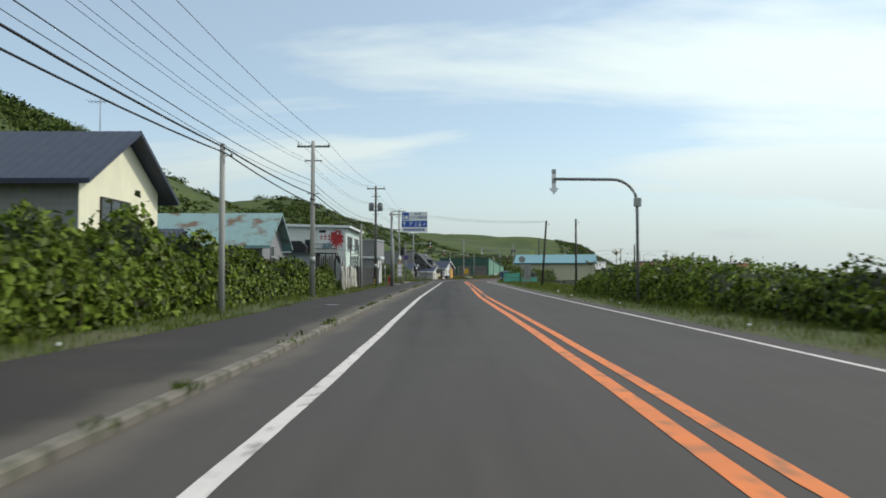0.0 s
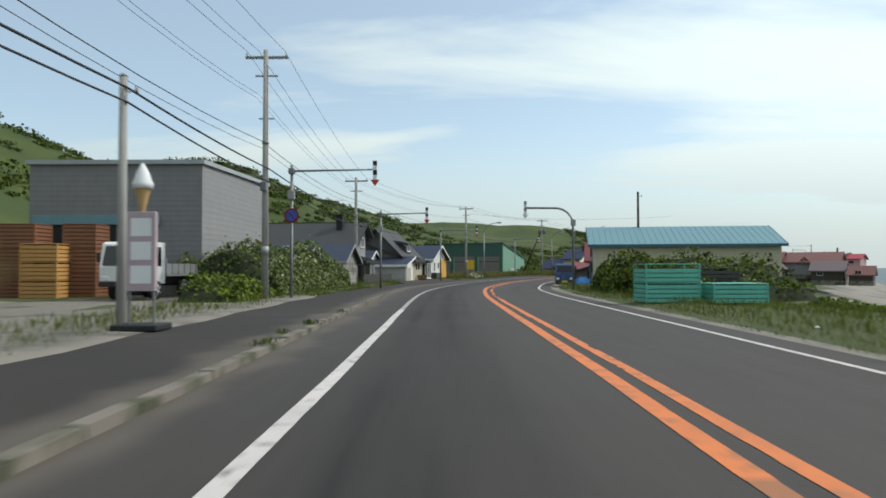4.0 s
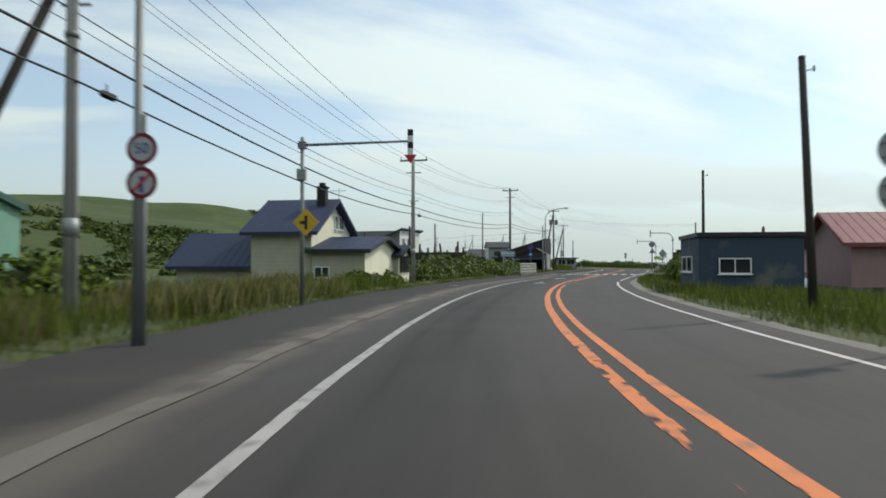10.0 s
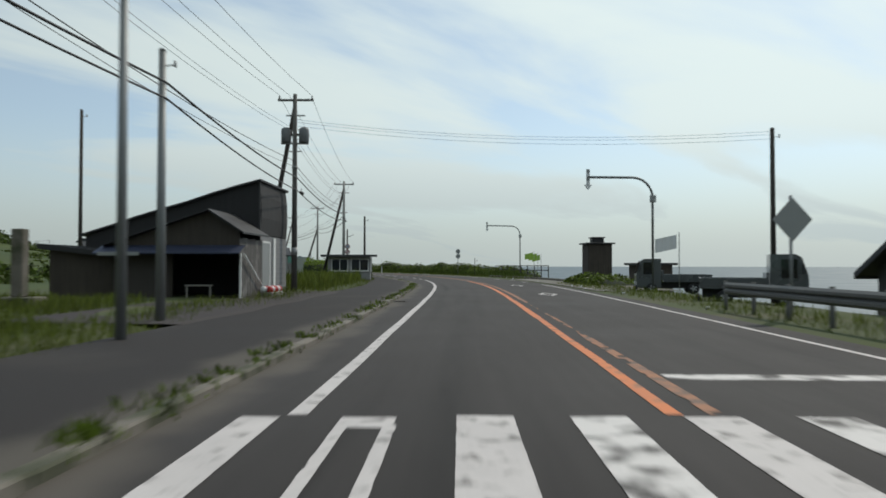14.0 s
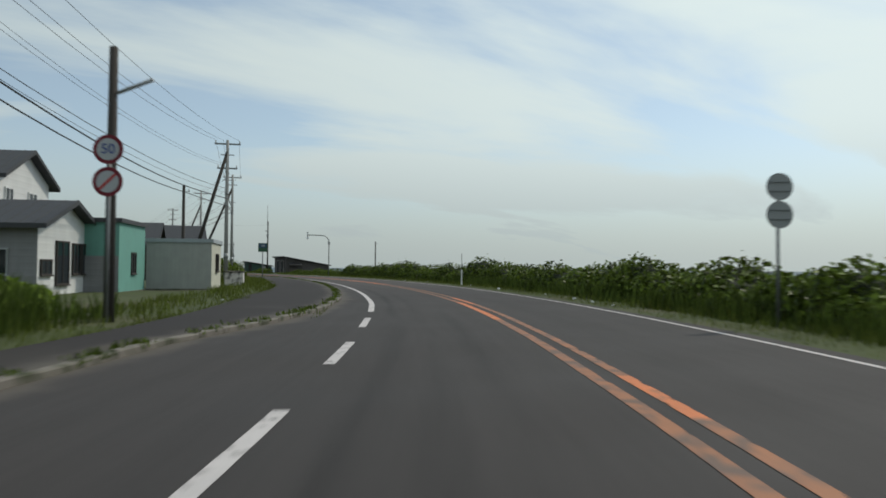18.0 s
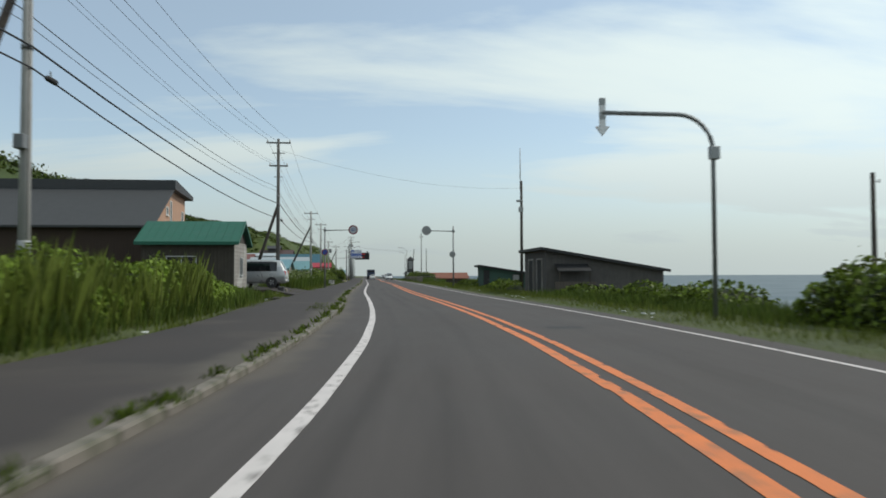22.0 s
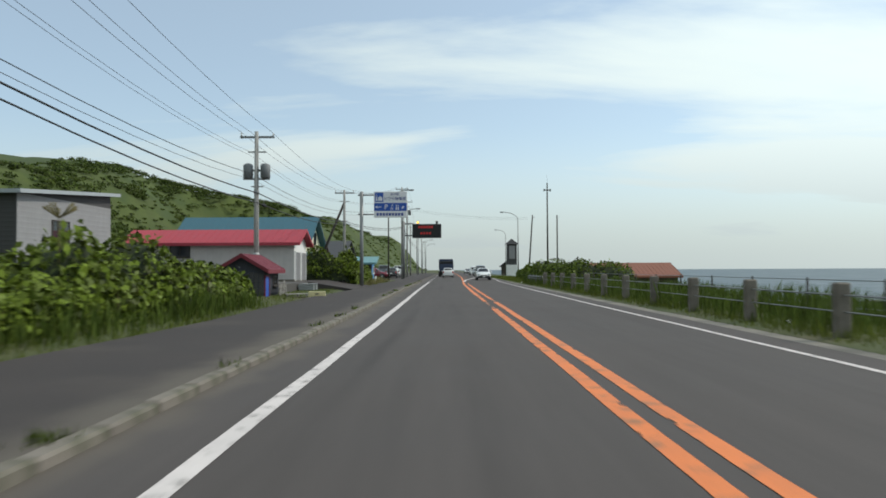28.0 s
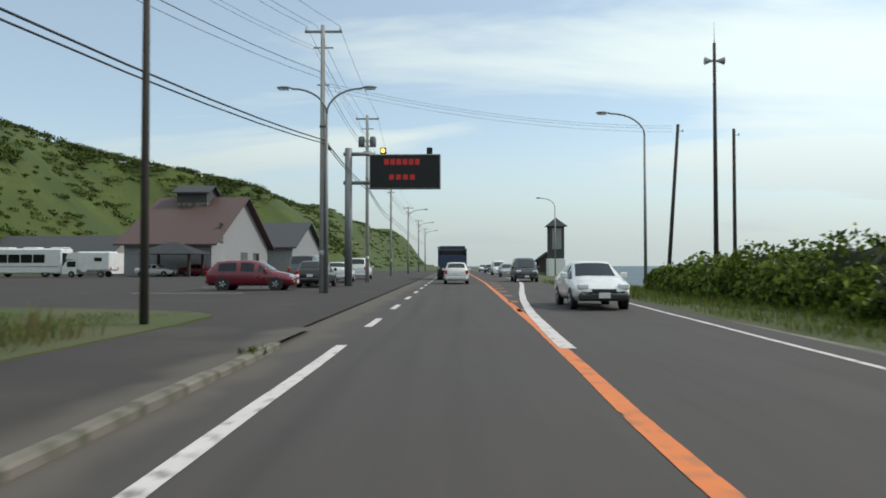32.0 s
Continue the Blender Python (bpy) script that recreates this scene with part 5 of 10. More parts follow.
def disc(parent, x, z, r, back=False, y=-0.09, text=None, kind="limit"):
    """A round traffic sign facing the oncoming driver (-y), or its grey back."""
    if back:
        d = part("sign_disc", MB().lathe([(r, 0), (r, 0.012)], 28, "y", (x, y, z)), SIGNGREY, parent, "grey back of a round sign")
        part("stiffener", MB().box(x - r * 0.8, x + r * 0.8, y - 0.03, y, z + r * 0.3, z + r * 0.36).box(x - r * 0.8, x + r * 0.8, y - 0.03, y, z - r * 0.36, z - r * 0.3), STEEL, d)
        return d
    d = part("sign_disc", MB().lathe([(r, 0), (r, 0.012)], 28, "y", (x, y, z)), SIGNRED, parent, "round red-rimmed traffic sign")
    part("sign_face", MB().lathe([(r * 0.74, -0.004), (r * 0.74, 0.0)], 28, "y", (x, y, z)), SIGNFACE if kind == "limit" else SIGNBLUE, d)
    if kind == "stop":
        part("bar", MB().box(x - r * 0.08, x + r * 0.08, y - 0.008, y - 0.004, z - r * 0.72, z + r * 0.72, 0, None), SIGNRED, d)
    if kind == "noparking":
        q = Matrix.Translation((x, y - 0.006, z)) @ Matrix.Rotation(radians(45), 4, "Y")
        part("bar", MB().box(-r * 0.72, r * 0.72, -0.002, 0.002, -r * 0.09, r * 0.09, 0, q), SIGNRED, d)
    if text:
        words(text, r * 0.95, TEXTBLUE, d, pose(x, y - 0.008, z - r * 0.0))
    return d


def guard_rail(s0, s1, n, z=0.0, label="galvanised steel guard rail on posts"):
    o = thing("guard_rail", label, "guard rail", pose(0, 0, 0))
    q = np.arange(s0, s1 + 0.01, 1.0)
    prof = [(0.0, 0.40), (-0.06, 0.46), (-0.06, 0.52), (0.0, 0.57), (-0.06, 0.62), (-0.06, 0.68), (0.0, 0.74)]
    v, f = [], []
    for i, s in enumerate(q):
        for dn, zz in prof:
            v.append([float(c) for c in at(s, n + dn, z + zz)])
    k = len(prof)
    for i in range(len(q) - 1):
        for j in range(k - 1):
            f.append((i * k + j, (i + 1) * k + j, (i + 1) * k + j + 1, i * k + j + 1))
    b = MB()
    b.add(v, f, False)
    b.add([(p[0] + 0.012, p[1] + 0.012, p[2]) for p in v], f, False)
    part("rail_beam", b, RAILSTEEL, o)
    pm = MB().cyl((0, 0, -0.5), (0, 0, 0.78), 0.057, seg=10).mesh("rail_post", RAILSTEEL)
    for s in np.arange(s0 + 0.3, s1, 2.0):
        part("rail_post", pm, None, o, "", base(s, n + 0.09, z))
    return o


# ---- plants ----
rng = np.random.default_rng(11)


def lump(s, n, seed=0.0):
    return (0.76 + 0.17 * np.sin(s * 1.15 + seed) + 0.13 * np.sin(s * 2.7 + n * 1.9 + seed * 2) + 0.09 * np.sin(n * 2.3 + s * 0.6 + seed) + 0.10 * np.sin(s * 0.37 + seed * 3))


def leaf_quads(c, nrm, size, aspect=0.62, fold=0.25):
    """Leaves at c facing nrm: four corners each, folded along the middle."""
    k = len(c)
    nrm = nrm / np.linalg.norm(nrm, axis=1, keepdims=True)
    r = rng.normal(size=(k, 3))
    u = np.cross(nrm, r)
    u /= np.linalg.norm(u, axis=1, keepdims=True)
    u[:, 2] -= 0.25
    w = np.cross(nrm, u)
    L = size[:, None]
    v = np.stack([c - u * L * 0.5, c + w * L * aspect * 0.5 + nrm * L * fold * 0.3, c + u * L * 0.5 - nrm * L * 0.12, c - w * L * aspect * 0.5 + nrm * L * fold * 0.3], 1)
    return v.reshape(-1, 3), np.arange(4 * k).reshape(-1, 4)


def hedge(s0, s1, n0, n1, top, per=430, size=0.2, material=None, label="dense hedge of broad-leaved knotweed", seed=0.0, flowers=0, tall=0, end=1.2, zoff=0.0):
    """A thicket beside the road between two stations and two offsets; n0 is its side nearer to the road."""
    material = material or LEAF
    if abs(n1) < abs(n0):
        n0, n1 = n1, n0
    sg = 1 if n0 > 0 else -1
    k = int((s1 - s0) * per * (0.55 + 0.15 * abs(n1 - n0)))
    sd = seed + s0 * 0.37

    def height(s, n):
        q = np.clip((np.abs(n) - abs(n0)) / 0.9, 0, 1)
        e = np.clip(np.minimum(s - s0, s1 - s) / end, 0, 1)
        t = np.interp(s, [s0, s1], top) if isinstance(top, (tuple, list)) else top
        return t * lump(s, n, sd) * (0.45 + 0.55 * np.sqrt(q)) * (0.35 + 0.65 * np.sqrt(e))

    s = rng.uniform(s0, s1, k)
    front = rng.random(k) < 0.5
    n = np.where(front, abs(n0) + np.abs(rng.normal(0, 0.35, k)), rng.uniform(abs(n0), abs(n1), k)) * sg
    h = height(s, n)
    z = np.where(front, h * rng.random(k) ** 0.75, h - np.abs(rng.normal(0, 0.16, k)) * np.minimum(h, 1.2))
    z = z + np.where(rng.random(k) < 0.06, rng.random(k) * 0.35 * h * 0.5, 0)
    x, y, _ = at(s, n)
    gz = ground_z(s, n) + zoff
    hd = head(s)
    out = np.stack([-np.cos(hd) * sg, -np.sin(hd) * sg, 0 * hd], 1)
    fwd = np.stack([np.sin(hd), -np.cos(hd), 0 * hd], 1)
    nr = rng.normal(size=(k, 3)) * 0.55 + np.array([0, 0, 0.75]) + out * np.where(front, 0.8, 0.25)[:, None] + fwd * 0.25
    v, f = leaf_quads(np.stack([x, y, gz + np.maximum(z, 0.05)], 1), nr, rng.uniform(0.6, 1.25, k) * size)
    ob = tagged(new("hedge", raw_mesh("hedge", v, f, material)), label, "hedge", "roadside thickets", "stuff")
    # dark mound below the leaves: paints shade into the gaps between them
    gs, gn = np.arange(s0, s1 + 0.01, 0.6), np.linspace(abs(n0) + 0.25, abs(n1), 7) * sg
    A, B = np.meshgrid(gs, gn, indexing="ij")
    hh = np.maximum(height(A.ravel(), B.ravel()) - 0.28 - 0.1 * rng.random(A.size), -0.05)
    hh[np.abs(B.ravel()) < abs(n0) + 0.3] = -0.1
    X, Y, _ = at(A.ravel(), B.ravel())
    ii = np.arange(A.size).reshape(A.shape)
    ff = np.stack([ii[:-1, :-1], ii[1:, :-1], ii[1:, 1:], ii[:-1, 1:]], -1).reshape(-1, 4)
    part("undergrowth", raw_mesh("undergrowth", np.stack([X, Y, ground_z(A.ravel(), B.ravel()) + zoff + hh], 1), ff, THICKET_SHADE), None, ob, "dark core that paints the shade inside the thicket")
    st = MB()
    for _ in range(int((s1 - s0) * 1.6)):
        ss, nn = rng.uniform(s0, s1), (abs(n0) + abs(rng.normal(0.1, 0.25))) * sg
        hz = float(height(np.array([ss]), np.array([nn]))[0])
        p = [float(c) for c in at(ss, nn)]
        p[2] = ground_at(ss, nn)
        st.cyl(p, (p[0] + rng.normal() * 0.1, p[1] + rng.normal() * 0.1, p[2] + hz * 0.9), 0.012, 0.007, 4, False)
    for _ in range(tall):
        ss, nn = rng.uniform(s0, s1), rng.uniform(abs(n0) + 0.5, abs(n1)) * sg
        hz = float(height(np.array([ss]), np.array([nn]))[0])
        p = [float(c) for c in at(ss, nn)]
        g = ground_at(ss, nn)
        st.cyl((p[0], p[1], g + hz * 0.5), (p[0], p[1], g + hz + 0.75), 0.02, 0.012, 5, False)
        for _ in range(9):
            a = rng.random() * 6.28
            st.cyl((p[0], p[1], g + hz + 0.6), (p[0] + 0.33 * math.cos(a), p[1] + 0.33 * math.sin(a), g + hz + 0.85 + 0.05 * rng.normal()), 0.008, 0.03, 4)
    part("stems", st, STEM, ob, "brown stems")
    if flowers:
        kk = flowers
        s = rng.uniform(s0, s1, kk)
        n = (abs(n0) + rng.random(kk) * min(1.4, abs(n1 - n0))) * sg
        h = height(s, n)
        x, y, _ = at(s, n)
        c = np.stack([x, y, ground_z(s, n) + h * rng.uniform(0.75, 1.05, kk)], 1)
        c = np.repeat(c, 5, 0) + rng.normal(0, 0.05, (kk * 5, 3))
        v, f = leaf_quads(c, rng.normal(size=(len(c), 3)) + np.array([0, 0, 0.8]), np.full(len(c), 0.075), 0.9)
        part("blossom", raw_mesh("blossom", v, f, FLOWER), None, ob, "small white blossom")
    return ob


def blades(name, s0, s1, n0, n1, per, hlo, hhi, width, material, label, zoff=0.0, parts=1, lean=0.35):
    """Grass between two stations and two offsets."""
    k = int((s1 - s0) * abs(n1 - n0) * per)
    s, n = rng.uniform(s0, s1, k), rng.uniform(n0, n1, k)
    patch = 0.5 + 0.5 * np.sin(s * 0.9 + n * 1.7) * np.sin(s * 0.31 - n * 0.8 + 1.3)
    keep = rng.random(k) < 0.45 + 0.55 * patch
    s, n, patch = s[keep], n[keep], patch[keep]
    k = len(s)
    x, y, _ = at(s, n)
    h = rng.uniform(hlo, hhi, k) * (0.65 + 0.5 * patch)
    b = np.stack([x, y, ground_z(s, n) + zoff - 0.02], 1)
    a = rng.uniform(0, 6.283, k)
    w = np.stack([np.cos(a), np.sin(a), 0 * a], 1) * (width * rng.uniform(0.6, 1.3, k))[:, None]
    d = np.stack([np.cos(a * 7.1), np.sin(a * 7.1), 0 * a], 1) * (h * lean * rng.random(k))[:, None]
    up = np.array([0, 0, 1.0])
    v = np.stack([b - w / 2, b + w / 2, b + w * 0.32 + d * 0.35 + up * (h * 0.6)[:, None], b + d + up * h[:, None]], 1).reshape(-1, 3)
    return tagged(new(name, raw_mesh(name, v, np.arange(4 * k).reshape(-1, 4), material)), label, "grass", kind="stuff")


for s0, s1, n0, n1, per in ((-20, 72, -8.4, -5.95, 75), (72, 122, -9.0, -5.95, 60), (122, 131, -9.2, -5.95, 75), (143.5, 260, -9.2, -5.95, 75), (262, 320, -8.5, -5.95, 50), (320, 470, -8.6, -5.95, 80), (470, 549, -9.4, -5.95, 75), (577, 597, -9.4, -5.95, 75)):
    blades("verge_grass", s0, s1, n0, n1, per, 0.10, 0.34, 0.020, GRASS, "rough green verge grass")
for s0, s1, n0, n1, per in ((-20, 60, 6.9, 9.2, 70), (60, 112, 6.8, 12.5, 60), (112, 160, 6.4, 8.6, 60), (160, 245, 6.2, 10.0, 75), (262, 300, 6.9, 9.5, 50), (318, 480, 7.3, 9.6, 75), (480, 640, 6.6, 10.2, 80)):
    blades("verge_grass", s0, s1, n0, n1, per, 0.10, 0.34, 0.020, GRASS, "rough green verge grass")
for s0, s1 in ((-5, 76), (102, 131), (144, 162), (183, 261), (318, 451), (471, 560), (577, 597)):
    blades("edge_grass", s0, s1, -6.35, -5.72, 150, 0.05, 0.17, 0.016, GRASS, "short grass creeping over the footway edge", 0.075)
blades("edge_grass", -5, 110, 6.2, 6.9, 110, 0.05, 0.16, 0.016, GRASS, "short grass along the road shoulder", 0.03)
blades("edge_grass", 330, 600, 6.4, 7.2, 90, 0.05, 0.16, 0.016, GRASS, "short grass along the road shoulder", 0.03)
blades("tall_grass", 152, 184, -12.5, -6.6, 55, 0.35, 0.85, 0.022, DRY_GRASS, "tall straw-coloured seeding grass")
blades("tall_grass", 168, 210, -11.0, -6.4, 60, 0.3, 0.8, 0.024, GRASS, "tall green grass")
blades("tall_grass", 156, 205, 6.8, 14.0, 45, 0.25, 0.6, 0.024, GRASS, "tall green grass")
blades("tall_grass", 285, 312, -12.0, -7.0, 45, 0.4, 1.0, 0.03, GRASS, "tall green grass")
blades("edge_grass", 437, 445, -3.7, -2.4, 170, 0.05, 0.22, 0.018, GRASS, "grass growing over the footway", 0.07)
blades("verge_grass", 257.5, 264.3, -9.6, -6.0, 170, 0.10, 0.34, 0.020, GRASS, "rough green grass beside the yard")
blades("verge_grass", 265.5, 273.5, -14.5, -10.1, 130, 0.15, 0.5, 0.022, GRASS, "rough green grass behind the yard")
blades("verge_grass", 455, 460.5, -8.0, -5.9, 150, 0.08, 0.26, 0.020, GRASS, "rough green grass beside the driveway")
blades("verge_grass", 549, 566.5, -8.5, -5.95, 110, 0.05, 0.16, 0.018, GRASS, "short verge grass below the terrace")
blades("tall_grass", 379, 394, -13.5, -6.6, 110, 0.18, 0.5, 0.022, GRASS, "rough green grass behind the pipe rail")
blades("edge_grass", 349, 372, -2.78, -2.55, 120, 0.04, 0.14, 0.016, GRASS, "grass along the kerb", 0.07)
blades("tall_grass", 155, 161, -8.2, -6.5, 60, 0.3, 0.7, 0.024, GRASS, "tall grass under the yellow board")
blades("tall_grass", 577, 598, -7.2, -6.05, 90, 0.25, 0.65, 0.022, DRY_GRASS, "tall seeding grass below the hedge")
blades("tall_grass", 415, 440, -9.5, -6.8, 60, 0.8, 1.9, 0.026, GRASS, "tall lush grass growing through the meadow")
blades("tall_grass", 186, 201, -10.0, -6.3, 60, 0.35, 0.95, 0.022, DRY_GRASS, "tall straw-coloured seeding grass")
blades("lawn", 597, 605.0, -26.0, -6.0, 190, 0.06, 0.14, 0.018, GRASS, "short mown grass island")
_isl = MB().poly([tuple(float(c) for c in at(600.0 + q[0], q[1], 0.0)) for q in [(-6, -26), (-6, -5.75), (0, -5.65), (3.0, -5.8), (4.2, -6.6), (5.4, -9), (6.6, -14), (7.5, -26)]], (0, 0, 0.115))
tagged(part("grass_island", _isl, SOIL), "mown grass island beside the car park", "lawn", kind="structure")
for s0, s1, n0, n1, h0, h1 in ((418, 440, -7.4, -6.5, 0.3, 0.8), (438, 454, -9.0, -6.5, 0.3, 0.75), (468, 502, -9.2, -6.9, 0.6, 1.3), (318, 348, -8.6, -6.9, 0.4, 1.0), (324, 341, 7.8, 10.5, 0.4, 0.85), (341, 384, 7.7, 9.2, 0.3, 0.85),
                               (384, 396, 8.2, 10, 0.4, 0.8), (500, 548, -7.6, -6.4, 0.3, 0.8), (430, 456, 8.3, 16.0, 0.25, 0.6), (536, 590, 7.0, 11.5, 0.3, 0.85)):
    blades("reeds", s0, s1, n0, n1, 80, h0, h1, 0.030, REED, "tall green reeds and rough grass", lean=0.3)
# tufts in the kerb joints
_tv = []
for k in range(640):
    ss = rng.uniform(-5, 597) if k < 260 else (rng.uniform(340, 470) if k < 520 else rng.uniform(252, 300))
    if 94 < ss < 250 or rng.random() < 0.3:
        continue
    x, y, _ = at(ss, float(KERB_N(ss)) - 0.09 + 0.05 * rng.normal())
    for _ in range(int(rng.integers(10, 34))):
        a = rng.uniform(0, 6.283)
        h = rng.uniform(0.03, 0.13)
        px, py = float(x) + rng.normal() * 0.07, float(y) + rng.normal() * 0.14
        w = 0.012
        _tv.append([(px - w, py, 0.06), (px + w, py, 0.06), (px + w * 0.6 + 0.3 * h * math.cos(a), py + 0.3 * h * math.sin(a), 0.08 + h * 0.7), (px + 0.6 * h * math.cos(a), py + 0.6 * h * math.sin(a), 0.08 + h)])
_tv = np.array(_tv).reshape(-1, 3)
tagged(new("kerb_weeds", raw_mesh("kerb_weeds", _tv, np.arange(len(_tv)).reshape(-1, 4), LEAF)), "small weeds growing from the kerb joints", "weeds", kind="stuff")

for a in ((-6, 26, -7.4, -12.5, 2.6, 620, 0.24, LEAF), (26, 49, -7.5, -11.0, (2.3, 1.7), 560, 0.22, LEAF), (49, 56, -7.9, -9.5, 1.0, 380, 0.2, LEAF), (94.5, 101, -7.2, -9.4, 1.0, 320, 0.2, LEAF),
          (100, 115.6, -7.0, -11.5, (2.6, 2.35), 560, 0.2, LEAF_PALE), (184, 190, -9.2, -12.0, 1.5, 380, 0.22, LEAF), (217.5, 240, -7.2, -11.5, (1.5, 1.8), 460, 0.22, LEAF), (241, 257, -6.3, -10.5, 1.35, 420, 0.22, LEAF),
          (319, 347, -7.9, -12.5, 1.75, 560, 0.19, LEAF_BRIGHT), (395.5, 409, -9.0, -12.5, 1.9, 460, 0.22, LEAF), (403, 413, -7.4, -9.4, 1.5, 420, 0.24, LEAF), (415, 432, -7.3, -12.5, (2.0, 1.9), 620, 0.17, LEAF_BRIGHT), (432, 446, -7.2, -12.0, (1.9, 1.5), 620, 0.17, LEAF_BRIGHT), (446, 455.0, -8.0, -10.5, (1.1, 0.7), 460, 0.17, LEAF_BRIGHT),
          (474, 500, -7.6, -10.5, 1.7, 420, 0.2, LEAF_PALE), (505, 540, -7.3, -11.5, (1.7, 2.1), 460, 0.22, LEAF), (540, 549.5, -7.3, -11.5, (2.1, 1.7), 460, 0.22, LEAF),
          (574.5, 586, -6.6, -10.5, 2.5, 900, 0.23, LEAF), (586, 590.5, -7.6, -10.0, 2.35, 560, 0.24, LEAF), (207, 214, -7.4, -8.8, 0.9, 380, 0.2, LEAF)):
    hedge(*a[:5], per=a[5], size=a[6], material=a[7], flowers=160 if a[0] in (100, 474) else (60 if a[0] in (319, 217.5) else 0), tall=5 if a[0] in (505, 576) else 0)
for a in ((2, 24, 8.6, 13.0, (1.2, 1.5), 380, 0.2, LEAF), (24, 47.5, 8.2, 13.5, (1.9, 1.6), 460, 0.2, LEAF), (97, 112, 8.6, 14.0, 1.8, 430, 0.2, LEAF), (105, 112.5, 7.9, 11.0, 2.0, 480, 0.22, LEAF), (211.5, 221, 8.6, 13.0, (1.1, 1.6), 380, 0.2, LEAF),
          (222, 240, 8.4, 12.0, (1.7, 1.9), 480, 0.2, LEAF), (295, 304, 8.4, 12.0, 0.9, 320, 0.2, LEAF), (376, 391, 9.4, 13.5, (1.7, 2.0), 420, 0.2, LEAF), (391, 418, 8.9, 13.5, (1.5, 1.9), 420, 0.2, LEAF), (418, 431, 9.3, 13.5, 1.6, 420, 0.2, LEAF),
          (438, 449, 10.2, 13.5, (1.0, 1.1), 420, 0.2, LEAF), (449, 455, 9.6, 12.5, 0.8, 420, 0.2, LEAF), (468, 478, 8.8, 10.5, 0.9, 340, 0.2, LEAF), (486, 500, 9.0, 12.0, 0.9, 300, 0.2, LEAF), (574, 602, 8.7, 13.5, (1.7, 2.0), 460, 0.22, LEAF), (602, 622, 9.4, 14.5, (2.0, 1.8), 420, 0.22, LEAF),
          (330, 342, 10.6, 14, 1.5, 330, 0.2, LEAF), (88, 104, 22, 30, 1.5, 260, 0.3, LEAF), (72, 90, 24, 32, 1.7, 260, 0.3, LEAF), (56, 76, 17, 26, 1.9, 260, 0.3, LEAF), (108, 140, 27, 33, 1.1, 200, 0.3, LEAF), (337, 350, 8.7, 11.5, (1.1, 1.75), 520, 0.2, LEAF), (350, 364, 8.6, 11.5, (1.75, 1.7), 520, 0.2, LEAF), (364, 378, 8.6, 12.0, (1.7, 1.2), 420, 0.2, LEAF)):
    hedge(*a[:5], per=a[5], size=a[6], material=a[7], tall=4 if a[0] == 24 else 0)

# scrub on the hills: masses of small leaf clumps, dark shrubs and paler meadow growth
SHRUBBY = tab([(-60, -0.5), (150, -0.6), (180, -1.3), (290, -1.3), (400, 0.0), (540, 0.15), (600, 0.45), (1300, 0.4)])


def hill_growth(count, ridge_share, rlo, rhi, flat, leaf, material, label, cut, name="hill_scrub"):
    cs, ns, zs = [], [], []
    for k in range(count):
        q = k / count
        ss = rng.uniform(-60, 1300) if q < 0.38 else (rng.uniform(80, 330) if q < 0.62 else (rng.uniform(400, 620) if q < 0.78 else rng.uniform(600, 900)))
        hh, hn = float(HILL_H(ss)), float(HILL_N(ss) + 30 * LOT(ss))
        ridge = rng.random() < ridge_share
        nn = -(hn * rng.uniform(0.90, 1.2)) if ridge else -rng.uniform(28 + 36 * float(LOT(ss)), hn * 1.08)
        if hh < 7 and not ridge:
            continue
        band = math.sin(ss * 0.083 + 1.1 * math.sin(nn * 0.13)) + 0.8 * math.sin(nn * 0.19 + ss * 0.041) + 0.6 * math.sin(ss * 0.21 - nn * 0.09)
        if not ridge and band < cut + float(SHRUBBY(ss)) + rng.normal() * 0.5:
            continue
        r = rlo + (rhi - rlo) * rng.random() ** 2.2
        m = int(26 + 46 * r)
        d = rng.normal(size=(m, 3))
        d /= np.linalg.norm(d, axis=1, keepdims=True)
        d[:, 2] = np.abs(d[:, 2])
        x, y, _ = at(ss, nn)
        g = float(ground_z(ss, nn))
        w = rng.uniform(0.8, 1.9, 2)
        cs.append(np.array([float(x), float(y), g - 0.2 * r]) + d * np.array([r * w[0], r * w[1], r * flat]) * rng.uniform(0.55, 1.12, (m, 1)))
        ns.append(d + rng.normal(size=(m, 3)) * 0.55)
        zs.append(rng.uniform(0.28, 0.62, m) * leaf)
    v, f = leaf_quads(np.concatenate(cs), np.concatenate(ns), np.concatenate(zs), 0.8)
    tagged(new(name, raw_mesh(name, v, f, material)), label, "scrub", kind="stuff")


hill_growth(9600, 0.28, 0.5, 2.4, 0.7, 1.0, WOODS, "dark green scrub and low trees on the hillside", 0.55)
hill_growth(5600, 0.12, 0.5, 2.0, 0.35, 1.0, MEADOW, "pale green meadow growth on the hillside", -0.6, "hill_meadow")


hedge(154.8, 158.2, -6.3, -7.3, 0.75, per=420, size=0.14, material=LEAF_PALE, label="clump of white-flowering weeds by the footway", flowers=240)
hedge(155.8, 158.8, 7.2, 8.6, 1.0, per=420, size=0.18, material=LEAF, label="low bush beside the barns")
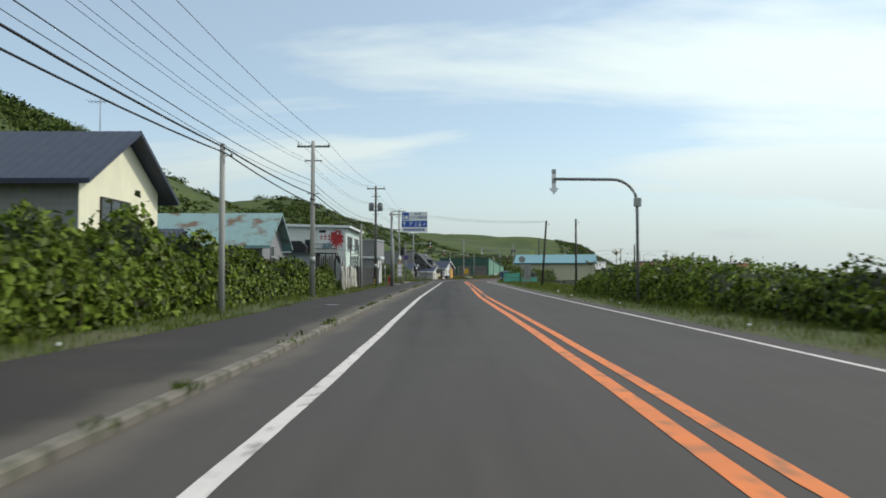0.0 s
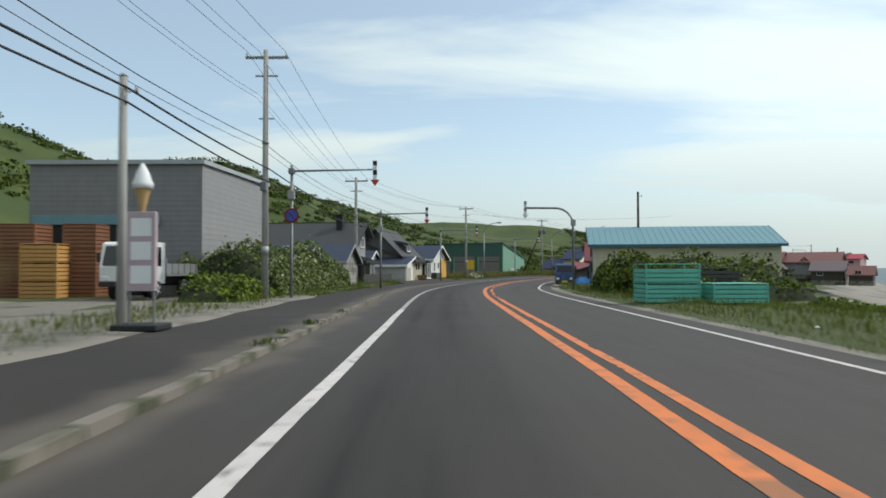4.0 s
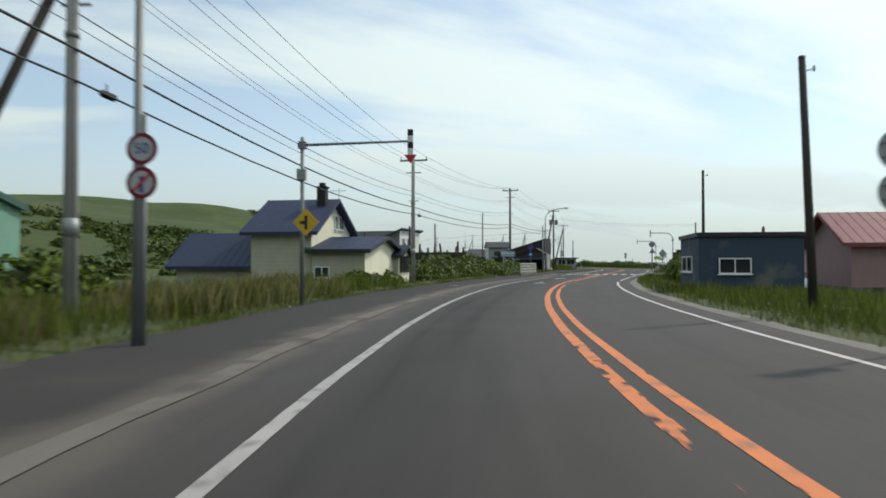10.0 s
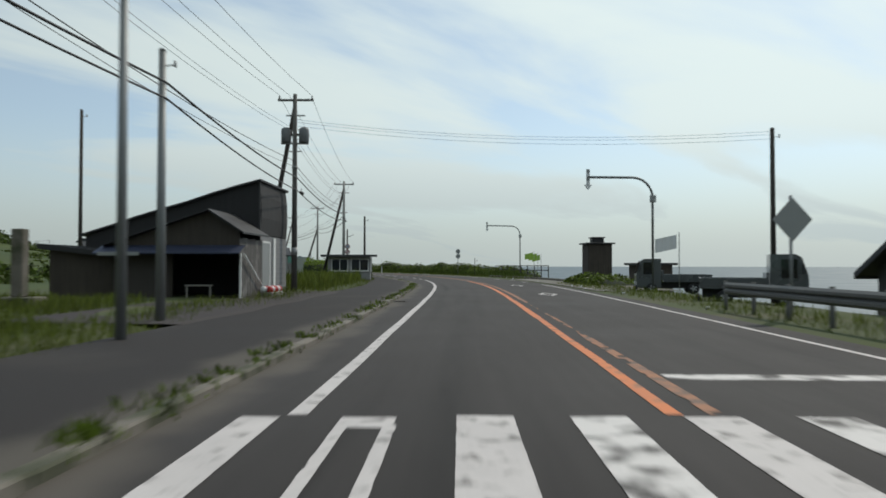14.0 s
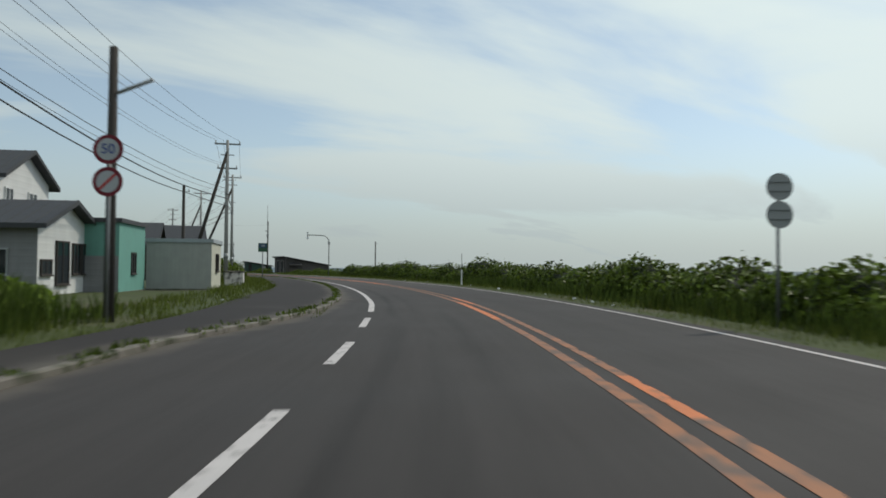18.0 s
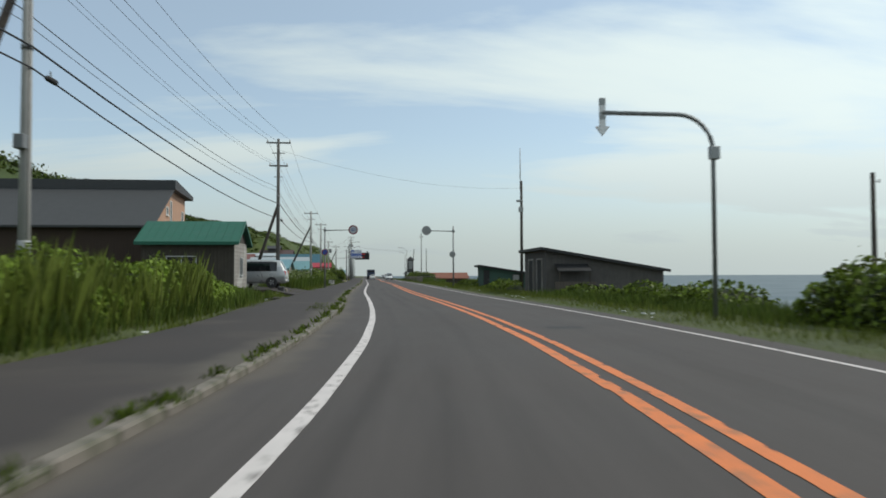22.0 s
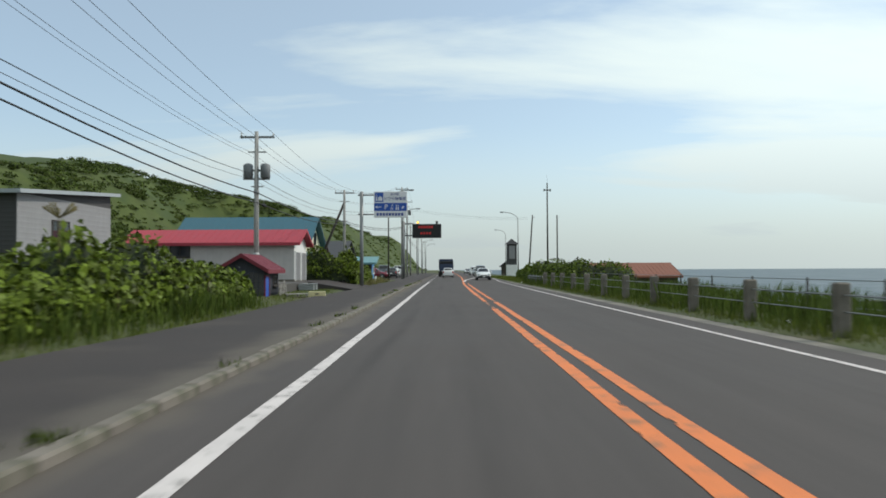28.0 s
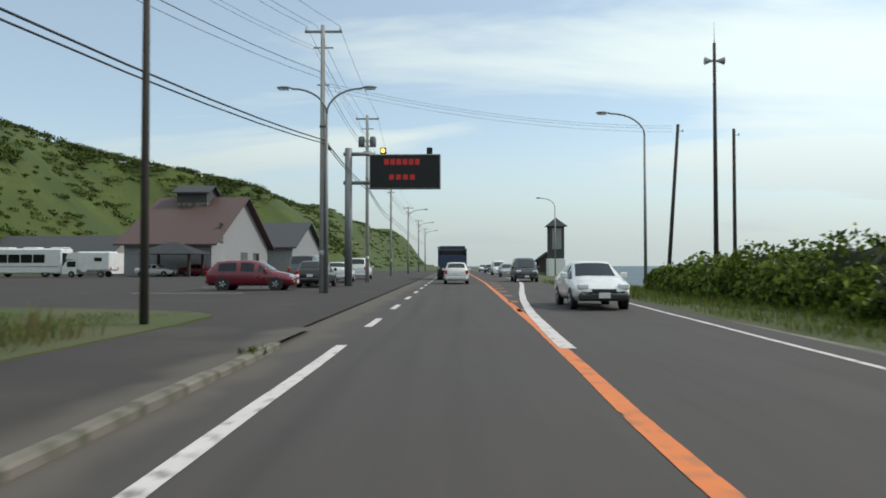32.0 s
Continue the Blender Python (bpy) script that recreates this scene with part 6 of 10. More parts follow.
# ---- overhead line ----
LINE = [(-30, -6.9, 8.0), (3, -6.9, 8.0), (37.2, -6.95, 8.1), (68, -7.0, 9.5), (97.9, -7.2, 9.9), (121.3, -8.1, 7.9), (152.6, -6.9, 8.4), (185.4, -7.85, 9.0), (214.5, -7.0, 7.7), (249.5, -7.5, 9.3), (283.8, -7.9, 9.4),
        (313.3, -8.6, 8.6), (347.5, -10.6, 9.0), (382, -9.2, 9.8), (405.6, -8.75, 10.2), (431.2, -9.5, 10.8), (465.5, -7.65, 11.0), (504.9, -8.7, 9.3), (530, -9.2, 9.6), (557.8, -9.4, 8.1), (585, -8.9, 8.2), (618.3, -5.95, 12.2), (639, -6.4, 12.4),
        (672, -7.5, 11), (705, -7.5, 11), (740, -7.5, 11), (775, -7.5, 11)]
TRANS = {68, 185.4, 283.8, 557.8, 639}
STRUT = {185.4: (-3.4, -0.6, 7.2), 283.8: (-1.9, 0.8, 8.7), 313.3: (-2.0, 0.6, 7.8), 347.5: (-2.0, -0.6, 6.0), 382: (-2.6, -1.0, 8.9), 405.6: (-3.8, 0.8, 8.8), 431.2: (-3.6, 0.6, 9.0), 465.5: (-2.3, 0.6, 6.2), 504.9: (-3.8, 0.5, 7.4), 585: (-3.2, 0.4, 7.0)}
for s, n, h in LINE:
    g = ground_at(s, n)
    two = s in (185.4, 382, 465.5, 557.8, 639, 68, 283.8)
    utility_pole(s, n, h - g, ((0.25, 1.7), (1.9, 1.3)) if two else ((0.25, 1.7),), mate=POLE_BROWN if s in (249.5, 68, 283.8, 465.5) else None, trans=s in TRANS, strut=STRUT.get(s), mid=(4.2,) if s in (97.9, 152.6, 431.2) else (),
                 label="grey concrete utility pole" + (" with can transformers" if s in TRANS else "") + (" and a slanting prop" if s in STRUT else " with a crossarm"))
# heights of the two telephone cables and of the low-voltage wires above them, pole by pole
TEL = [(-30, -6.8, 5.3, 4.8), (3, -6.8, 5.3, 4.8), (22, -6.8, 5.1, 4.95), (37.2, -6.83, 5.32, 4.8), (57.9, -6.88, 5.1, 4.95), (68, -6.88, 5.08, 4.72), (84.5, -6.7, 5.05, 4.75), (97.9, -7.06, 5.2, 4.7), (121.3, -7.97, 5.1, 4.45), (152.6, -6.78, 5.11, 4.6),
       (185.4, -7.72, 5.37, 4.77), (214.5, -6.88, 4.6, 4.2), (249.5, -7.38, 5.42, 5.12), (265.4, -6.5, 5.3, 4.95), (283.8, -7.78, 5.44, 4.85), (313.3, -8.48, 5.75, 5.25), (347.5, -10.48, 6.04, 5.59), (373.7, -10.8, 5.78, 5.42), (382, -9.08, 5.82, 5.32),
       (405.6, -8.63, 7.2, 6.76), (431.2, -9.38, 6.81, 6.29), (465.5, -7.53, 6.35, 5.3), (504.9, -8.58, 5.85, 5.51), (530, -9.08, 5.52, 5.25), (557.8, -9.28, 5.05, 4.58), (585, -8.78, 5.45, 5.3), (618.3, -5.83, 6.95, 6.8), (639, -6.28, 7.0, 6.8), (672, -7.4, 7, 6.6), (775, -7.4, 7, 6.6)]
LOW = tab([(-30, 6.1), (37.2, 6.1), (68, 6.3), (97.9, 6.3), (121.3, 6.3), (152.6, 5.97), (185.4, 6.25), (214.5, 5.6), (249.5, 6.7), (283.8, 6.3), (313.3, 6.5), (347.5, 6.5), (382, 6.55), (405.6, 8.0), (431.2, 7.74), (465.5, 7.6), (504.9, 6.55), (530, 6.1), (557.8, 6.0), (585, 6.37), (618.3, 10.1), (775, 9.5)])


def strung(points, r, sag, label):
    """One cable hung through the points, slack between them."""
    pts = []
    for a, b in zip(points[:-1], points[1:]):
        d = (b - a).length
        for k in range(8):
            p = a.lerp(b, k / 8)
            p.z -= sag * min(1.0, d / 30) ** 2 * 4 * k / 8 * (1 - k / 8)
            pts.append(p)
    tagged(part("overhead_cable", MB().tube(pts + [points[-1]], r, 5), WIRE), label, "cable", "overhead wires")


for dn, r in ((-0.75, 0.009), (-0.28, 0.009), (0.75, 0.009)):
    strung([Vector([float(c) for c in at(s, n + dn, h - 0.03)]) for s, n, h in LINE], r, 0.55, "thin dark power wire strung between poles")
for dn, dz in ((-0.22, 0.0), (-0.34, -0.10)):
    strung([Vector([float(c) for c in at(s, n + dn, (float(LOW(s)) + h) * 0.5 + dz)]) for s, n, h in LINE], 0.007, 0.6, "thin dark power wire strung between poles")
strung([Vector([float(c) for c in at(s, n - 0.15, float(LOW(s)))]) for s, n, h in LINE], 0.014, 0.5, "insulated service wire below the power wires")
strung([Vector([float(c) for c in at(s, n - 0.15, float(LOW(s)) - 0.28)]) for s, n, h in LINE], 0.009, 0.5, "thin insulated service wire below the power wires")
strung([Vector([float(c) for c in at(s, n, a)]) for s, n, a, b in TEL], 0.028, 0.42, "thick black telephone cable")
strung([Vector([float(c) for c in at(s, n, b)]) for s, n, a, b in TEL], 0.024, 0.45, "thick black telephone cable")


def span(p, q, r=0.006, sag=0.5, label="thin wire crossing over the road"):
    a, b, pts = Vector([float(c) for c in at(*p)]), Vector([float(c) for c in at(*q)]), []
    for k in range(11):
        u = a.lerp(b, k / 10)
        u.z -= sag * 4 * k / 10 * (1 - k / 10)
        pts.append(u)
    tagged(part("service_wire", MB().tube(pts, r, 4), WIRE), label, "cable", "service wires")


for dz in (0, -0.12, -0.3):
    span((68, -7, 7.6 + dz), (67.3, 8.8, 6.1 + dz * 0.4))
    span((283.8, -7.9, 8.2 + dz), (279.1, 12.4, 6.7 + dz))
    span((618.3, -5.95, 9.6 + dz), (623.3, 11.3, 8.5 + dz))
span((152.6, -6.9, 7.6), (150.5, 16.0, 6.6), 0.008)
span((465.5, -7.6, 10.2), (484, 13.7, 9.9), 0.006, 0.9)
for s, n, h in ((22, -6.9, 5.2), (57.9, -7.0, 5.2), (84.5, -6.8, 5.3), (265.4, -6.6, 6.0), (312.7, -6.8, 5.5), (373.7, -10.9, 5.8)):
    plain_pole(s, n, h - ground_at(s, n), CONC if s in (22, 57.9, 84.5) else (DARKPOLE if s > 270 else STEEL), label="short grey telephone pole" if s < 270 else "short dark telephone pole")
for s, n, h, ln in ((67.3, 8.5, 6.1, 4), (69.3, 11.95, 6.4, 0), (128.9, 12.6, 7.2, 0), (158.9, 7.6, 4.9, -2), (191, 7.95, 6.4, -2), (224.5, 10.55, 7.5, 0), (279.1, 12.4, 6.8, 0), (440.3, 18.6, 5.3, 0), (335.2, 7.2, 2.2, 0), (625.0, 11.5, 8.9, 4),
                    (627, 15.9, 9.0, 0), (96, 24, 5.0, 0), (262, -20, 6.3, 0), (244, -22, 4.5, 0), (226, -10.7, 4.05, 0)):
    plain_pole(s, n, h - ground_at(s, n), DARKPOLE, 0.05 if s == 335.2 else 0.12, ln, "weathered dark timber pole")


def speaker_mast(s, n, h, label):
    o = thing("speaker_mast", label, "mast", base(s, n, ground_at(s, n)))
    part("pole", MB().cyl((0, 0, -0.8), (0, 0, h), 0.15, 0.08, 12), DARKPOLE, o)
    for sg in (-1, 1):
        hn = MB().lathe([(0.05, 0), (0.09, 0.15), (0.2, 0.42), (0.22, 0.44)], 14, "x")
        part("horn_speaker", hn, SIGNGREY, o, "grey horn loudspeaker", pose(0.08 * sg, 0, h - 1.0, 0, 0, 0 if sg > 0 else 180))
    part("lightning_rod", MB().cyl((0, 0, h), (0, 0, h + 1.2), 0.02, 0.008, 6), STEEL, o)
    return o


speaker_mast(625.5, 14.3, 13.5 - ground_at(625.5, 14.3), "tall dark mast with two horn loudspeakers")
o = thing("antenna_mast", "dark pole topped by a thin aerial and a small cabinet", "mast", base(484, 13.7, ground_at(484, 13.7)))
_g = ground_at(484, 13.7)
part("pole", MB().cyl((0, 0, -0.8), (0, 0, 10.6 - _g), 0.17, 0.12, 12), DARKPOLE, o)
part("aerial_rod", MB().cyl((-0.1, 0, 9.8 - _g), (-0.1, 0, 13.9 - _g), 0.05, 0.035, 8), STEEL, o)
part("loudspeaker", MB().box(-0.5, 0.1, -0.3, 0.1, 8.5 - _g, 8.7 - _g, 0.03), SIGNGREY, o)
part("cabinet", MB().box(-0.32, 0.12, -0.36, -0.1, 7.5 - _g, 8.0 - _g, 0.03), SIGNGREY, o)

# ---- arrow signs, lamps, traffic signs ----
for a in ((29.7, 7.75, 5.13, 3.4, True, False, 1), (99.0, -6.4, 5.25, 3.4, False, True, -1), (112.0, 6.85, 4.75, 2.75, True, False, 1), (115.2, -4.95, 4.7, 2.95, False, True, -1), (139.3, -5.7, 4.9, 3.6, False, True, -1),
          (168.6, -5.75, 5.15, 3.35, False, True, -1), (194.0, -6.0, 4.95, 3.4, False, True, -1), (286.0, 9.5, 5.7, 3.2, True, False, 1), (329.5, 11.0, 5.75, 3.8, True, False, 1), (432.5, 8.05, 5.68, 3.1, True, False, 1)):
    arrow_sign(a[0], a[1], a[2] - ground_at(a[0], a[1]), *a[3:])
o = thing("warning_sign", "yellow diamond warning sign on a steel post", "road sign", base(194.0, -5.85, ground_at(194, -5.85)))
_d = part("sign_panel", MB().poly([(0, -0.1, 2.2), (0.42, -0.1, 2.62), (0, -0.1, 3.04), (-0.42, -0.1, 2.62)], (0, 0.012, 0)), YELLOW, o)
part("symbol", MB().box(-0.045, 0.045, -0.108, -0.1, 2.4, 2.82).box(-0.2, -0.04, -0.108, -0.1, 2.56, 2.66), BLACK, _d)
part("bracket", MB().box(-0.05, 0.05, -0.09, -0.02, 2.45, 2.5).box(-0.05, 0.05, -0.09, -0.02, 2.75, 2.8), STEEL, o)
for a in ((156.0, -5.75, 6.75, 1.9, -1), (183.2, -5.35, 7.0, 1.75, -1), (261.6, -5.65, 8.0, 2.5, -1), (600.3, -6.3, 9.9, 2.45, -1), (623.4, 9.9, 9.2, 2.2, 1), (674, 12.3, 9.6, 2.0, 1)):
    street_lamp(a[0], a[1], a[2], a[3], a[4], mate=DARKPOLE if a[0] == 600.3 else None)
for s in (690, 722, 754):
    street_lamp(s, -6.6, 9.4, 2.6, -1)
street_lamp(618.2, -5.75, 9.4, 1.95, -1, dbl=True)


def sign_post(s, n, label, h=3.0):
    o = thing("traffic_sign", label, "road sign", base(s, n, ground_at(s, n)), "traffic signs")
    part("post", MB().cyl((0, 0, -0.5), (0, 0, h), 0.038, seg=10), STEEL, o)
    return o


o = sign_post(183.2, -5.25, "round speed limit and crossing-ban signs on a lamp post", 3.7)
disc(o, 0, 3.15, 0.25, text="50")
_d = disc(o, 0, 2.62, 0.25)
part("bar", MB().box(-0.19, 0.19, -0.002, 0.002, -0.025, 0.025, 0, Matrix.Translation((0, -0.1, 2.62)) @ Matrix.Rotation(radians(-45), 4, "Y")), RED, _d)
part("symbol", MB().box(-0.03, 0.03, -0.004, 0.0, -0.16, 0.1, 0, pose(0, -0.097, 2.62)), TEXTBLUE, _d)
o = sign_post(346.8, -6.8, "round speed limit and crossing-ban signs on a dark timber pole", 4.0)
part("timber_pole", MB().cyl((0, 0.12, -0.5), (0, 0.12, 6.0), 0.12, 0.09, 12), DARKPOLE, o)
part("lamp_arm", MB().cyl((0, 0.12, 4.95), (0.85, 0.12, 5.3), 0.04, 0.05, 8), SIGNGREY, o)
disc(o, 0, 3.72, 0.32, text="50")
_d = disc(o, 0, 3.02, 0.32)
part("bar", MB().box(-0.24, 0.24, -0.002, 0.002, -0.03, 0.03, 0, Matrix.Translation((0, -0.1, 3.02)) @ Matrix.Rotation(radians(-45), 4, "Y")), RED, _d)
for s, n, zs, r in ((72.3, 7.06, (2.6,), 0.33), (182.8, 5.9, (2.95, 2.35), 0.3), (256.0, 7.0, (3.25,), 0.32), (347.0, 8.25, (3.2, 2.55), 0.32)):
    o = sign_post(s, n, "grey backs of round traffic signs on a post", max(zs) + 0.3)
    for z in zs:
        disc(o, 0, z, r, back=True)
o = sign_post(256.2, 7.05, "grey back of a triangular sign on a post", 2.9)
part("sign_panel", MB().poly([(-0.36, -0.1, 2.3), (0.36, -0.1, 2.3), (0, -0.1, 2.85)], (0, 0.012, 0)), SIGNGREY, o)
o = sign_post(267.9, 8.05, "grey back of a diamond-shaped warning sign on a post", 3.0)
part("sign_panel", MB().poly([(0, -0.1, 1.85), (0.48, -0.1, 2.4), (0, -0.1, 2.95), (-0.48, -0.1, 2.4)], (0, 0.012, 0)), SIGNGREY, o)
o = sign_post(252.2, -5.75, "round no-parking sign over a triangular blue pedestrian sign", 3.4)
disc(o, 0, 3.05, 0.32, kind="noparking")
part("sign_panel", MB().poly([(-0.38, -0.1, 2.1), (0.38, -0.1, 2.1), (0, -0.1, 2.7)], (0, 0.012, 0)), SIGNBLUE, o)
part("symbol", MB().poly([(-0.14, -0.106, 2.2), (0.14, -0.106, 2.2), (0, -0.106, 2.45)], (0, 0.004, 0)), SIGNWHITE, o)
o = sign_post(98.6, -6.3, "round blue no-parking sign on a steel post", 3.6)
disc(o, 0, 3.45, 0.3, kind="noparking")
o = sign_post(76.0, -6.95, "thin steel marker post with a pale tip", 2.0)
part("tip", MB().box(-0.07, 0.07, -0.05, 0.03, 1.7, 1.98, 0.01), SIGNWHITE, o)
# overhead speed limit signs
for s, n, back, up in ((485.3, -5.65, False, 1), (485.0, 7.0, True, -1)):
    o = thing("overhead_sign", "overhead speed limit sign on a steel arm" if not back else "grey back of an overhead round sign on a steel arm", "road sign", base(s, n, ground_at(s, n)))
    part("pole", MB().cyl((0, 0, -0.6), (0, 0, 6.1), 0.085, 0.07, 12), STEEL, o)
    rc, ud = (2.68, 0.18) if back else (2.75, 0.0)
    part("arm", MB().cyl((-0.15 * up, 0, 5.78 - ud), (up * rc, 0, 5.84 - ud), 0.05, 0.04, 8), STEEL, o)
    part("arm_clamp", MB().box(-0.12, 0.12, -0.12, 0.12, 5.68 - ud, 5.9 - ud, 0.02), STEEL, o)
    disc(o, up * rc, 5.84 - ud, 0.46, back, text=None if back else "50")
    disc(o, -0.1 if back else 0, 3.3 if back else 3.65, 0.31, back, kind="noparking")
o = sign_post(386.9, -6.8, "small green route marker sign on a thin post", 2.95)
part("sign_panel", MB().box(-0.33, 0.33, -0.06, -0.045, 2.3, 2.95, 0.008), paint("marker_green", (0.045, 0.11, 0.065)), o)
part("sign_face", MB().box(-0.28, 0.28, -0.066, -0.06, 2.6, 2.92), paint("slate_blue_enamel", (0.045, 0.09, 0.15)), o)
words("104", 0.2, SIGNWHITE, o, pose(0, -0.07, 2.75))
o = thing("place_sign", "pale blue place-name board on two steel posts", "road sign", base(241.0, -5.95, ground_at(241, -5.95)))
for x in (-0.45, 0.45):
    part("post", MB().cyl((x, 0, -0.5), (x, 0, 2.5), 0.04, seg=8), STEEL, o)
part("sign_panel", MB().box(-0.7, 0.7, -0.07, -0.05, 1.94, 2.46, 0.01), paint("sky_sign", (0.22, 0.32, 0.40), 0.5), o)
for k in range(6):
    part("unread_bar", MB().box(-0.6 + k * 0.2, -0.46 + k * 0.2, -0.078, -0.07, 2.17, 2.36), SIGNWHITE, o)
part("unread_bar", MB().box(-0.5, 0.55, -0.078, -0.07, 2.01, 2.05), SIGNWHITE, o)


def station_sign(s, n, arrow_up):
    """Large guide sign to the roadside station on a mast arm."""
    o = thing("guide_sign", "large blue and white guide sign to a roadside station", "road sign", base(s, n, ground_at(s, n)))
    part("pole", MB().cyl((0, 0, -0.6), (0, 0, 7.0), 0.14, 0.12, 14), STEEL, o)
    for z in (6.75, 5.35):
        part("arm", MB().cyl((-0.25, 0, z), (1.0, 0, z), 0.06, 0.05, 8), STEEL, o)
    x0, x1, z0, z1 = 0.9, 3.3, 5.1, 7.0
    pn = part("sign_panel", MB().box(x0, x1, -0.12, -0.08, z0, z1, 0.02), SIGNWHITE, o)
    part("blue_band", MB().box(x0 + 0.03, x1 - 0.03, -0.127, -0.12, z0 + 0.48, z0 + 1.06), SIGNBLUE, pn)
    part("blue_square", MB().box(x0 + 0.08, x0 + 0.68, -0.127, -0.12, z0 + 1.14, z0 + 1.82), SIGNBLUE, pn)
    hs = MB().poly([(x0 + 0.3, -0.131, z0 + 1.22), (x0 + 0.62, -0.131, z0 + 1.22), (x0 + 0.62, -0.131, z0 + 1.42), (x0 + 0.46, -0.131, z0 + 1.58), (x0 + 0.3, -0.131, z0 + 1.42)], (0, 0.003, 0))
    hs.poly([(x0 + 0.13, -0.131, z0 + 1.22), (x0 + 0.27, -0.131, z0 + 1.22), (x0 + 0.2, -0.131, z0 + 1.74)], (0, 0.003, 0))
    part("symbol", hs, SIGNWHITE, pn)
    words("道の駅", 0.22, TEXTBLUE, pn, pose(x0 + 1.5, -0.128, z0 + 1.68))
    words("おびら鰊番屋", 0.27, TEXTBLUE, pn, pose(x0 + 1.52, -0.128, z0 + 1.36))
    words("P", 0.5, SIGNWHITE, pn, pose(x0 + 0.88, -0.132, z0 + 0.77))
    ar = MB()
    if arrow_up:
        ar.box(x0 + 0.24, x0 + 0.29, -0.132, -0.127, z0 + 0.55, z0 + 0.98).poly([(x0 + 0.14, -0.132, z0 + 0.82), (x0 + 0.39, -0.132, z0 + 0.82), (x0 + 0.265, -0.132, z0 + 1.02)], (0, 0.004, 0))
    else:
        ar.box(x0 + 0.16, x0 + 0.55, -0.132, -0.127, z0 + 0.745, z0 + 0.795).poly([(x0 + 0.26, -0.132, z0 + 0.66), (x0 + 0.26, -0.132, z0 + 0.88), (x0 + 0.1, -0.132, z0 + 0.77)], (0, 0.004, 0))
    part("direction_arrow", ar, SIGNWHITE, pn)
    pc = MB().box(x0 + 1.22, x0 + 1.27, -0.132, -0.127, z0 + 0.56, z0 + 0.74).box(x0 + 1.34, x0 + 1.38, -0.132, -0.127, z0 + 0.56, z0 + 0.74).box(x0 + 1.24, x0 + 1.36, -0.132, -0.127, z0 + 0.82, z0 + 0.86).box(x0 + 1.34, x0 + 1.38, -0.132, -0.127, z0 + 0.84, z0 + 0.98)
    for k in (0, 1):
        pc.box(x0 + 1.58 + k * 0.14, x0 + 1.66 + k * 0.14, -0.132, -0.127, z0 + 0.56, z0 + 0.78).box(x0 + 1.59 + k * 0.14, x0 + 1.65 + k * 0.14, -0.132, -0.127, z0 + 0.82, z0 + 0.92)
    pc.poly([(x0 + 1.98, -0.132, z0 + 0.7), (x0 + 2.14, -0.132, z0 + 0.86), (x0 + 2.2, -0.132, z0 + 0.78), (x0 + 2.06, -0.132, z0 + 0.62)], (0, 0.004, 0))
    part("pictogram", pc, SIGNWHITE, pn)
    for k in range(9):
        part("unread_bar", MB().box(x0 + 0.2 + k * 0.22, x0 + 0.36 + k * 0.22, -0.127, -0.12, z0 + 0.14, z0 + 0.34), TEXTBLUE, pn)
    return o


station_sign(66.6, -5.35, True)
station_sign(574.7, -6.2, False)
o = thing("message_board", "dark electronic message board with dim red letters on a steel gantry", "message board", base(629.5, -6.4, 0.1))
part("pole", MB().cyl((0, 0, -0.6), (0, 0, 8.3), 0.24, 0.22, 16), STEEL, o)
for z in (7.95, 6.2):
    part("arm", MB().cyl((-0.3, 0, z), (1.6, 0, z), 0.12, 0.11, 10), STEEL, o)
pn = part("board_case", MB().box(1.3, 5.6, -0.35, 0.1, 5.8, 7.9, 0.04), SIGNGREY, o)
part("board_face", MB().box(1.36, 5.54, -0.362, -0.35, 5.86, 7.84), BLACK, pn)
_led = glow("dim_red_leds", (0.4, 0.015, 0.015), 0.22)
for k in range(6):
    part("led_bar", MB().box(2.2 + k * 0.37, 2.48 + k * 0.37, -0.368, -0.362, 7.25, 7.6), _led, pn)
for k in range(4):
    part("led_bar", MB().box(2.5 + k * 0.42, 2.78 + k * 0.42, -0.368, -0.362, 6.35, 6.66), _led, pn)
part("beacon", MB().box(1.95, 2.3, -0.3, -0.05, 7.92, 8.3, 0.03), BLACK, pn)
part("beacon_lamp", MB().lathe([(0.12, 0), (0.12, 0.03)], 16, "y", (2.125, -0.335, 8.11)), glow("amber_lamp", (1.0, 0.55, 0.08), 4.0), pn, "lit amber lamp")
part("beacon", MB().box(4.75, 5.1, -0.3, -0.05, 7.92, 8.3, 0.03), BLACK, pn)

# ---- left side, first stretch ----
# LGREY front: shade painted on the side away from the sun
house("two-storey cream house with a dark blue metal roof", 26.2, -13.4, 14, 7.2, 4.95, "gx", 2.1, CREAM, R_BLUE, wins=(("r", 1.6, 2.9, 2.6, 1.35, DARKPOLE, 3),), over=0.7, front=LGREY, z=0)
antenna(30, -14.5, 6.9, 1.7)
house("timber house with a peeling rusty teal roof", 45.2, -11.6, 13.5, 5.4, 3.3, "gx", 1.85, LGREY, R_RUSTY, wins=(("r", 2.0, 2.35, 0.8, 0.75),), band=(2.2, TIMBER), over=0.6)
house("low lean-to with a pale teal roof", 51.2, -11.0, 2.6, 2.6, 1.5, "sx", 0.4, WHITEW, R_TEAL, name="lean_to", category="shed")
house("grey outbuilding with a dark blue roof", 38.5, -15.5, 7, 5, 2.4, "gx", 1.3, DGREY, R_BLUE, name="outbuilding", category="shed")
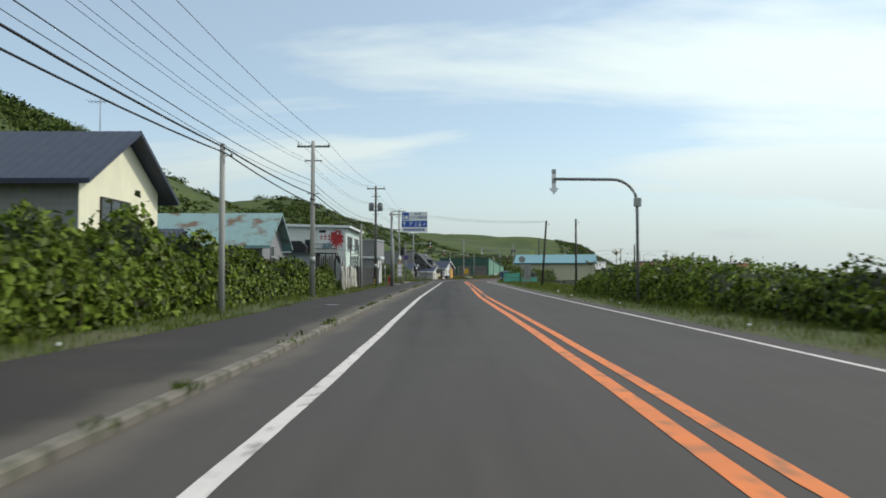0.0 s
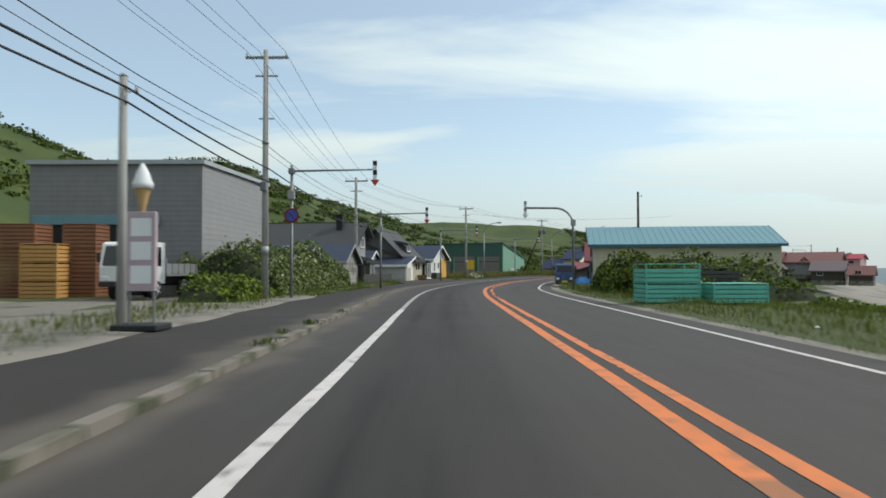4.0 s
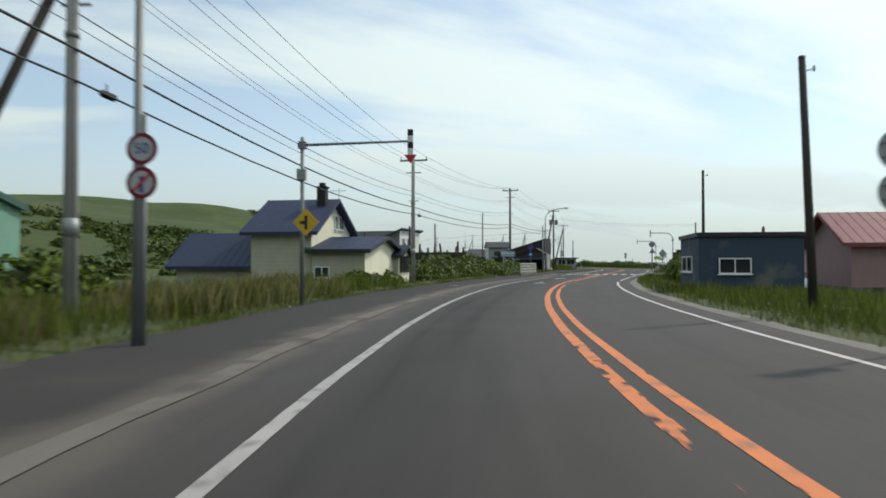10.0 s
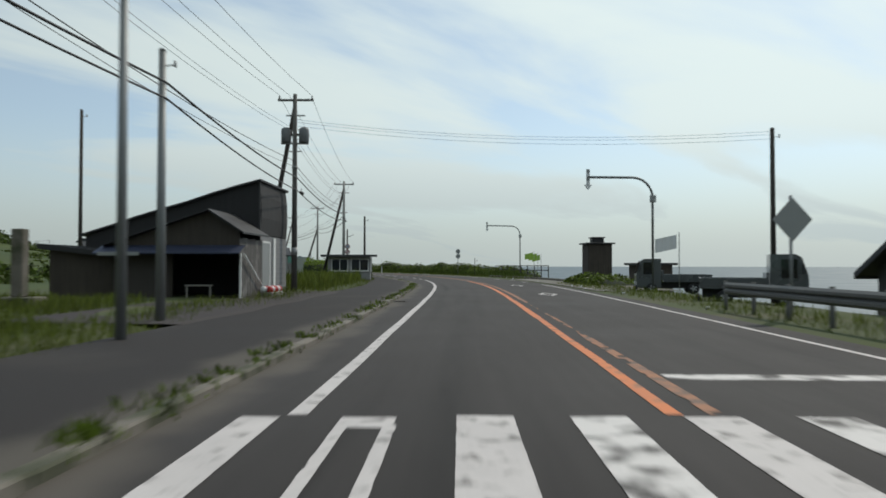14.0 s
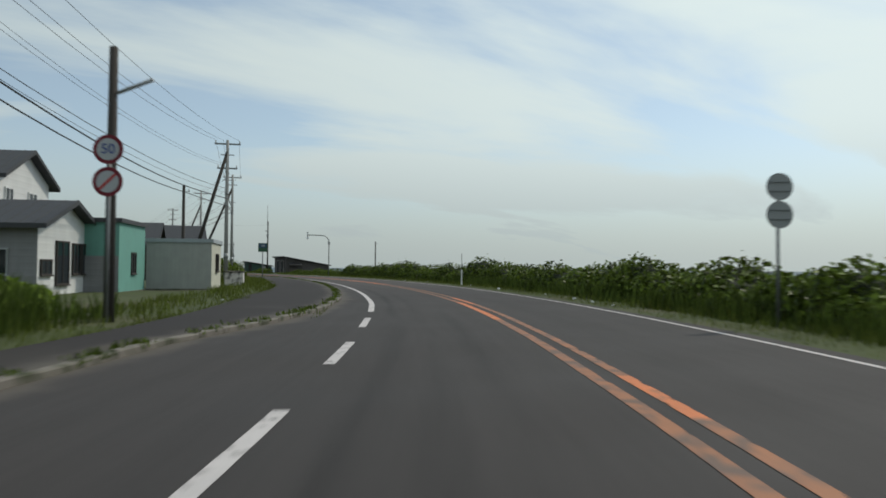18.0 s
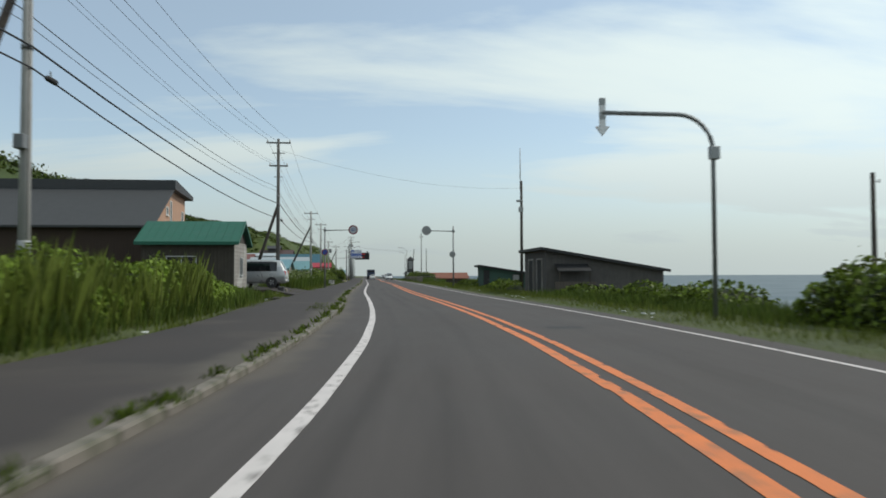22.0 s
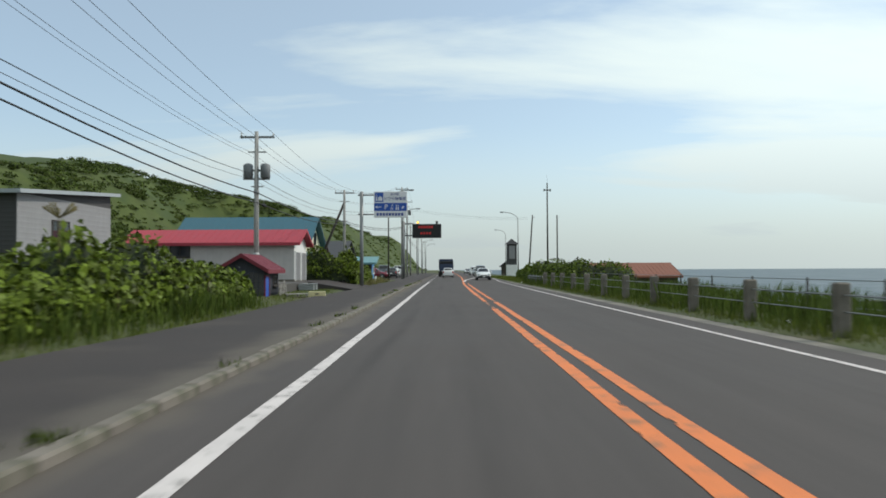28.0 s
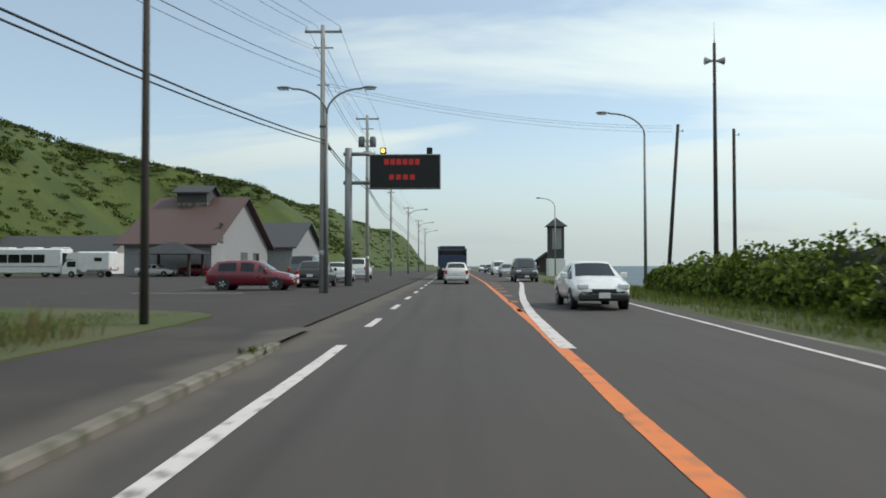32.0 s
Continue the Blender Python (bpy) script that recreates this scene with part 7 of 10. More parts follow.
c = house("white two-storey seafood shop with a painted mural", 58.6, -8.35, 6.0, 8.2, 5.0, "sx", 0.15, WHITEW, R_LGREY, wins=(("r", 0.7, 3.2, 2.6, 1.15, None, 4), ("r", 4.9, 3.2, 2.3, 1.15, None, 4), ("f", 2.55, 3.0, 0.75, 1.0, DARKPOLE, 1), ("r", 4.6, 0.5, 2.2, 1.0)), road=PALEGREEN, front=WHITEW, over=0.35, trim=SIGNWHITE, name="shop", category="shop")
mu = part("mural_panel", MB().box(-2.3, -0.06, -0.075, -0.03, 3.25, 4.95), SIGNWHITE, c, "white mural panel with a red painted shape")
random.seed(21)
BLOB = [(-0.72 + r * math.cos(a), 4.18 + 1.15 * r * math.sin(a)) for a, r in ((2 * math.pi * q / 22, 0.50 + 0.07 * math.sin(q * 2.3) + 0.04 * math.sin(q * 5.1)) for q in range(22))]
part("mural_red", MB().poly([(x, -0.078, z) for x, z in BLOB], (0, 0.004, 0)), RED, mu, "red painted sea creature")
for q in range(11):                              # its arms, fanned out below and to both sides
    a = math.radians(188 + q * 16.5)
    x0, z0, x1, z1 = -0.72 + 0.42 * math.cos(a), 4.05 + 0.42 * math.sin(a), -0.72 + (0.66 + 0.09 * (q % 2)) * math.cos(a), 4.05 + (0.78 + 0.1 * (q % 3)) * math.sin(a)
    d = Vector((z1 - z0, x0 - x1)).normalized() * 0.055
    part("mural_arm", MB().poly([(x0 - d.x, -0.08, z0 - d.y), (x0 + d.x, -0.08, z0 + d.y), (x1 + d.x * 0.3, -0.08, z1 + d.y * 0.3), (x1 - d.x * 0.3, -0.08, z1 - d.y * 0.3)], (0, 0.004, 0)), RED, mu)
for q in range(9):                               # dark brush strokes round it
    a = math.radians(-30 + q * 29)
    part("mural_stroke", MB().box(-0.13, 0.13, -0.002, 0.002, -0.022, 0.022, 0, pose(-0.72 + 0.55 * math.cos(a), -0.083, 4.18 + 0.64 * math.sin(a), 0, -math.degrees(a) + 70 + random.uniform(-25, 25), 0)), BLACK, mu)
for q in range(5):
    part("mural_stroke", MB().box(-0.16, 0.16, -0.002, 0.002, -0.014, 0.014, 0, pose(-0.85 + 0.09 * q, -0.085, 3.95 + 0.14 * q, 0, 35 + 12 * q, 0)), BLACK, mu)
part("mural_eye", MB().lathe([(0.09, -0.086), (0.09, -0.08)], 14, "y", (-0.62, 0, 4.5)), SIGNWHITE, mu)
for k in range(3):
    c0 = -2.08 + k * 0.31
    part("unread_bar", MB().box(c0, c0 + 0.25, -0.082, -0.075, 4.2 + 0.03 * k, 4.27 + 0.03 * k).box(c0 + 0.09, c0 + 0.15, -0.0825, -0.0755, 3.98, 4.42).box(c0, c0 + 0.24, -0.083, -0.076, 4.02, 4.07), RED, mu)
part("unread_bar", MB().box(-2.15, -1.6, -0.082, -0.075, 4.55, 4.78), BLACK, mu)
for q in range(4):
    part("mural_blue", MB().poly([(-1.95 + 0.2 * q, -0.08, 3.3 + 0.06 * (q % 2)), (-1.72 + 0.2 * q, -0.08, 3.34), (-1.62 + 0.2 * q, -0.08, 3.75 + 0.1 * (q % 3)), (-1.8 + 0.2 * q, -0.08, 3.62)], (0, 0.003, 0)), R_SKY, mu)
st = thing("outside_stair", "rusty dark steel stair, landing and racks beside the shop", "stair", base(57.0, -9.1, 0.1))
part("landing", MB().box(-1.6, 0.2, 0.0, 1.3, 2.72, 2.8), DARKPOLE, st)
for k in range(11):
    part("stair_tread", MB().box(0.2 + 0.12 * k, 0.42 + 0.12 * k, 0.1, 1.1, 2.5 - 0.22 * k, 2.54 - 0.22 * k), DARKPOLE, st)
for y in (0.08, 1.1):
    part("stringer", MB().poly([(0.15, y, 2.75), (0.15, y, 2.5), (1.55, y, 0.0), (1.55, y, 0.25)], (0, 0.04, 0)), DARKPOLE, st)
for k in range(13):
    part("baluster", MB().box(-1.6 + 0.15 * k, -1.575 + 0.15 * k, -0.02, 0.005, 2.8, 3.5), DARKPOLE, st)
for z in (3.46, 3.1):
    part("handrail", MB().box(-1.62, 0.25, -0.03, 0.015, z, z + 0.05), DARKPOLE, st)
for x in (-1.55, -0.6, 0.18):
    part("prop", MB().box(x - 0.04, x + 0.04, 0.0, 0.08, -0.1, 2.72), DARKPOLE, st)
for k in range(10):
    part("lattice_slat", MB().box(-1.5 + 0.17 * k, -1.42 + 0.17 * k, 0.12, 0.15, 0.0, 2.3 + 0.2 * ((k * 7) % 3)), TIMBER, st)
rk = thing("drying_rack", "tall dark steel rack with crossbars above the fence", "rack", base(57.2, -7.75, 0.1))
for x in (0.0, 0.62):
    part("upright", MB().box(x - 0.03, x + 0.03, -0.03, 0.03, -0.1, 3.42 if x == 0 else 3.45), DARKPOLE, rk)
for k in range(6):
    part("crossbar", MB().box(0.03, 0.59, -0.02, 0.02, 1.7 + 0.32 * k, 1.75 + 0.32 * k), DARKPOLE if k < 3 else SIGNGREY, rk)
for k in range(5):
    part("slat", MB().box(0.05 + 0.11 * k, 0.12 + 0.11 * k, 0.03, 0.05, 0.6, 2.55), TIMBER, rk)
house("grey flat-roofed annexe behind the shop", 57.2, -14.2, 7, 8, 4.0, "flat", 0, LGREY, R_LGREY, over=0.12, name="annexe", category="shop", wins=(("f", 3.0, 1.0, 1.6, 1.1),))
low = house("grey low annexe with a mint door panel", 54.8, -10.5, 1.9, 3.6, 2.7, "flat", 0, LGREY, R_GREY, over=0.1, name="annexe", category="shop", wins=(("f", 1.2, 2.0, 0.4, 0.35),))
part("mint_door", MB().box(0.012, 0.04, 0.1, 1.0, 0.1, 2.0), MINT, low, "mint green door panel")
o = thing("duct_hood", "black ventilation hood on the annexe roof", "ventilator", base(56.0, -11.6, 2.84))
part("hood", MB().poly([(-0.6, 0, 0), (0.5, 0, 0), (0.6, 0, 0.5), (0.1, 0, 0.95), (-0.6, 0, 0.95)], (0, 0.9, 0)), BLACK, o)
fn = thing("board_fence", "patched fence of bulging weathered white boards", "fence", pose(0, 0, 0))
random.seed(8)
FENCEB = paint("fence_board", (0.40, 0.385, 0.34), 0.85, stain=(0.22, 0.19, 0.15), stain_amt=0.4, stain_scale=1.6, rand=0.12)


def bent_sheet(w, z0, z1, bulge, skew):
    """A thin sheet that has warped between its nails."""
    v, f = [], []
    for d in (0.0, 0.012):
        for i in range(6):
            for j in range(5):
                a, b = i / 5, j / 4
                v.append((d + bulge * math.sin(math.pi * a) * (0.4 + b) + 0.02 * math.sin(5 * b + skew), w * a, z0 + (z1 - z0) * b + skew * 0.06 * (a - 0.5) * b))
    for i in range(5):
        for j in range(4):
            p = i * 5 + j
            f += [(p, p + 5, p + 6, p + 1), (30 + p, 30 + p + 1, 30 + p + 6, 30 + p + 5)]
    rim = [i * 5 for i in range(6)] + [25 + j for j in range(1, 5)] + [i * 5 + 4 for i in range(4, -1, -1)] + [j for j in range(3, 0, -1)]
    f += [(p, 30 + p, 30 + q, q) for p, q in zip(rim, rim[1:] + rim[:1])]
    return MB().add(v, f)


FPOST = [49.6, 50.7, 51.75, 53.0, 53.75, 55.2, 57.2]
for k, (a, b) in enumerate(zip(FPOST[:-1], FPOST[1:])):
    zt = (1.72, 1.68, 1.72, 1.78, 1.72, 1.6)[k]
    zm = (1.02, 0.98, 0.95, 0.92, 0.97, 0.86)[k]
    part("panel", bent_sheet(b - a, 0.0, zm + 0.03, random.uniform(-0.01, 0.05), random.uniform(-1, 1)), FENCEB, fn, "", base(a, -7.25, 0.05))
    part("panel", bent_sheet(b - a + 0.03, zm, zt, random.uniform(-0.03, 0.06), random.uniform(-1, 1)), FENCEB, fn, "", base(a, -7.235 + random.uniform(0, 0.03), 0.05) @ pose(0, 0, 0, 0, random.uniform(-3, 3), 0))
    part("fence_post", MB().cyl((0, 0, -0.3), (0, 0, (2.5, 2.35, 2.45, 1.75, 1.9, 2.3)[k]), 0.045, seg=8), STEEL, fn, "", base(a, -7.34, 0))
    part("batten", MB().box(-0.02, 0.02, -0.03, 0.03, 0.1, zt - 0.1, 0.004), WEATHERED, fn, "", base(a, -7.18, 0.05))
fn = thing("sheet_fence", "dark grey corrugated sheet fence", "fence", pose(0, 0, 0))
_sh = MB()
_pr = [(0.022 if (k // 2) % 2 else -0.022, 0.0511 * k) for k in range(19)]
_sh.add([(x + d, y, z) for d in (0.0, 0.006) for z in (0.1, 1.78) for x, y in _pr],
        [(k, k + 1, k + 20, k + 19) for k in range(18)] + [(k + 38, k + 57, k + 58, k + 39) for k in range(18)] + [(k + 19, k + 20, k + 58, k + 57) for k in range(18)])
_shm = _sh.mesh("sheet", DGREY)
for k in range(17):
    part("sheet", _shm, None, fn, "", base(57.2 + k * 0.92, -7.25, 0.05))
    if k % 3 == 0:
        part("fence_post", MB().box(-0.05, 0.05, -0.05, 0.05, -0.2, 1.9), STEEL, fn, "", base(57.2 + k * 0.92, -7.33, 0))
# the hut's LGREY front is white wall with shade in its colour
house("small white flat-roofed guard hut", 74.2, -7.5, 5.0, 2.9, 2.85, "flat", 0, WHITEW, SIGNWHITE, over=0.3, wins=(("r", 0.8, 1.55, 0.8, 0.85, WFRAME, 1),), doors=(("r", 1.9, 0.1, 0.8, 1.9, SIGNWHITE),), front=LGREY, name="guard_hut", category="hut")
gg = thing("guy_guard", "yellow and black banded guard leaning on a stay wire", "guy guard", base(64.1, -6.7, ground_at(64.1, -6.7)) @ pose(0, 0, 0, -14, 6, 0))
for k in range(6):
    part("band", MB().cyl((0, 0, 0.14 * k), (0, 0, 0.14 * k + 0.14), 0.045, seg=10), YELLOW if k % 2 == 0 else BLACK, gg)
HYDRANT = paint("weathered_red_iron", (0.22, 0.025, 0.025), 0.6)
o = thing("fire_hydrant", "red fire hydrant standing in the grass", "hydrant", base(76.1, -6.5, ground_at(76.1, -6.5)))
part("barrel", MB().lathe([(0.16, 0), (0.16, 0.05), (0.11, 0.08), (0.10, 0.72), (0.14, 0.76), (0.13, 0.84), (0.06, 0.92), (0.05, 0.98)], 16), HYDRANT, o)
part("outlet", MB().cyl((0.08, 0, 0.55), (0.22, 0, 0.55), 0.06, seg=12), RED, o)
part("outlet", MB().cyl((-0.22, 0, 0.55), (-0.08, 0, 0.55), 0.06, seg=12), RED, o)
part("bonnet_nut", MB().cyl((0, 0, 0.98), (0, 0, 1.04), 0.03, seg=6), STEEL, o)
o = thing("ice_cream_sign", "free-standing shop sign topped by a soft-ice cone", "shop sign", base(83.6, -6.0, 0.1))
part("panel", MB().box(-0.28, 0.28, -0.06, 0.06, 0.75, 2.3, 0.01), paint("sign_mauve", (0.42, 0.33, 0.36), 0.6), o)
for k in range(3):
    part("unread_bar", MB().box(-0.2, 0.2, -0.066, -0.06, 0.9 + k * 0.46, 1.25 + k * 0.46), SIGNWHITE, o)
part("leg", MB().box(-0.26, -0.22, -0.03, 0.03, 0, 0.75).box(0.22, 0.26, -0.03, 0.03, 0, 0.75), STEEL, o)
part("foot", MB().box(-0.45, 0.45, -0.4, 0.4, 0, 0.12, 0.02), BLACK, o)
part("cone", MB().lathe([(0.04, 2.3), (0.15, 2.75)], 14), paint("wafer", (0.5, 0.32, 0.14)), o)
part("ice", MB().lathe([(0.19, 2.75), (0.2, 2.85), (0.15, 2.95), (0.14, 3.02), (0.09, 3.12), (0.02, 3.25)], 14), SIGNWHITE, o)
wh = house("large grey steel warehouse with an open loading door", 101, -10.8, 7.6, 11, 5.9, "sy", 0.25, MGREY, R_LGREY, road=LGREY, over=0.12, name="warehouse", category="warehouse", seams=1.2)
# flat dark panel paints the shade inside the open door
part("loading_opening", MB().box(-7.2, -2.0, -0.05, -0.025, 0.1, 3.25), BLACKW, wh, "dark open loading door")
part("lintel", MB().box(-7.4, -1.8, -0.16, -0.05, 3.2, 3.6, 0.01), R_SKY, wh, "teal lintel beam")
house("brown tin-roofed shed behind the yard", 85, -14.4, 4.6, 5, 3.7, "gx", 0.75, TIMBER, R_MAROON, name="shed", category="shed")


def crate(s, n, z, w, d, h, m, label, name="crate"):
    o = thing(name, label, "crate", base(s, n, z, 3))
    b = MB()
    for k in range(max(2, int(h / 0.16))):
        b.box(-w / 2, w / 2, -d / 2, d / 2, 0.16 * k + 0.01, 0.16 * k + 0.145, 0.012)
    part("slats", b, m, o)
    for x in (-w / 2 - 0.02, w / 2 - 0.03):
        for y in (-d / 2 - 0.02, d / 2 - 0.03):
            part("corner_post", MB().box(x, x + 0.05, y, y + 0.05, 0, h), m, o)
    part("lid", MB().box(-w / 2 - 0.02, w / 2 + 0.02, -d / 2 - 0.02, d / 2 + 0.02, h, h + 0.03, 0.008), m, o)
    return o


OCHRE = paint("ochre_crate", (0.50, 0.27, 0.09))
BROWNC = paint("brown_crate", (0.22, 0.10, 0.055))
TEALC = paint("sea_green_crate", (0.12, 0.42, 0.34))
for k in range(3):
    crate(98.2, -16.0, 0.12 + k * 0.72, 1.4, 1.2, 0.68, OCHRE, "stacked ochre fish crates")
    crate(99.2, -17.5, 0.12 + k * 1.0, 1.6, 1.4, 0.96, BROWNC, "tall brown timber crates")
    crate(99.4, -15.0, 0.12 + k * 1.0, 1.3, 1.3, 0.96, BROWNC, "tall brown timber crates")
for k in range(4):
    crate(90.5, -16.8, 0.12 + k * 0.5, 0.8, 1.0, 0.46, LGREY, "grey stacked fish boxes")
crate(95.6, 7.8, 0.06, 1.9, 1.4, 0.68, TEALC, "sea-green fish tub in the grass", "fish_tub")
crate(95.6, 7.8, 0.78, 1.9, 1.4, 0.62, TEALC, "sea-green fish tub stacked on another", "fish_tub")
crate(95.2, 10.0, 0.06, 1.9, 1.4, 0.66, TEALC, "sea-green fish tub in the grass", "fish_tub")
crate(98.5, 10.4, 0.06, 1.7, 1.4, 1.2, DGREY, "dark fish tub in the grass", "fish_tub")
o = thing("back_of_board", "weathered back of a signboard propped by two struts", "signboard", base(80.0, 8.32, 0.05, -8))
part("panel", MB().box(-0.38, 0.38, -0.03, 0.03, 0.5, 2.2, 0.01), SIGNGREY, o)
for x in (-0.34, 0, 0.34):
    part("stud", MB().box(x - 0.03, x + 0.03, -0.09, -0.03, 0, 2.2), WEATHERED, o)
for x in (-0.36, 0.38):
    part("strut", MB().cyl((x, -0.05, 1.9), (x + 1.0, -0.6, 0), 0.03, seg=8), STEEL, o)
# far houses by the shore on the right
MAUVE_ROOF = paint("faded_mauve_tin", (0.15, 0.11, 0.115), 0.6)
for lb, s, n, w, d, h, rf, ri, m, r, z in (
        ("dark timber shore hut with a low brown gable", 210, 18.2, 3.4, 5, 2.0, "gy", 1.3, TIMBER, R_BROWN, -0.6), ("weathered shore hut with a brown tin roof", 208, 22.0, 2.6, 5, 1.9, "gy", 1.2, TIMBER, MAUVE_ROOF, -0.7),
        ("cream-gabled shore house with a red roof", 212.5, 25.6, 3.0, 5, 2.2, "gy", 1.4, CREAM, R_RED, -0.7),
        ("low shore house with a faded mauve tin roof", 208, 28.6, 4.6, 5, 1.7, "gx", 1.4, TIMBER, MAUVE_ROOF, -0.9),
        ("small shore hut with a maroon tin roof", 206, 34.0, 3.2, 4, 1.1, "gx", 1.2, TIMBER, R_MAROON, -0.9)):
    house(lb, s, n, w, d, h, rf, ri, m, r, side=1, z=z, over=0.3, wins=(("f", 0.8, 0.9, 0.9, 0.8),))

# ---- left side, curve ----
plank_shed = house("weathered plank shed with a slate-blue tin roof", 115.9, -7.6, 6.5, 4.2, 1.75, "gx", 1.05, WEATHERED, R_BLUE, over=0.35, trim=LGREY, name="shed", category="shed", doors=())
g = thing("house", "grey house with a long slate catslide roof and a chimney", "house", base(126.7, -10.4, 0))
part("wall", MB().poly([(-11.5, 0, -0.6), (-11.5, 4.95, -0.6), (-11.5, 4.95, 4.35), (-11.5, 3.85, 5.1), (-11.5, 0, 2.35)], (11.5, 0, 0)), PALEGREY, g)
for (ya, za), (yb, zb) in (((-0.55, 1.97), (3.9, 5.14)), ((5.55, 3.96), (3.8, 5.14))):
    rf = part("roof", MB().poly([(-12.0, ya, za), (-12.0, yb, zb), (-12.0, yb, zb + 0.14), (-12.0, ya, za + 0.14)], (12.55, 0, 0)), R_GREY, g)
    part("fascia", MB().poly([(0.55, ya, za - 0.05), (0.55, yb, zb - 0.05), (0.55, yb, zb + 0.15), (0.55, ya, za + 0.15)], (0.03, 0, 0)), R_BLACK, rf)
for y, z, w, h in ((0.06, 0.84, 0.95, 0.92), (3.5, 3.08, 0.95, 0.84), (2.1, 3.25, 0.36, 0.42)):
    window(g, pose(0.008, y, z, 0, 0, 90), w, h, WFRAME, 2 if w > 0.5 else 1)
ch = part("chimney", MB().box(-1.95, -1.4, 2.8, 3.35, 3.5, 5.8, 0.02), BLACK, g)
part("chimney_cap", MB().box(-2.0, -1.35, 2.75, 3.4, 5.8, 5.88, 0.01), BLACK, ch)
part("vent_hood", MB().dome((0.06, 2.95, 4.1), 0.09, 10, 5, 1.0, True), SIGNWHITE, g)
part("plinth", MB().box(-11.53, 0.03, -0.03, 4.98, -0.6, 0.3, 0.01), KERB, g)
antenna(130.2, -12.6, 4.7, 2.6)
house("glazed entrance porch with a sloping dark roof", 126.6, -9.0, 1.4, 3.1, 1.8, "sx", 0.4, DGREY, R_BLACK, over=0.2, name="porch", category="porch", wins=(("r", 0.15, 0.55, 1.3, 1.15, DARKPOLE, 3), ("r", 1.7, 0.55, 1.25, 1.15, WFRAME, 3), ("f", 0.2, 0.55, 1.0, 1.15, DARKPOLE, 2)))
bw = thing("block_wall", "low grey concrete block garden wall", "wall", pose(0, 0, 0))
_bk = MB().box(-0.06, 0.06, 0, 0.385, 0, 0.185, 0.006).mesh("block", paint("concrete_block", (0.06, 0.06, 0.058), 0.9, rand=0.15))
for r in range(4):
    for k in range(21):
        part("block", _bk, None, bw, "", base(122.8 + k * 0.39 + (0.19 if r % 2 else 0), -8.0, 0.05 + r * 0.19))
house("white-gabled shed with a small blue roof", 134.3, -11.2, 3.0, 2.45, 2.1, "gx", 0.7, WHITEW, R_BLUE, over=0.3, name="shed", category="shed", trim=WFRAME)
house("brown-grey house with a steep slate roof, dormer and satellite dish", 136.8, -8.6, 5.6, 6.0, 2.2, "gy", 2.75, paint("taupe_render", (0.13, 0.12, 0.11)), R_GREY, over=0.5, z=0.0, seams=3.0)
house("small roof dormer with a white window", 138.6, -9.0, 1.6, 1.5, 1.05, "sx", 0.3, DGREY, R_GREY, over=0.15, z=2.55, name="dormer", category="dormer", wins=(("r", 0.3, 0.35, 0.9, 0.6, WFRAME, 2),))
house("beige siding house front with small windows", 137.0, -7.85, 4.0, 3.6, 2.0, "sx", 1.3, BEIGE, R_GREY, over=0.4, wins=(("r", 1.1, 1.2, 0.38, 0.5, DARKPOLE, 1), ("r", 1.9, 1.2, 0.38, 0.5, DARKPOLE, 1)), name="house_wing", category="house")
# front colour holds the shade on this white wall
house("white garage with a beige door and a one-slope grey roof", 134.5, -7.75, 5.0, 2.5, 1.5, "sy", 0.7, WHITEW, R_BLUE, over=0.22, front=paint("shaded_white_render", (0.40, 0.39, 0.39), 0.85), doors=(("r", 0.15, 0.0, 1.3, 1.3, BEIGE),), name="garage", category="garage", trim=WFRAME)
house("glazed entrance porch with white mullions", 140.3, -7.45, 1.8, 1.5, 1.9, "flat", 0, DGREY, R_GREY, over=0.15, name="porch", category="porch", wins=(("r", 0.05, 0.25, 1.3, 1.5, WFRAME, 4), ("f", 0.1, 0.25, 1.2, 1.5, WFRAME, 3)))
for s, col, nm in ((138.2, (0.45, 0.12, 0.03), "orange"), (138.9, (0.40, 0.30, 0.05), "yellow"), (139.6, (0.45, 0.12, 0.03), "orange")):
    o = thing("flower_pot", "terracotta pot with small " + nm + " flowers by the wall", "flower pot", base(s, -7.5, ground_at(s, -7.5)), "flower pots")
    part("pot", MB().lathe([(0.02, 0.0), (0.13, 0.0), (0.17, 0.26), (0.15, 0.26), (0.12, 0.2)], 14), paint("terracotta_" + nm, (0.18, 0.07, 0.045), 0.85), o)
    random.seed(int(s * 10))
    lf, fl = MB(), MB()
    for q in range(70):
        a, r, z = random.uniform(0, 6.28), 0.28 * random.random() ** 0.5, random.uniform(0.22, 0.52)
        m = pose(r * math.cos(a), r * math.sin(a), z, random.uniform(-60, 60), random.uniform(-60, 60), random.uniform(0, 360))
        (fl if q % 4 == 0 else lf).box(-0.035, 0.035, -0.05, 0.05, 0, 0.004, 0, m)
    part("foliage", lf, LEAF, o)
    part("flowers", fl, paint("petals_" + nm, col, 0.7), o)
for s, n, z in ((138.6, -9.0, 3.3),):
    o = thing("satellite_dish", "grey satellite dish on a short pole", "satellite dish", base(s, n, z))
    part("pole", MB().cyl((0, 0, -1.2), (0, 0, 0.25), 0.02, seg=6), STEEL, o)
    part("dish", MB().lathe([(0.02, 0.07), (0.16, 0.05), (0.26, 0.0), (0.255, -0.012), (0.15, 0.035), (0.02, 0.055)], 20, "y", (0, -0.1, 0.3)), SIGNGREY, o)
    part("feed", MB().cyl((0, -0.12, 0.1), (0, -0.42, 0.22), 0.012, seg=5), STEEL, o)
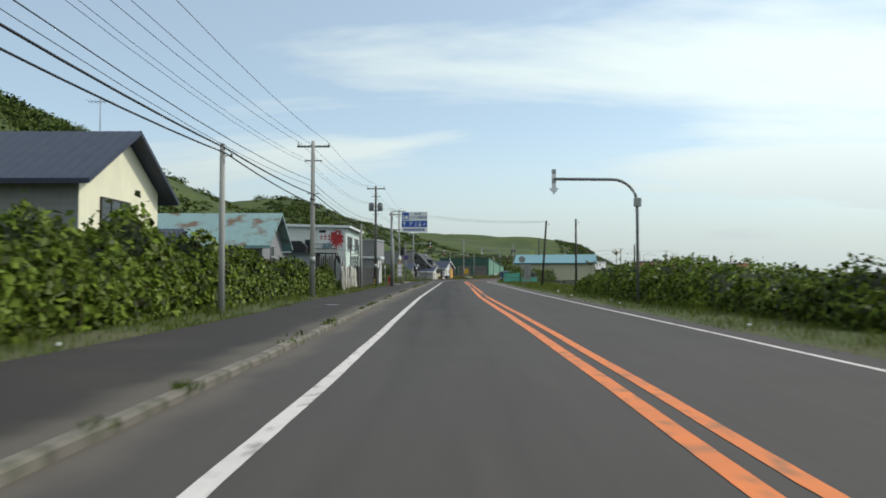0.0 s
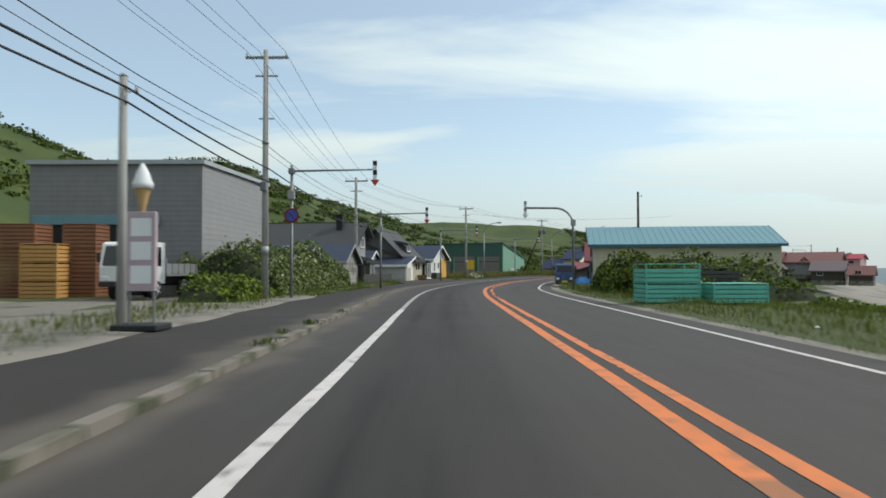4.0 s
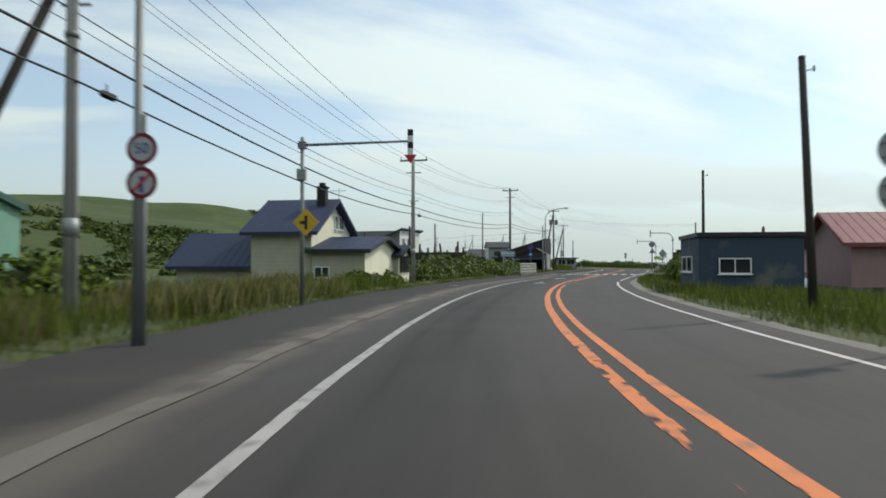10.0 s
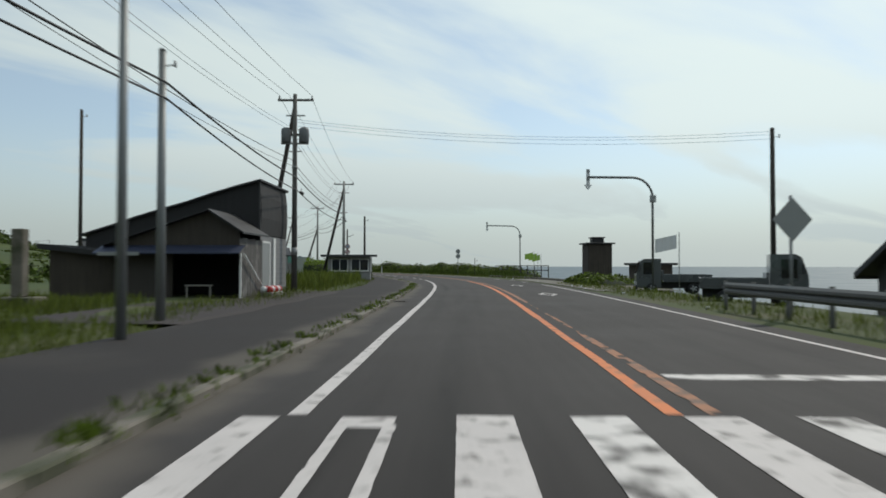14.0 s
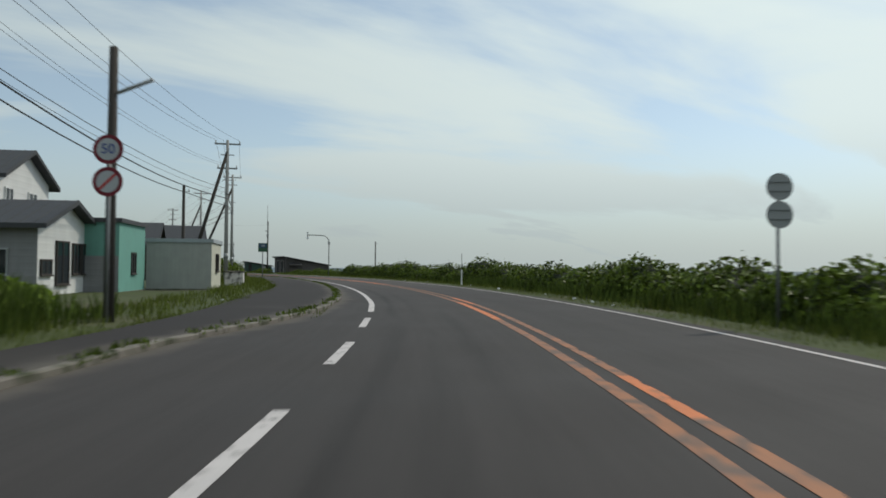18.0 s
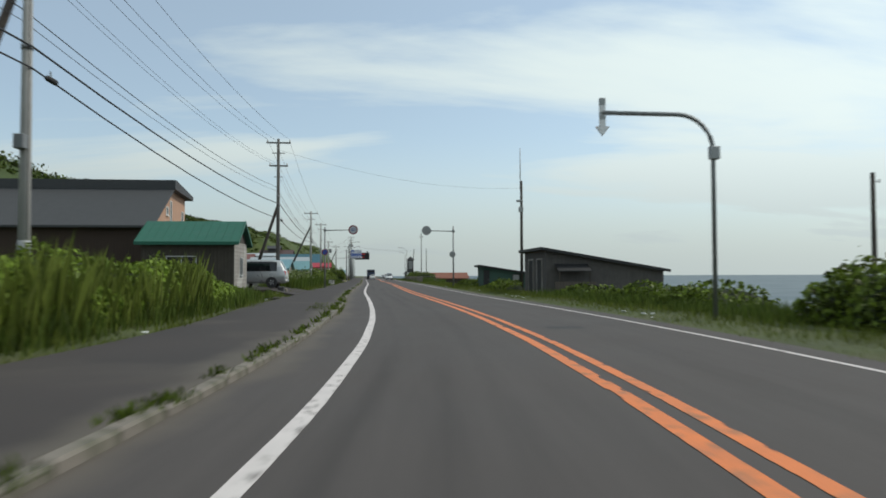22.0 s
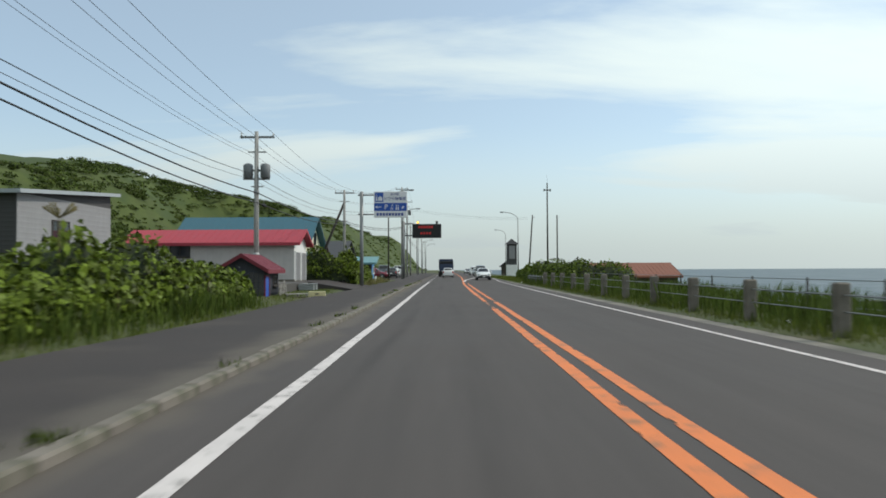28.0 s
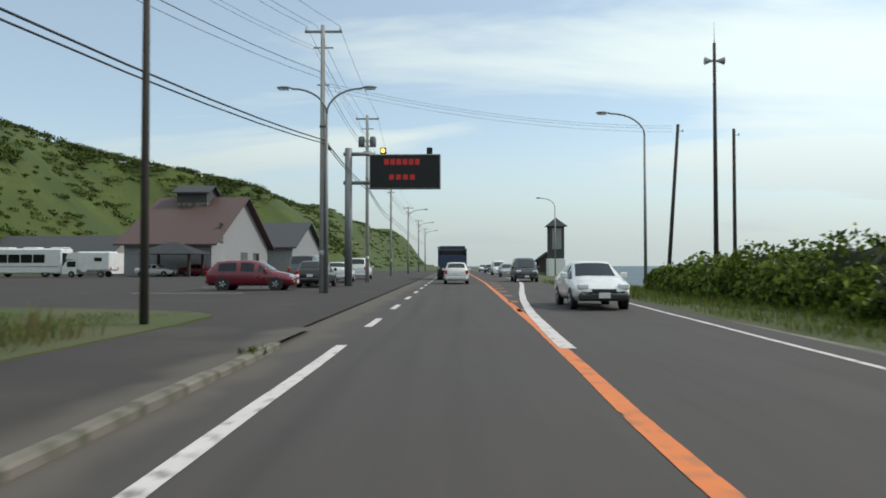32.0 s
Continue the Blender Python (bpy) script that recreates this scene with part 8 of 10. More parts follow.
j = house("white house with a dark blue roof and an ochre end wall", 145.7, -8.7, 5.2, 5.4, 2.3, "gx", 1.35, WHITEW, R_BLUE, over=0.45, wins=(("r", 0.5, 0.9, 1.1, 1.0, WFRAME, 3, True), ("r", 2.2, 1.2, 0.5, 0.7, WFRAME, 1)), trim=WFRAME)
part("ochre_wall", MB().box(0.03, 0.06, 3.0, 5.35, 0.05, 2.2), ORANGEW, j, "ochre-painted wall section")
part("balcony", MB().box(0.06, 0.7, -0.3, 1.6, 0.15, 0.75, 0.02), DGREY, j)
o = thing("yellow_board", "blank yellow board on two posts", "signboard", base(154.5, -7.0, 0.1))
part("panel", MB().box(-0.5, 0.5, -0.03, 0.03, 1.0, 2.1, 0.01), YELLOW, o)
for x in (-0.4, 0.4):
    part("post", MB().box(x - 0.04, x + 0.04, 0.03, 0.1, -0.2, 2.1), WEATHERED, o)
k2 = house("large green garage hall with roller doors", 183.8, -13.9, 14.5, 9.0, 5.2, "sy", -2.3, LGREEN, DGREEN, over=0.15, name="garage_hall", category="garage", seams=0.6, trim=DGREEN)
part("front_cladding", MB().box(-14.5, 0, -0.04, -0.01, 3.1, 5.25), DGREEN, k2)
GREYDOOR = paint("grey_roller_door", (0.17, 0.155, 0.145), 0.7)
for i in range(3):
    x1 = -0.6 - i * 4.5
    dr = part("roller_door", MB().box(x1 - 3.7, x1, -0.06, -0.03, 0.1, 3.1, 0.01), GREYDOOR, k2)
    sl = MB()
    for q in range(12):
        sl.box(x1 - 3.68, x1 - 0.02, -0.075, -0.06, 0.12 + q * 0.245, 0.34 + q * 0.245)
    part("door_slats", sl, GREYDOOR, dr)
    lw = MB()
    for q in range(6):
        lw.box(x1 - 3.5 + q * 0.58, x1 - 3.05 + q * 0.58, -0.082, -0.075, 2.2, 2.32)
    part("door_windows", lw, GLASS, dr)
    part("pillar", MB().box(x1, x1 + 0.55, -0.12, 0.0, 0, 3.2, 0.02), DGREEN, k2)
    words(str(i + 1), 0.55, BLACK, k2, pose(x1 - 1.9, -0.05, 3.65), "bay_number")
vt = MB()
for q in range(5):
    vt.box(0.03, 0.06, 3.2, 5.6, 0.4 + q * 0.16, 0.5 + q * 0.16)
part("vent_louvre", vt, WFRAME, k2)
o = thing("rubble_heap", "heap of white sacks and rubble in the grass", "heap", base(181.5, -16.5, 0.1))
random.seed(3)
for q in range(14):
    part("sack", MB().dome((random.uniform(-2, 2), random.uniform(-0.5, 0.5), 0), random.uniform(0.25, 0.45), 9, 4, 0.7), SIGNGREY if q % 2 else WORN_WHITE, o)

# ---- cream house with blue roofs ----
# BEIGE fronts are the cream walls with shade in the colour
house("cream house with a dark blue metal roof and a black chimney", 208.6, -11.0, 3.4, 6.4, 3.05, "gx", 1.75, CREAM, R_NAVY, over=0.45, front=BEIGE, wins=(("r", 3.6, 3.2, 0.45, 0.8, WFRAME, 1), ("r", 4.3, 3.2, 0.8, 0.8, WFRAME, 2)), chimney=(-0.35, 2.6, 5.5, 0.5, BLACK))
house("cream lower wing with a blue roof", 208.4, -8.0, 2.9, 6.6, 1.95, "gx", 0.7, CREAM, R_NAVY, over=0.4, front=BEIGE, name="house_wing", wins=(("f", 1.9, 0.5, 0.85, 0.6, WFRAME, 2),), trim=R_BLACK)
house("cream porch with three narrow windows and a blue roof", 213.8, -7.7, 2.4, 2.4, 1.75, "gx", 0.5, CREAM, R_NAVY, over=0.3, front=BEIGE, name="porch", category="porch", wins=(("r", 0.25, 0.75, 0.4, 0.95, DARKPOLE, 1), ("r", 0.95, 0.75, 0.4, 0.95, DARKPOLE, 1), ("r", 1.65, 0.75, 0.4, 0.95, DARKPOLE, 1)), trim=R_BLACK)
house("low shed with a blue roof", 209.4, -14.6, 4.7, 4.5, 1.3, "gx", 1.6, BEIGE, R_NAVY, name="shed", category="shed")
antenna(214, -11.5, 3.0, 2.8)
# MGREY front puts shade into the white wall's colour
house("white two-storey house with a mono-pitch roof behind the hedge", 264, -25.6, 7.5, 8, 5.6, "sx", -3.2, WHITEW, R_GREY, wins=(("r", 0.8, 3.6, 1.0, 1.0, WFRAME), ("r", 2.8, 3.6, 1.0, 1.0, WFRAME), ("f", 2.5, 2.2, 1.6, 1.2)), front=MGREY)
rs = thing("ruined_shed", "collapsed timber shed of bare posts", "ruin", base(246, -15, 0.7))
random.seed(9)
for q in range(14):
    x = -4 + q * 0.55
    part("plank", MB().box(x, x + 0.18, -0.05, 0.05, 0, random.uniform(1.4, 2.9), 0, pose(0, 0, 0, random.uniform(-8, 8), random.uniform(-10, 10), 0)), TIMBER, rs)
part("back_wall", MB().box(-4.2, 3.4, 0.5, 0.7, 0, 1.7), TIMBER, rs)
fr = thing("bridge_railing", "white-painted pipe railing of a small bridge", "railing", pose(0, 0, 0))
WPAINT = paint("railing_white", (0.58, 0.56, 0.50), 0.6, stain=(0.25, 0.18, 0.12), stain_amt=0.25, stain_scale=3)
for k in range(9):
    part("railing_post", MB().box(-0.05, 0.05, -0.05, 0.05, 0, 1.15, 0.01), WPAINT, fr, "", base(241.0 + k * 1.16, -4.72 - 0.022 * k, 0.1))
for z in (1.1, 0.84, 0.58, 0.32):
    rr = MB().tube([[float(c) for c in at(241.0 + q * 1.16, -4.72 - 0.022 * q, 0.1 + z)] for q in range(9)], 0.04, 8)
    part("railing_pipe", rr, WPAINT, fr)
part("railing_plinth", MB().box(-0.14, 0.14, 0, 9.4, -0.2, 0.22, 0.02), KERB, fr, "", base(240.9, -4.75, 0.05))
# black station-like building
ns = thing("net_store", "tall black tarred net store with a convex roof", "store", base(279.5, -8.42, 0))
ARCH = [(-7.2, 2.5), (-6.1, 2.9), (-5.0, 3.27), (-3.9, 3.6), (-2.95, 3.87), (-1.9, 4.22), (-0.9, 4.52), (0.0, 4.78)]
part("wall", MB().poly([(-7.2, 0, -0.5), (0, 0, -0.5)] + [(x, 0, z) for x, z in ARCH[::-1]], (0, 4.6, 0)), BLACKW, ns)
for (xa, za), (xb, zb) in zip(ARCH[:-1], ARCH[1:]):
    ea, eb = (0.2 if xa < -7 else 0.0), (0.1 if xb > -0.1 else 0.0)
    part("roof_sheet", MB().poly([(xa - ea, -0.16, za + 0.01), (xb + eb, -0.16, zb + 0.01), (xb + eb, -0.16, zb + 0.09), (xa - ea, -0.16, za + 0.09)], (0, 4.92, 0)), R_BLACK, ns)
up = part("upper_cladding", MB().poly([(0.004, 0.06, 2.55), (0.05, 0.06, 2.6), (0.10, 0.06, 3.3), (0.08, 0.06, 4.2), (0.01, 0.06, 4.7)], (0, 4.5, 0)), BLACKW, ns, "bulging dark tarred upper cladding")
part("edge_trim", MB().box(0.0, 0.07, -0.03, 0.05, 0.1, 4.75, 0.01), DGREY, ns)
part("lower_cladding", MB().box(0.004, 0.035, 0.05, 4.6, 0.1, 2.55), MGREY, ns, "pale lower wall")
dr = part("door", MB().box(0.036, 0.07, 0.25, 1.45, 0.1, 2.25, 0.006), SIGNGREY, ns, "pale sheet door")
part("door_frame", MB().box(0.036, 0.085, 0.17, 0.25, 0.1, 2.33).box(0.036, 0.085, 1.45, 1.55, 0.1, 2.33).box(0.036, 0.085, 0.25, 1.45, 2.25, 2.33), WFRAME, dr)
part("pilaster", MB().box(0.036, 0.10, 2.05, 2.4, 0.1, 2.5, 0.01), WFRAME, ns)
part("plinth", MB().box(-7.22, 0.05, -0.02, 4.62, -0.5, 0.15), KERB, ns)
SIDEBOARD = mat("smoky_boards", (0.105, 0.10, 0.095), 0.9, var=0.35, scale=3.0, fine=24, bump=0.4, stain=(0.2, 0.19, 0.18), stain_amt=0.35, stain_scale=2.0)
lt = thing("lean_to", "old dark timber lean-to in front of the net store", "lean-to", base(276.2, -8.2, 0))
part("wall", MB().poly([(-4.7, 0, -0.3), (-2.5, 0, -0.3), (-2.5, 0, 2.0), (-0.02, 0, 2.0), (-0.02, 0, 2.6), (-1.1, 0, 3.3), (-4.7, 0, 2.1)], (0, 0.08, 0)), TIMBER, lt, "dark gabled front with a wide opening")
part("back_wall", MB().box(-4.7, 0, 2.9, 3.0, -0.3, 2.2), BLACKW, lt)
part("side_wall", MB().box(-4.7, -4.62, 0.08, 2.9, -0.3, 2.1), TIMBER, lt)
for k in range(9):
    part("board", MB().box(-0.03, 0.0, 0.34 * k + 0.01, 0.34 * k + 0.32, 0.05, 2.3 + 0.02 * (k % 3), 0.004), SIDEBOARD, lt)
for a, b in (((-5.0, 2.02), (-1.08, 3.32)), ((-1.12, 3.32), (0.22, 2.46))):
    part("roof", MB().poly([(a[0], -0.3, a[1]), (b[0], -0.3, b[1]), (b[0], -0.3, b[1] + 0.07), (a[0], -0.3, a[1] + 0.07)], (0, 3.5, 0)), R_BLACK, lt)
part("eave_sheet", MB().poly([(-5.1, -0.75, 1.72), (-5.1, 0.0, 2.02), (-5.1, 0.0, 2.05), (-5.1, -0.75, 1.76)], (5.3, 0, 0)), R_BLUE, lt, "thin slate-blue eave sheet")
part("eave_edge", MB().box(-4.9, -3.4, -0.79, -0.752, 1.66, 1.79), SIGNGREY, lt, "pale patched eave edge")
part("board_front", MB().box(-4.65, -2.6, -0.03, -0.005, 0.1, 1.7), paint("grey_brown_boards", (0.062, 0.054, 0.05), 0.9, wave=("X", 0.18, 1.0)), lt)
part("post", MB().box(0.0, 0.07, -0.06, 0.01, -0.2, 1.75), WFRAME, lt, "white-painted post")
part("post", MB().box(-2.55, -2.45, -0.7, -0.6, -0.2, 1.78), TIMBER, lt)
part("brace", MB().cyl((0.12, 0.15, 1.72), (0.12, 3.4, 0.08), 0.035, seg=8), WFRAME, lt, "white slanting brace")
part("bench_rail", MB().box(-1.9, -0.9, -0.35, -0.28, 0.55, 0.61).box(-1.85, -1.8, -0.34, -0.29, -0.1, 0.55).box(-1.0, -0.95, -0.34, -0.29, -0.1, 0.55), WEATHERED, lt)
house("low dark side shed beside the lean-to", 276.8, -13.0, 2.6, 2.6, 1.65, "sx", 0.3, TIMBER, R_BLACK, over=0.3, name="shed", category="shed")
bo = thing("float_row", "row of red and white fishing floats in a box", "floats", base(277.9, -8.05, 0.1))
part("box", MB().box(0.12, 0.62, 0.0, 1.7, 0, 0.16, 0.02), WEATHERED, bo)
for q in range(12):
    part("float", MB().dome((0.24 + 0.25 * (q % 2), 0.16 + 0.27 * (q // 2), 0.26), 0.14, 10, 6, 1.0, True), RED if q % 3 else SIGNWHITE, bo)
plain_pole(287.3, -19.8, 9.3, label="distant dark timber pole behind the store")
o = thing("stone_marker", "tall granite memorial stone on a plinth", "stone", base(270.2, -12.7, 0.1))
part("pillar", MB().box(-0.17, 0.17, -0.17, 0.17, 0.3, 2.25, 0.03), KERB, o)
part("plinth", MB().box(-0.55, 0.55, -0.5, 0.5, 0, 0.3, 0.03), KERB, o)
# grey front panel carries the kiosk's shade as colour
house("small white kiosk with wide windows and a dark hip roof", 312.6, -6.3, 3.6, 3.4, 2.1, "flat", 0, WHITEW, R_GREY, over=0.55, name="kiosk", category="hut", wins=(("f", 0.15, 0.85, 1.5, 1.05, WFRAME, 2), ("f", 1.9, 0.85, 1.4, 1.05, WFRAME, 2), ("r", 0.2, 0.85, 1.0, 1.05, WFRAME, 2), ("r", 1.4, 0.85, 0.6, 1.05, WFRAME, 1)), doors=(("r", 2.4, 0.1, 0.8, 1.9, DGREY),), front=LGREY)
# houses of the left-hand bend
# grey fronts here and on the wing paint shade over white walls
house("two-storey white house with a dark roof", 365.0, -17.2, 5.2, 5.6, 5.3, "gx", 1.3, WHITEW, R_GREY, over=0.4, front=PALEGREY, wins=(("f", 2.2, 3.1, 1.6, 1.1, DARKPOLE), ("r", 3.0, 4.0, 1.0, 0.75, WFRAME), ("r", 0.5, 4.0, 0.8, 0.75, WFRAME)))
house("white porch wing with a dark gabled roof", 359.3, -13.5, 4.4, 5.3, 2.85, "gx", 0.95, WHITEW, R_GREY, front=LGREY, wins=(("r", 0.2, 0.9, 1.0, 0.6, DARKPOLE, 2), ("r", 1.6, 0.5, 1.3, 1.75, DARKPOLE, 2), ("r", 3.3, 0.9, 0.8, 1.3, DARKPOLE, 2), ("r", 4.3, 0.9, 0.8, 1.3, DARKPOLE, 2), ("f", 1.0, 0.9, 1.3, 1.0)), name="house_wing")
c = house("mint green flat-roofed cabin with a grey lower front", 364.3, -12.0, 5, 4.35, 3.22, "flat", 0, MINT, R_GREY, over=0.1, wins=(("r", 1.9, 0.9, 0.8, 1.0, DARKPOLE),), name="cabin", category="cabin")
part("lower_front", MB().box(-4.98, -0.02, -0.024, -0.004, 0.1, 1.7), LGREY, c, "pale grey lower wall")
# front is a darker copy of the cream panels, its shade painted in
house("cream prefabricated cabin with a flat roof", 370.0, -8.9, 3.2, 3.7, 2.55, "flat", 0, paint("weathered_cream_panels", (0.52, 0.51, 0.42), 0.8), R_LGREY, over=0.06, front=paint("shaded_cream_panels", (0.36, 0.36, 0.34), 0.8), wins=(("r", 1.5, 1.0, 0.9, 0.95, DARKPOLE, 2),), name="cabin", category="cabin")
o = thing("trestle", "low white-topped trestle beside the cabin", "trestle", base(371.5, -13.0, ground_at(371.5, -13.0)))
part("top", MB().box(-0.7, 0.2, -0.3, 0.3, 1.05, 1.13, 0.01), WFRAME, o)
for x in (-0.6, 0.1):
    part("leg", MB().box(x - 0.03, x + 0.03, -0.25, -0.19, 0, 1.05), paint("oxide_red", (0.16, 0.05, 0.035), 0.8) if x < 0 else bpy.data.materials["oxide_red"], o)
o = thing("white_box", "white concrete block in the grass", "block", base(376.8, -8.3, 0.08))
part("body", MB().box(-0.6, 0.5, 0, 0.9, 0, 0.85, 0.04), WORN_WHITE, o)
part("top_slab", MB().box(-0.68, 0.58, -0.06, 0.96, 0.85, 0.93, 0.02), KERB, o)
rl = thing("pipe_rail", "white pipe rail in front of a yard", "railing", base(392.9, -10.75, 0.1))
for k in range(4):
    part("railing_post", MB().box(-0.04, 0.04, -0.04, 0.04, -0.2, 1.55, 0.008), WPAINT, rl, "", pose(-1.18 * k, 0, 0))
for z in (1.5, 1.0):
    part("railing_pipe", MB().box(-3.6, 0.1, -0.03, 0.03, z - 0.03, z + 0.03, 0.01), WPAINT, rl)
house("dark timber house with a grey roof behind the hedge", 392, -15, 9, 7, 3.0, "gx", 1.7, TIMBER, R_GREY, wins=(("f", 3, 1.2, 1.6, 1.1),))
house("low house with a maroon tin roof beyond the hedge", 409, -16.4, 7, 5, 2.2, "gx", 1.5, LGREY, R_MAROON)
plank_barn = house("grey barn with pale boarded gable and a dark roof", 413.0, -11.1, 4.8, 7.4, 3.75, "gx", 1.8, WEATHERED, R_GREY, over=0.4, name="barn", category="barn")
BROWNB = paint("brown_boards", (0.05, 0.033, 0.026), 0.85, wave=("X", 0.2, 1.0))
o = thing("house", "long brown boarded house with slate roof and peach end gable", "house", base(461.3, -15.2, 0))
part("wall", MB().poly([(-15, 0, -0.6), (-15, 9, -0.6), (-15, 9, 7.3), (-15, 4.6, 7.3), (-15, 0, 4.6)], (14.97, 0, 0)), BROWNB, o)
part("peach_gable", MB().poly([(-0.03, 0.02, 0.3), (-0.03, 8.98, 0.3), (-0.03, 8.98, 7.28), (-0.03, 4.6, 7.28), (-0.03, 0.02, 4.58)], (0.05, 0, 0)), PEACH, o, "peach rendered end gable")
part("roof", MB().poly([(-15.4, -0.5, 4.36), (-15.4, 4.7, 7.42), (-15.4, 4.7, 7.56), (-15.4, -0.5, 4.50)], (15.8, 0, 0)), R_GREY, o)
cap = part("upper_roof", MB().poly([(-15.4, 4.3, 7.35), (-15.4, 9.6, 7.05), (-15.4, 9.6, 7.35), (-15.4, 4.7, 8.0), (-15.4, 4.3, 8.0)], (15.9, 0, 0)), R_GREY, o)
for y, z, w, h in ((3.7, 5.5, 0.55, 0.6), (4.7, 5.1, 0.45, 1.5), (7.9, 5.0, 0.5, 1.1)):
    window(o, pose(0.03, y, z, 0, 0, 90), w, h, WFRAME, 1)
window(o, pose(-7, -0.01, 1.2), 1.5, 1.1)
part("plinth", MB().box(-15, 0.02, -0.03, 9.03, -0.6, 0.25), KERB, o)
house("small timber shed with a bright green metal roof", 456.6, -9.1, 5.2, 4.6, 3.3, "gx", 1.2, TIMBER, R_GREEN, over=0.3, road=WEATHERED, wins=(("f", 2.1, 1.15, 1.7, 1.3, ALU, 2), ("r", 1.9, 1.3, 0.8, 1.1, ALU, 2)), name="shed", category="shed", trim=R_GREEN)
house("grey house with a blue-edged mono-pitch roof", 514.0, -22.6, 9.5, 9.0, 7.1, "sx", -1.5, DGREY, R_BLUE, road=MGREY, wins=(("r", 1.4, 4.9, 0.9, 1.2, WFRAME), ("r", 3.4, 4.7, 1.2, 1.6, SIGNBLUE, 1), ("r", 6.2, 4.9, 1.0, 1.2, WFRAME), ("f", 1.2, 5.0, 0.7, 0.7, WFRAME, 1)), trim=R_BLUE)
house("low shed with a pale blue tin roof", 496.3, -10.6, 6.2, 5.2, 2.1, "gx", 0.95, WEATHERED, R_SKY, over=0.3, name="shed", category="shed")
house("low shed with a teal tin roof", 513.0, -9.9, 8.4, 5.6, 2.1, "gx", 1.1, WEATHERED, R_TEAL, over=0.3, name="shed", category="shed", front=WFRAME)
house("grey-roofed store behind the tin sheds", 519.5, -10.6, 8.0, 6, 2.6, "gx", 1.3, LGREY, R_LGREY, over=0.3, name="store", category="store")
house("small house with a maroon tin roof", 531, -20.5, 6, 6, 3.1, "gx", 1.6, WHITEW, R_MAROON)
o = thing("stone_bench", "pale concrete block by the footway", "block", base(508.5, -6.4, 0.1))
part("body", MB().box(-0.35, 0.35, 0, 0.6, 0, 0.55, 0.03), WORN_WHITE, o)
part("slab", MB().box(-0.4, 0.4, -0.05, 0.65, 0.55, 0.62, 0.02), KERB, o)
# ---- left side, last stretch ----
house("grey mono-pitch shed above the hedge", 556, -20.1, 10, 9.5, 5.0, "sy", 0.75, DGREY, R_LGREY, over=0.4, road=LGREY, wins=(("r", 3.0, 2.6, 1.7, 1.3, DARKPOLE, 3),), name="shed", category="shed")
# front is the white wall toned down, shade included in its colour
ga = house("pale grey double garage with a crimson metal roof", 568.4, -9.75, 10.6, 3.85, 2.5, "gx", 0.78, WHITEW, R_CRIMSON, over=0.42, trim=R_CRIMSON, front=paint("shaded_front_render", (0.47, 0.445, 0.425), 0.8, wave=("Z", 0.45, 1.0), bump=0.12), wins=(("f", 6.6, 1.55, 1.3, 0.75, DARKPOLE, 2),), name="garage", category="garage", z=0.58)
for y in (0.2, 2.1):
    dr = part("door", MB().box(0.012, 0.035, y, y + 1.5, 0.03, 1.85, 0.004), MGREY, ga, "grey roller shutter door")
    part("door_frame", MB().box(0.012, 0.07, y - 0.08, y, 0.0, 1.93).box(0.012, 0.07, y + 1.5, y + 1.58, 0.0, 1.93).box(0.012, 0.07, y, y + 1.5, 1.85, 1.93), WFRAME, dr)
    sl = MB()
    for k in range(6):
        sl.box(0.035, 0.045, y + 0.02, y + 1.48, 0.05 + 0.3 * k, 0.31 + 0.3 * k, 0.003)
    part("shutter_slats", sl, MGREY, dr)
TERRACE = paint("terrace_concrete", (0.075, 0.07, 0.066), 0.9)
tagged(solid("garage_terrace", np.arange(555.0, 567.1, 1.0), [(-21.0, 0.58), (-8.65, 0.58), (-8.6, 0.55), (-8.6, -0.3), (-21.0, -0.3)], TERRACE), "dark concrete terrace wall below the garage", "terrace", kind="structure")
tagged(solid("garage_apron", np.arange(567.0, 577.1, 1.0), [(-21.0, 0.57), (-8.6, 0.56), (-5.85, 0.10), (-5.85, -0.3), (-21.0, -0.3)], OLD_ASPHALT), "asphalt apron sloping from the garage doors to the footway", "driveway", kind="structure")
sh = house("small weathered shed with a maroon tin roof", 554.95, -8.33, 1.9, 2.9, 1.36, "gy", 0.56, paint("inky_boards", (0.04, 0.043, 0.055), 0.85, wave=("X", 0.2, 1.0)), paint("dark_crimson_roof", (0.15, 0.018, 0.03), 0.6, bump=0.1), over=0.26, name="shed", category="shed", doors=(("r", 0.12, 0.0, 0.7, 1.0, SIGNBLUE),), wins=(("r", 1.7, 0.55, 0.8, 0.5, DARKPOLE, 2), ("f", 1.0, 0.4, 0.6, 0.6, DARKPOLE, 1)))
for k in range(9):
    part("board", MB().box(-0.01, 0.015, 0.0, 0.17, 0.1, 1.2 - 0.03 * (k % 3), 0.003), DGREY, sh, "", pose(-1.86 + k * 0.205, -0.012, 0, 0, 0, -90))
pf = thing("slat_fence", "short fence of bare grey slats beside the shed", "fence", base(556.3, -7.95, ground_at(556.3, -7.95)))
random.seed(17)
for k in range(11):
    part("slat", MB().box(-0.012, 0.012, 0.0, 0.1, 0.0, random.uniform(0.5, 0.72), 0.003), WEATHERED, pf, "", pose(random.uniform(-0.03, 0.03), 0.14 * k, 0, 0, random.uniform(-5, 5), 0))
part("rail", MB().box(-0.04, -0.014, 0, 1.5, 0.35, 0.42), WEATHERED, pf)
o = thing("pallet", "broken grey pallet lying in the grass", "pallet", base(554.6, -6.75, ground_at(554.6, -6.75) + 0.06, 14))
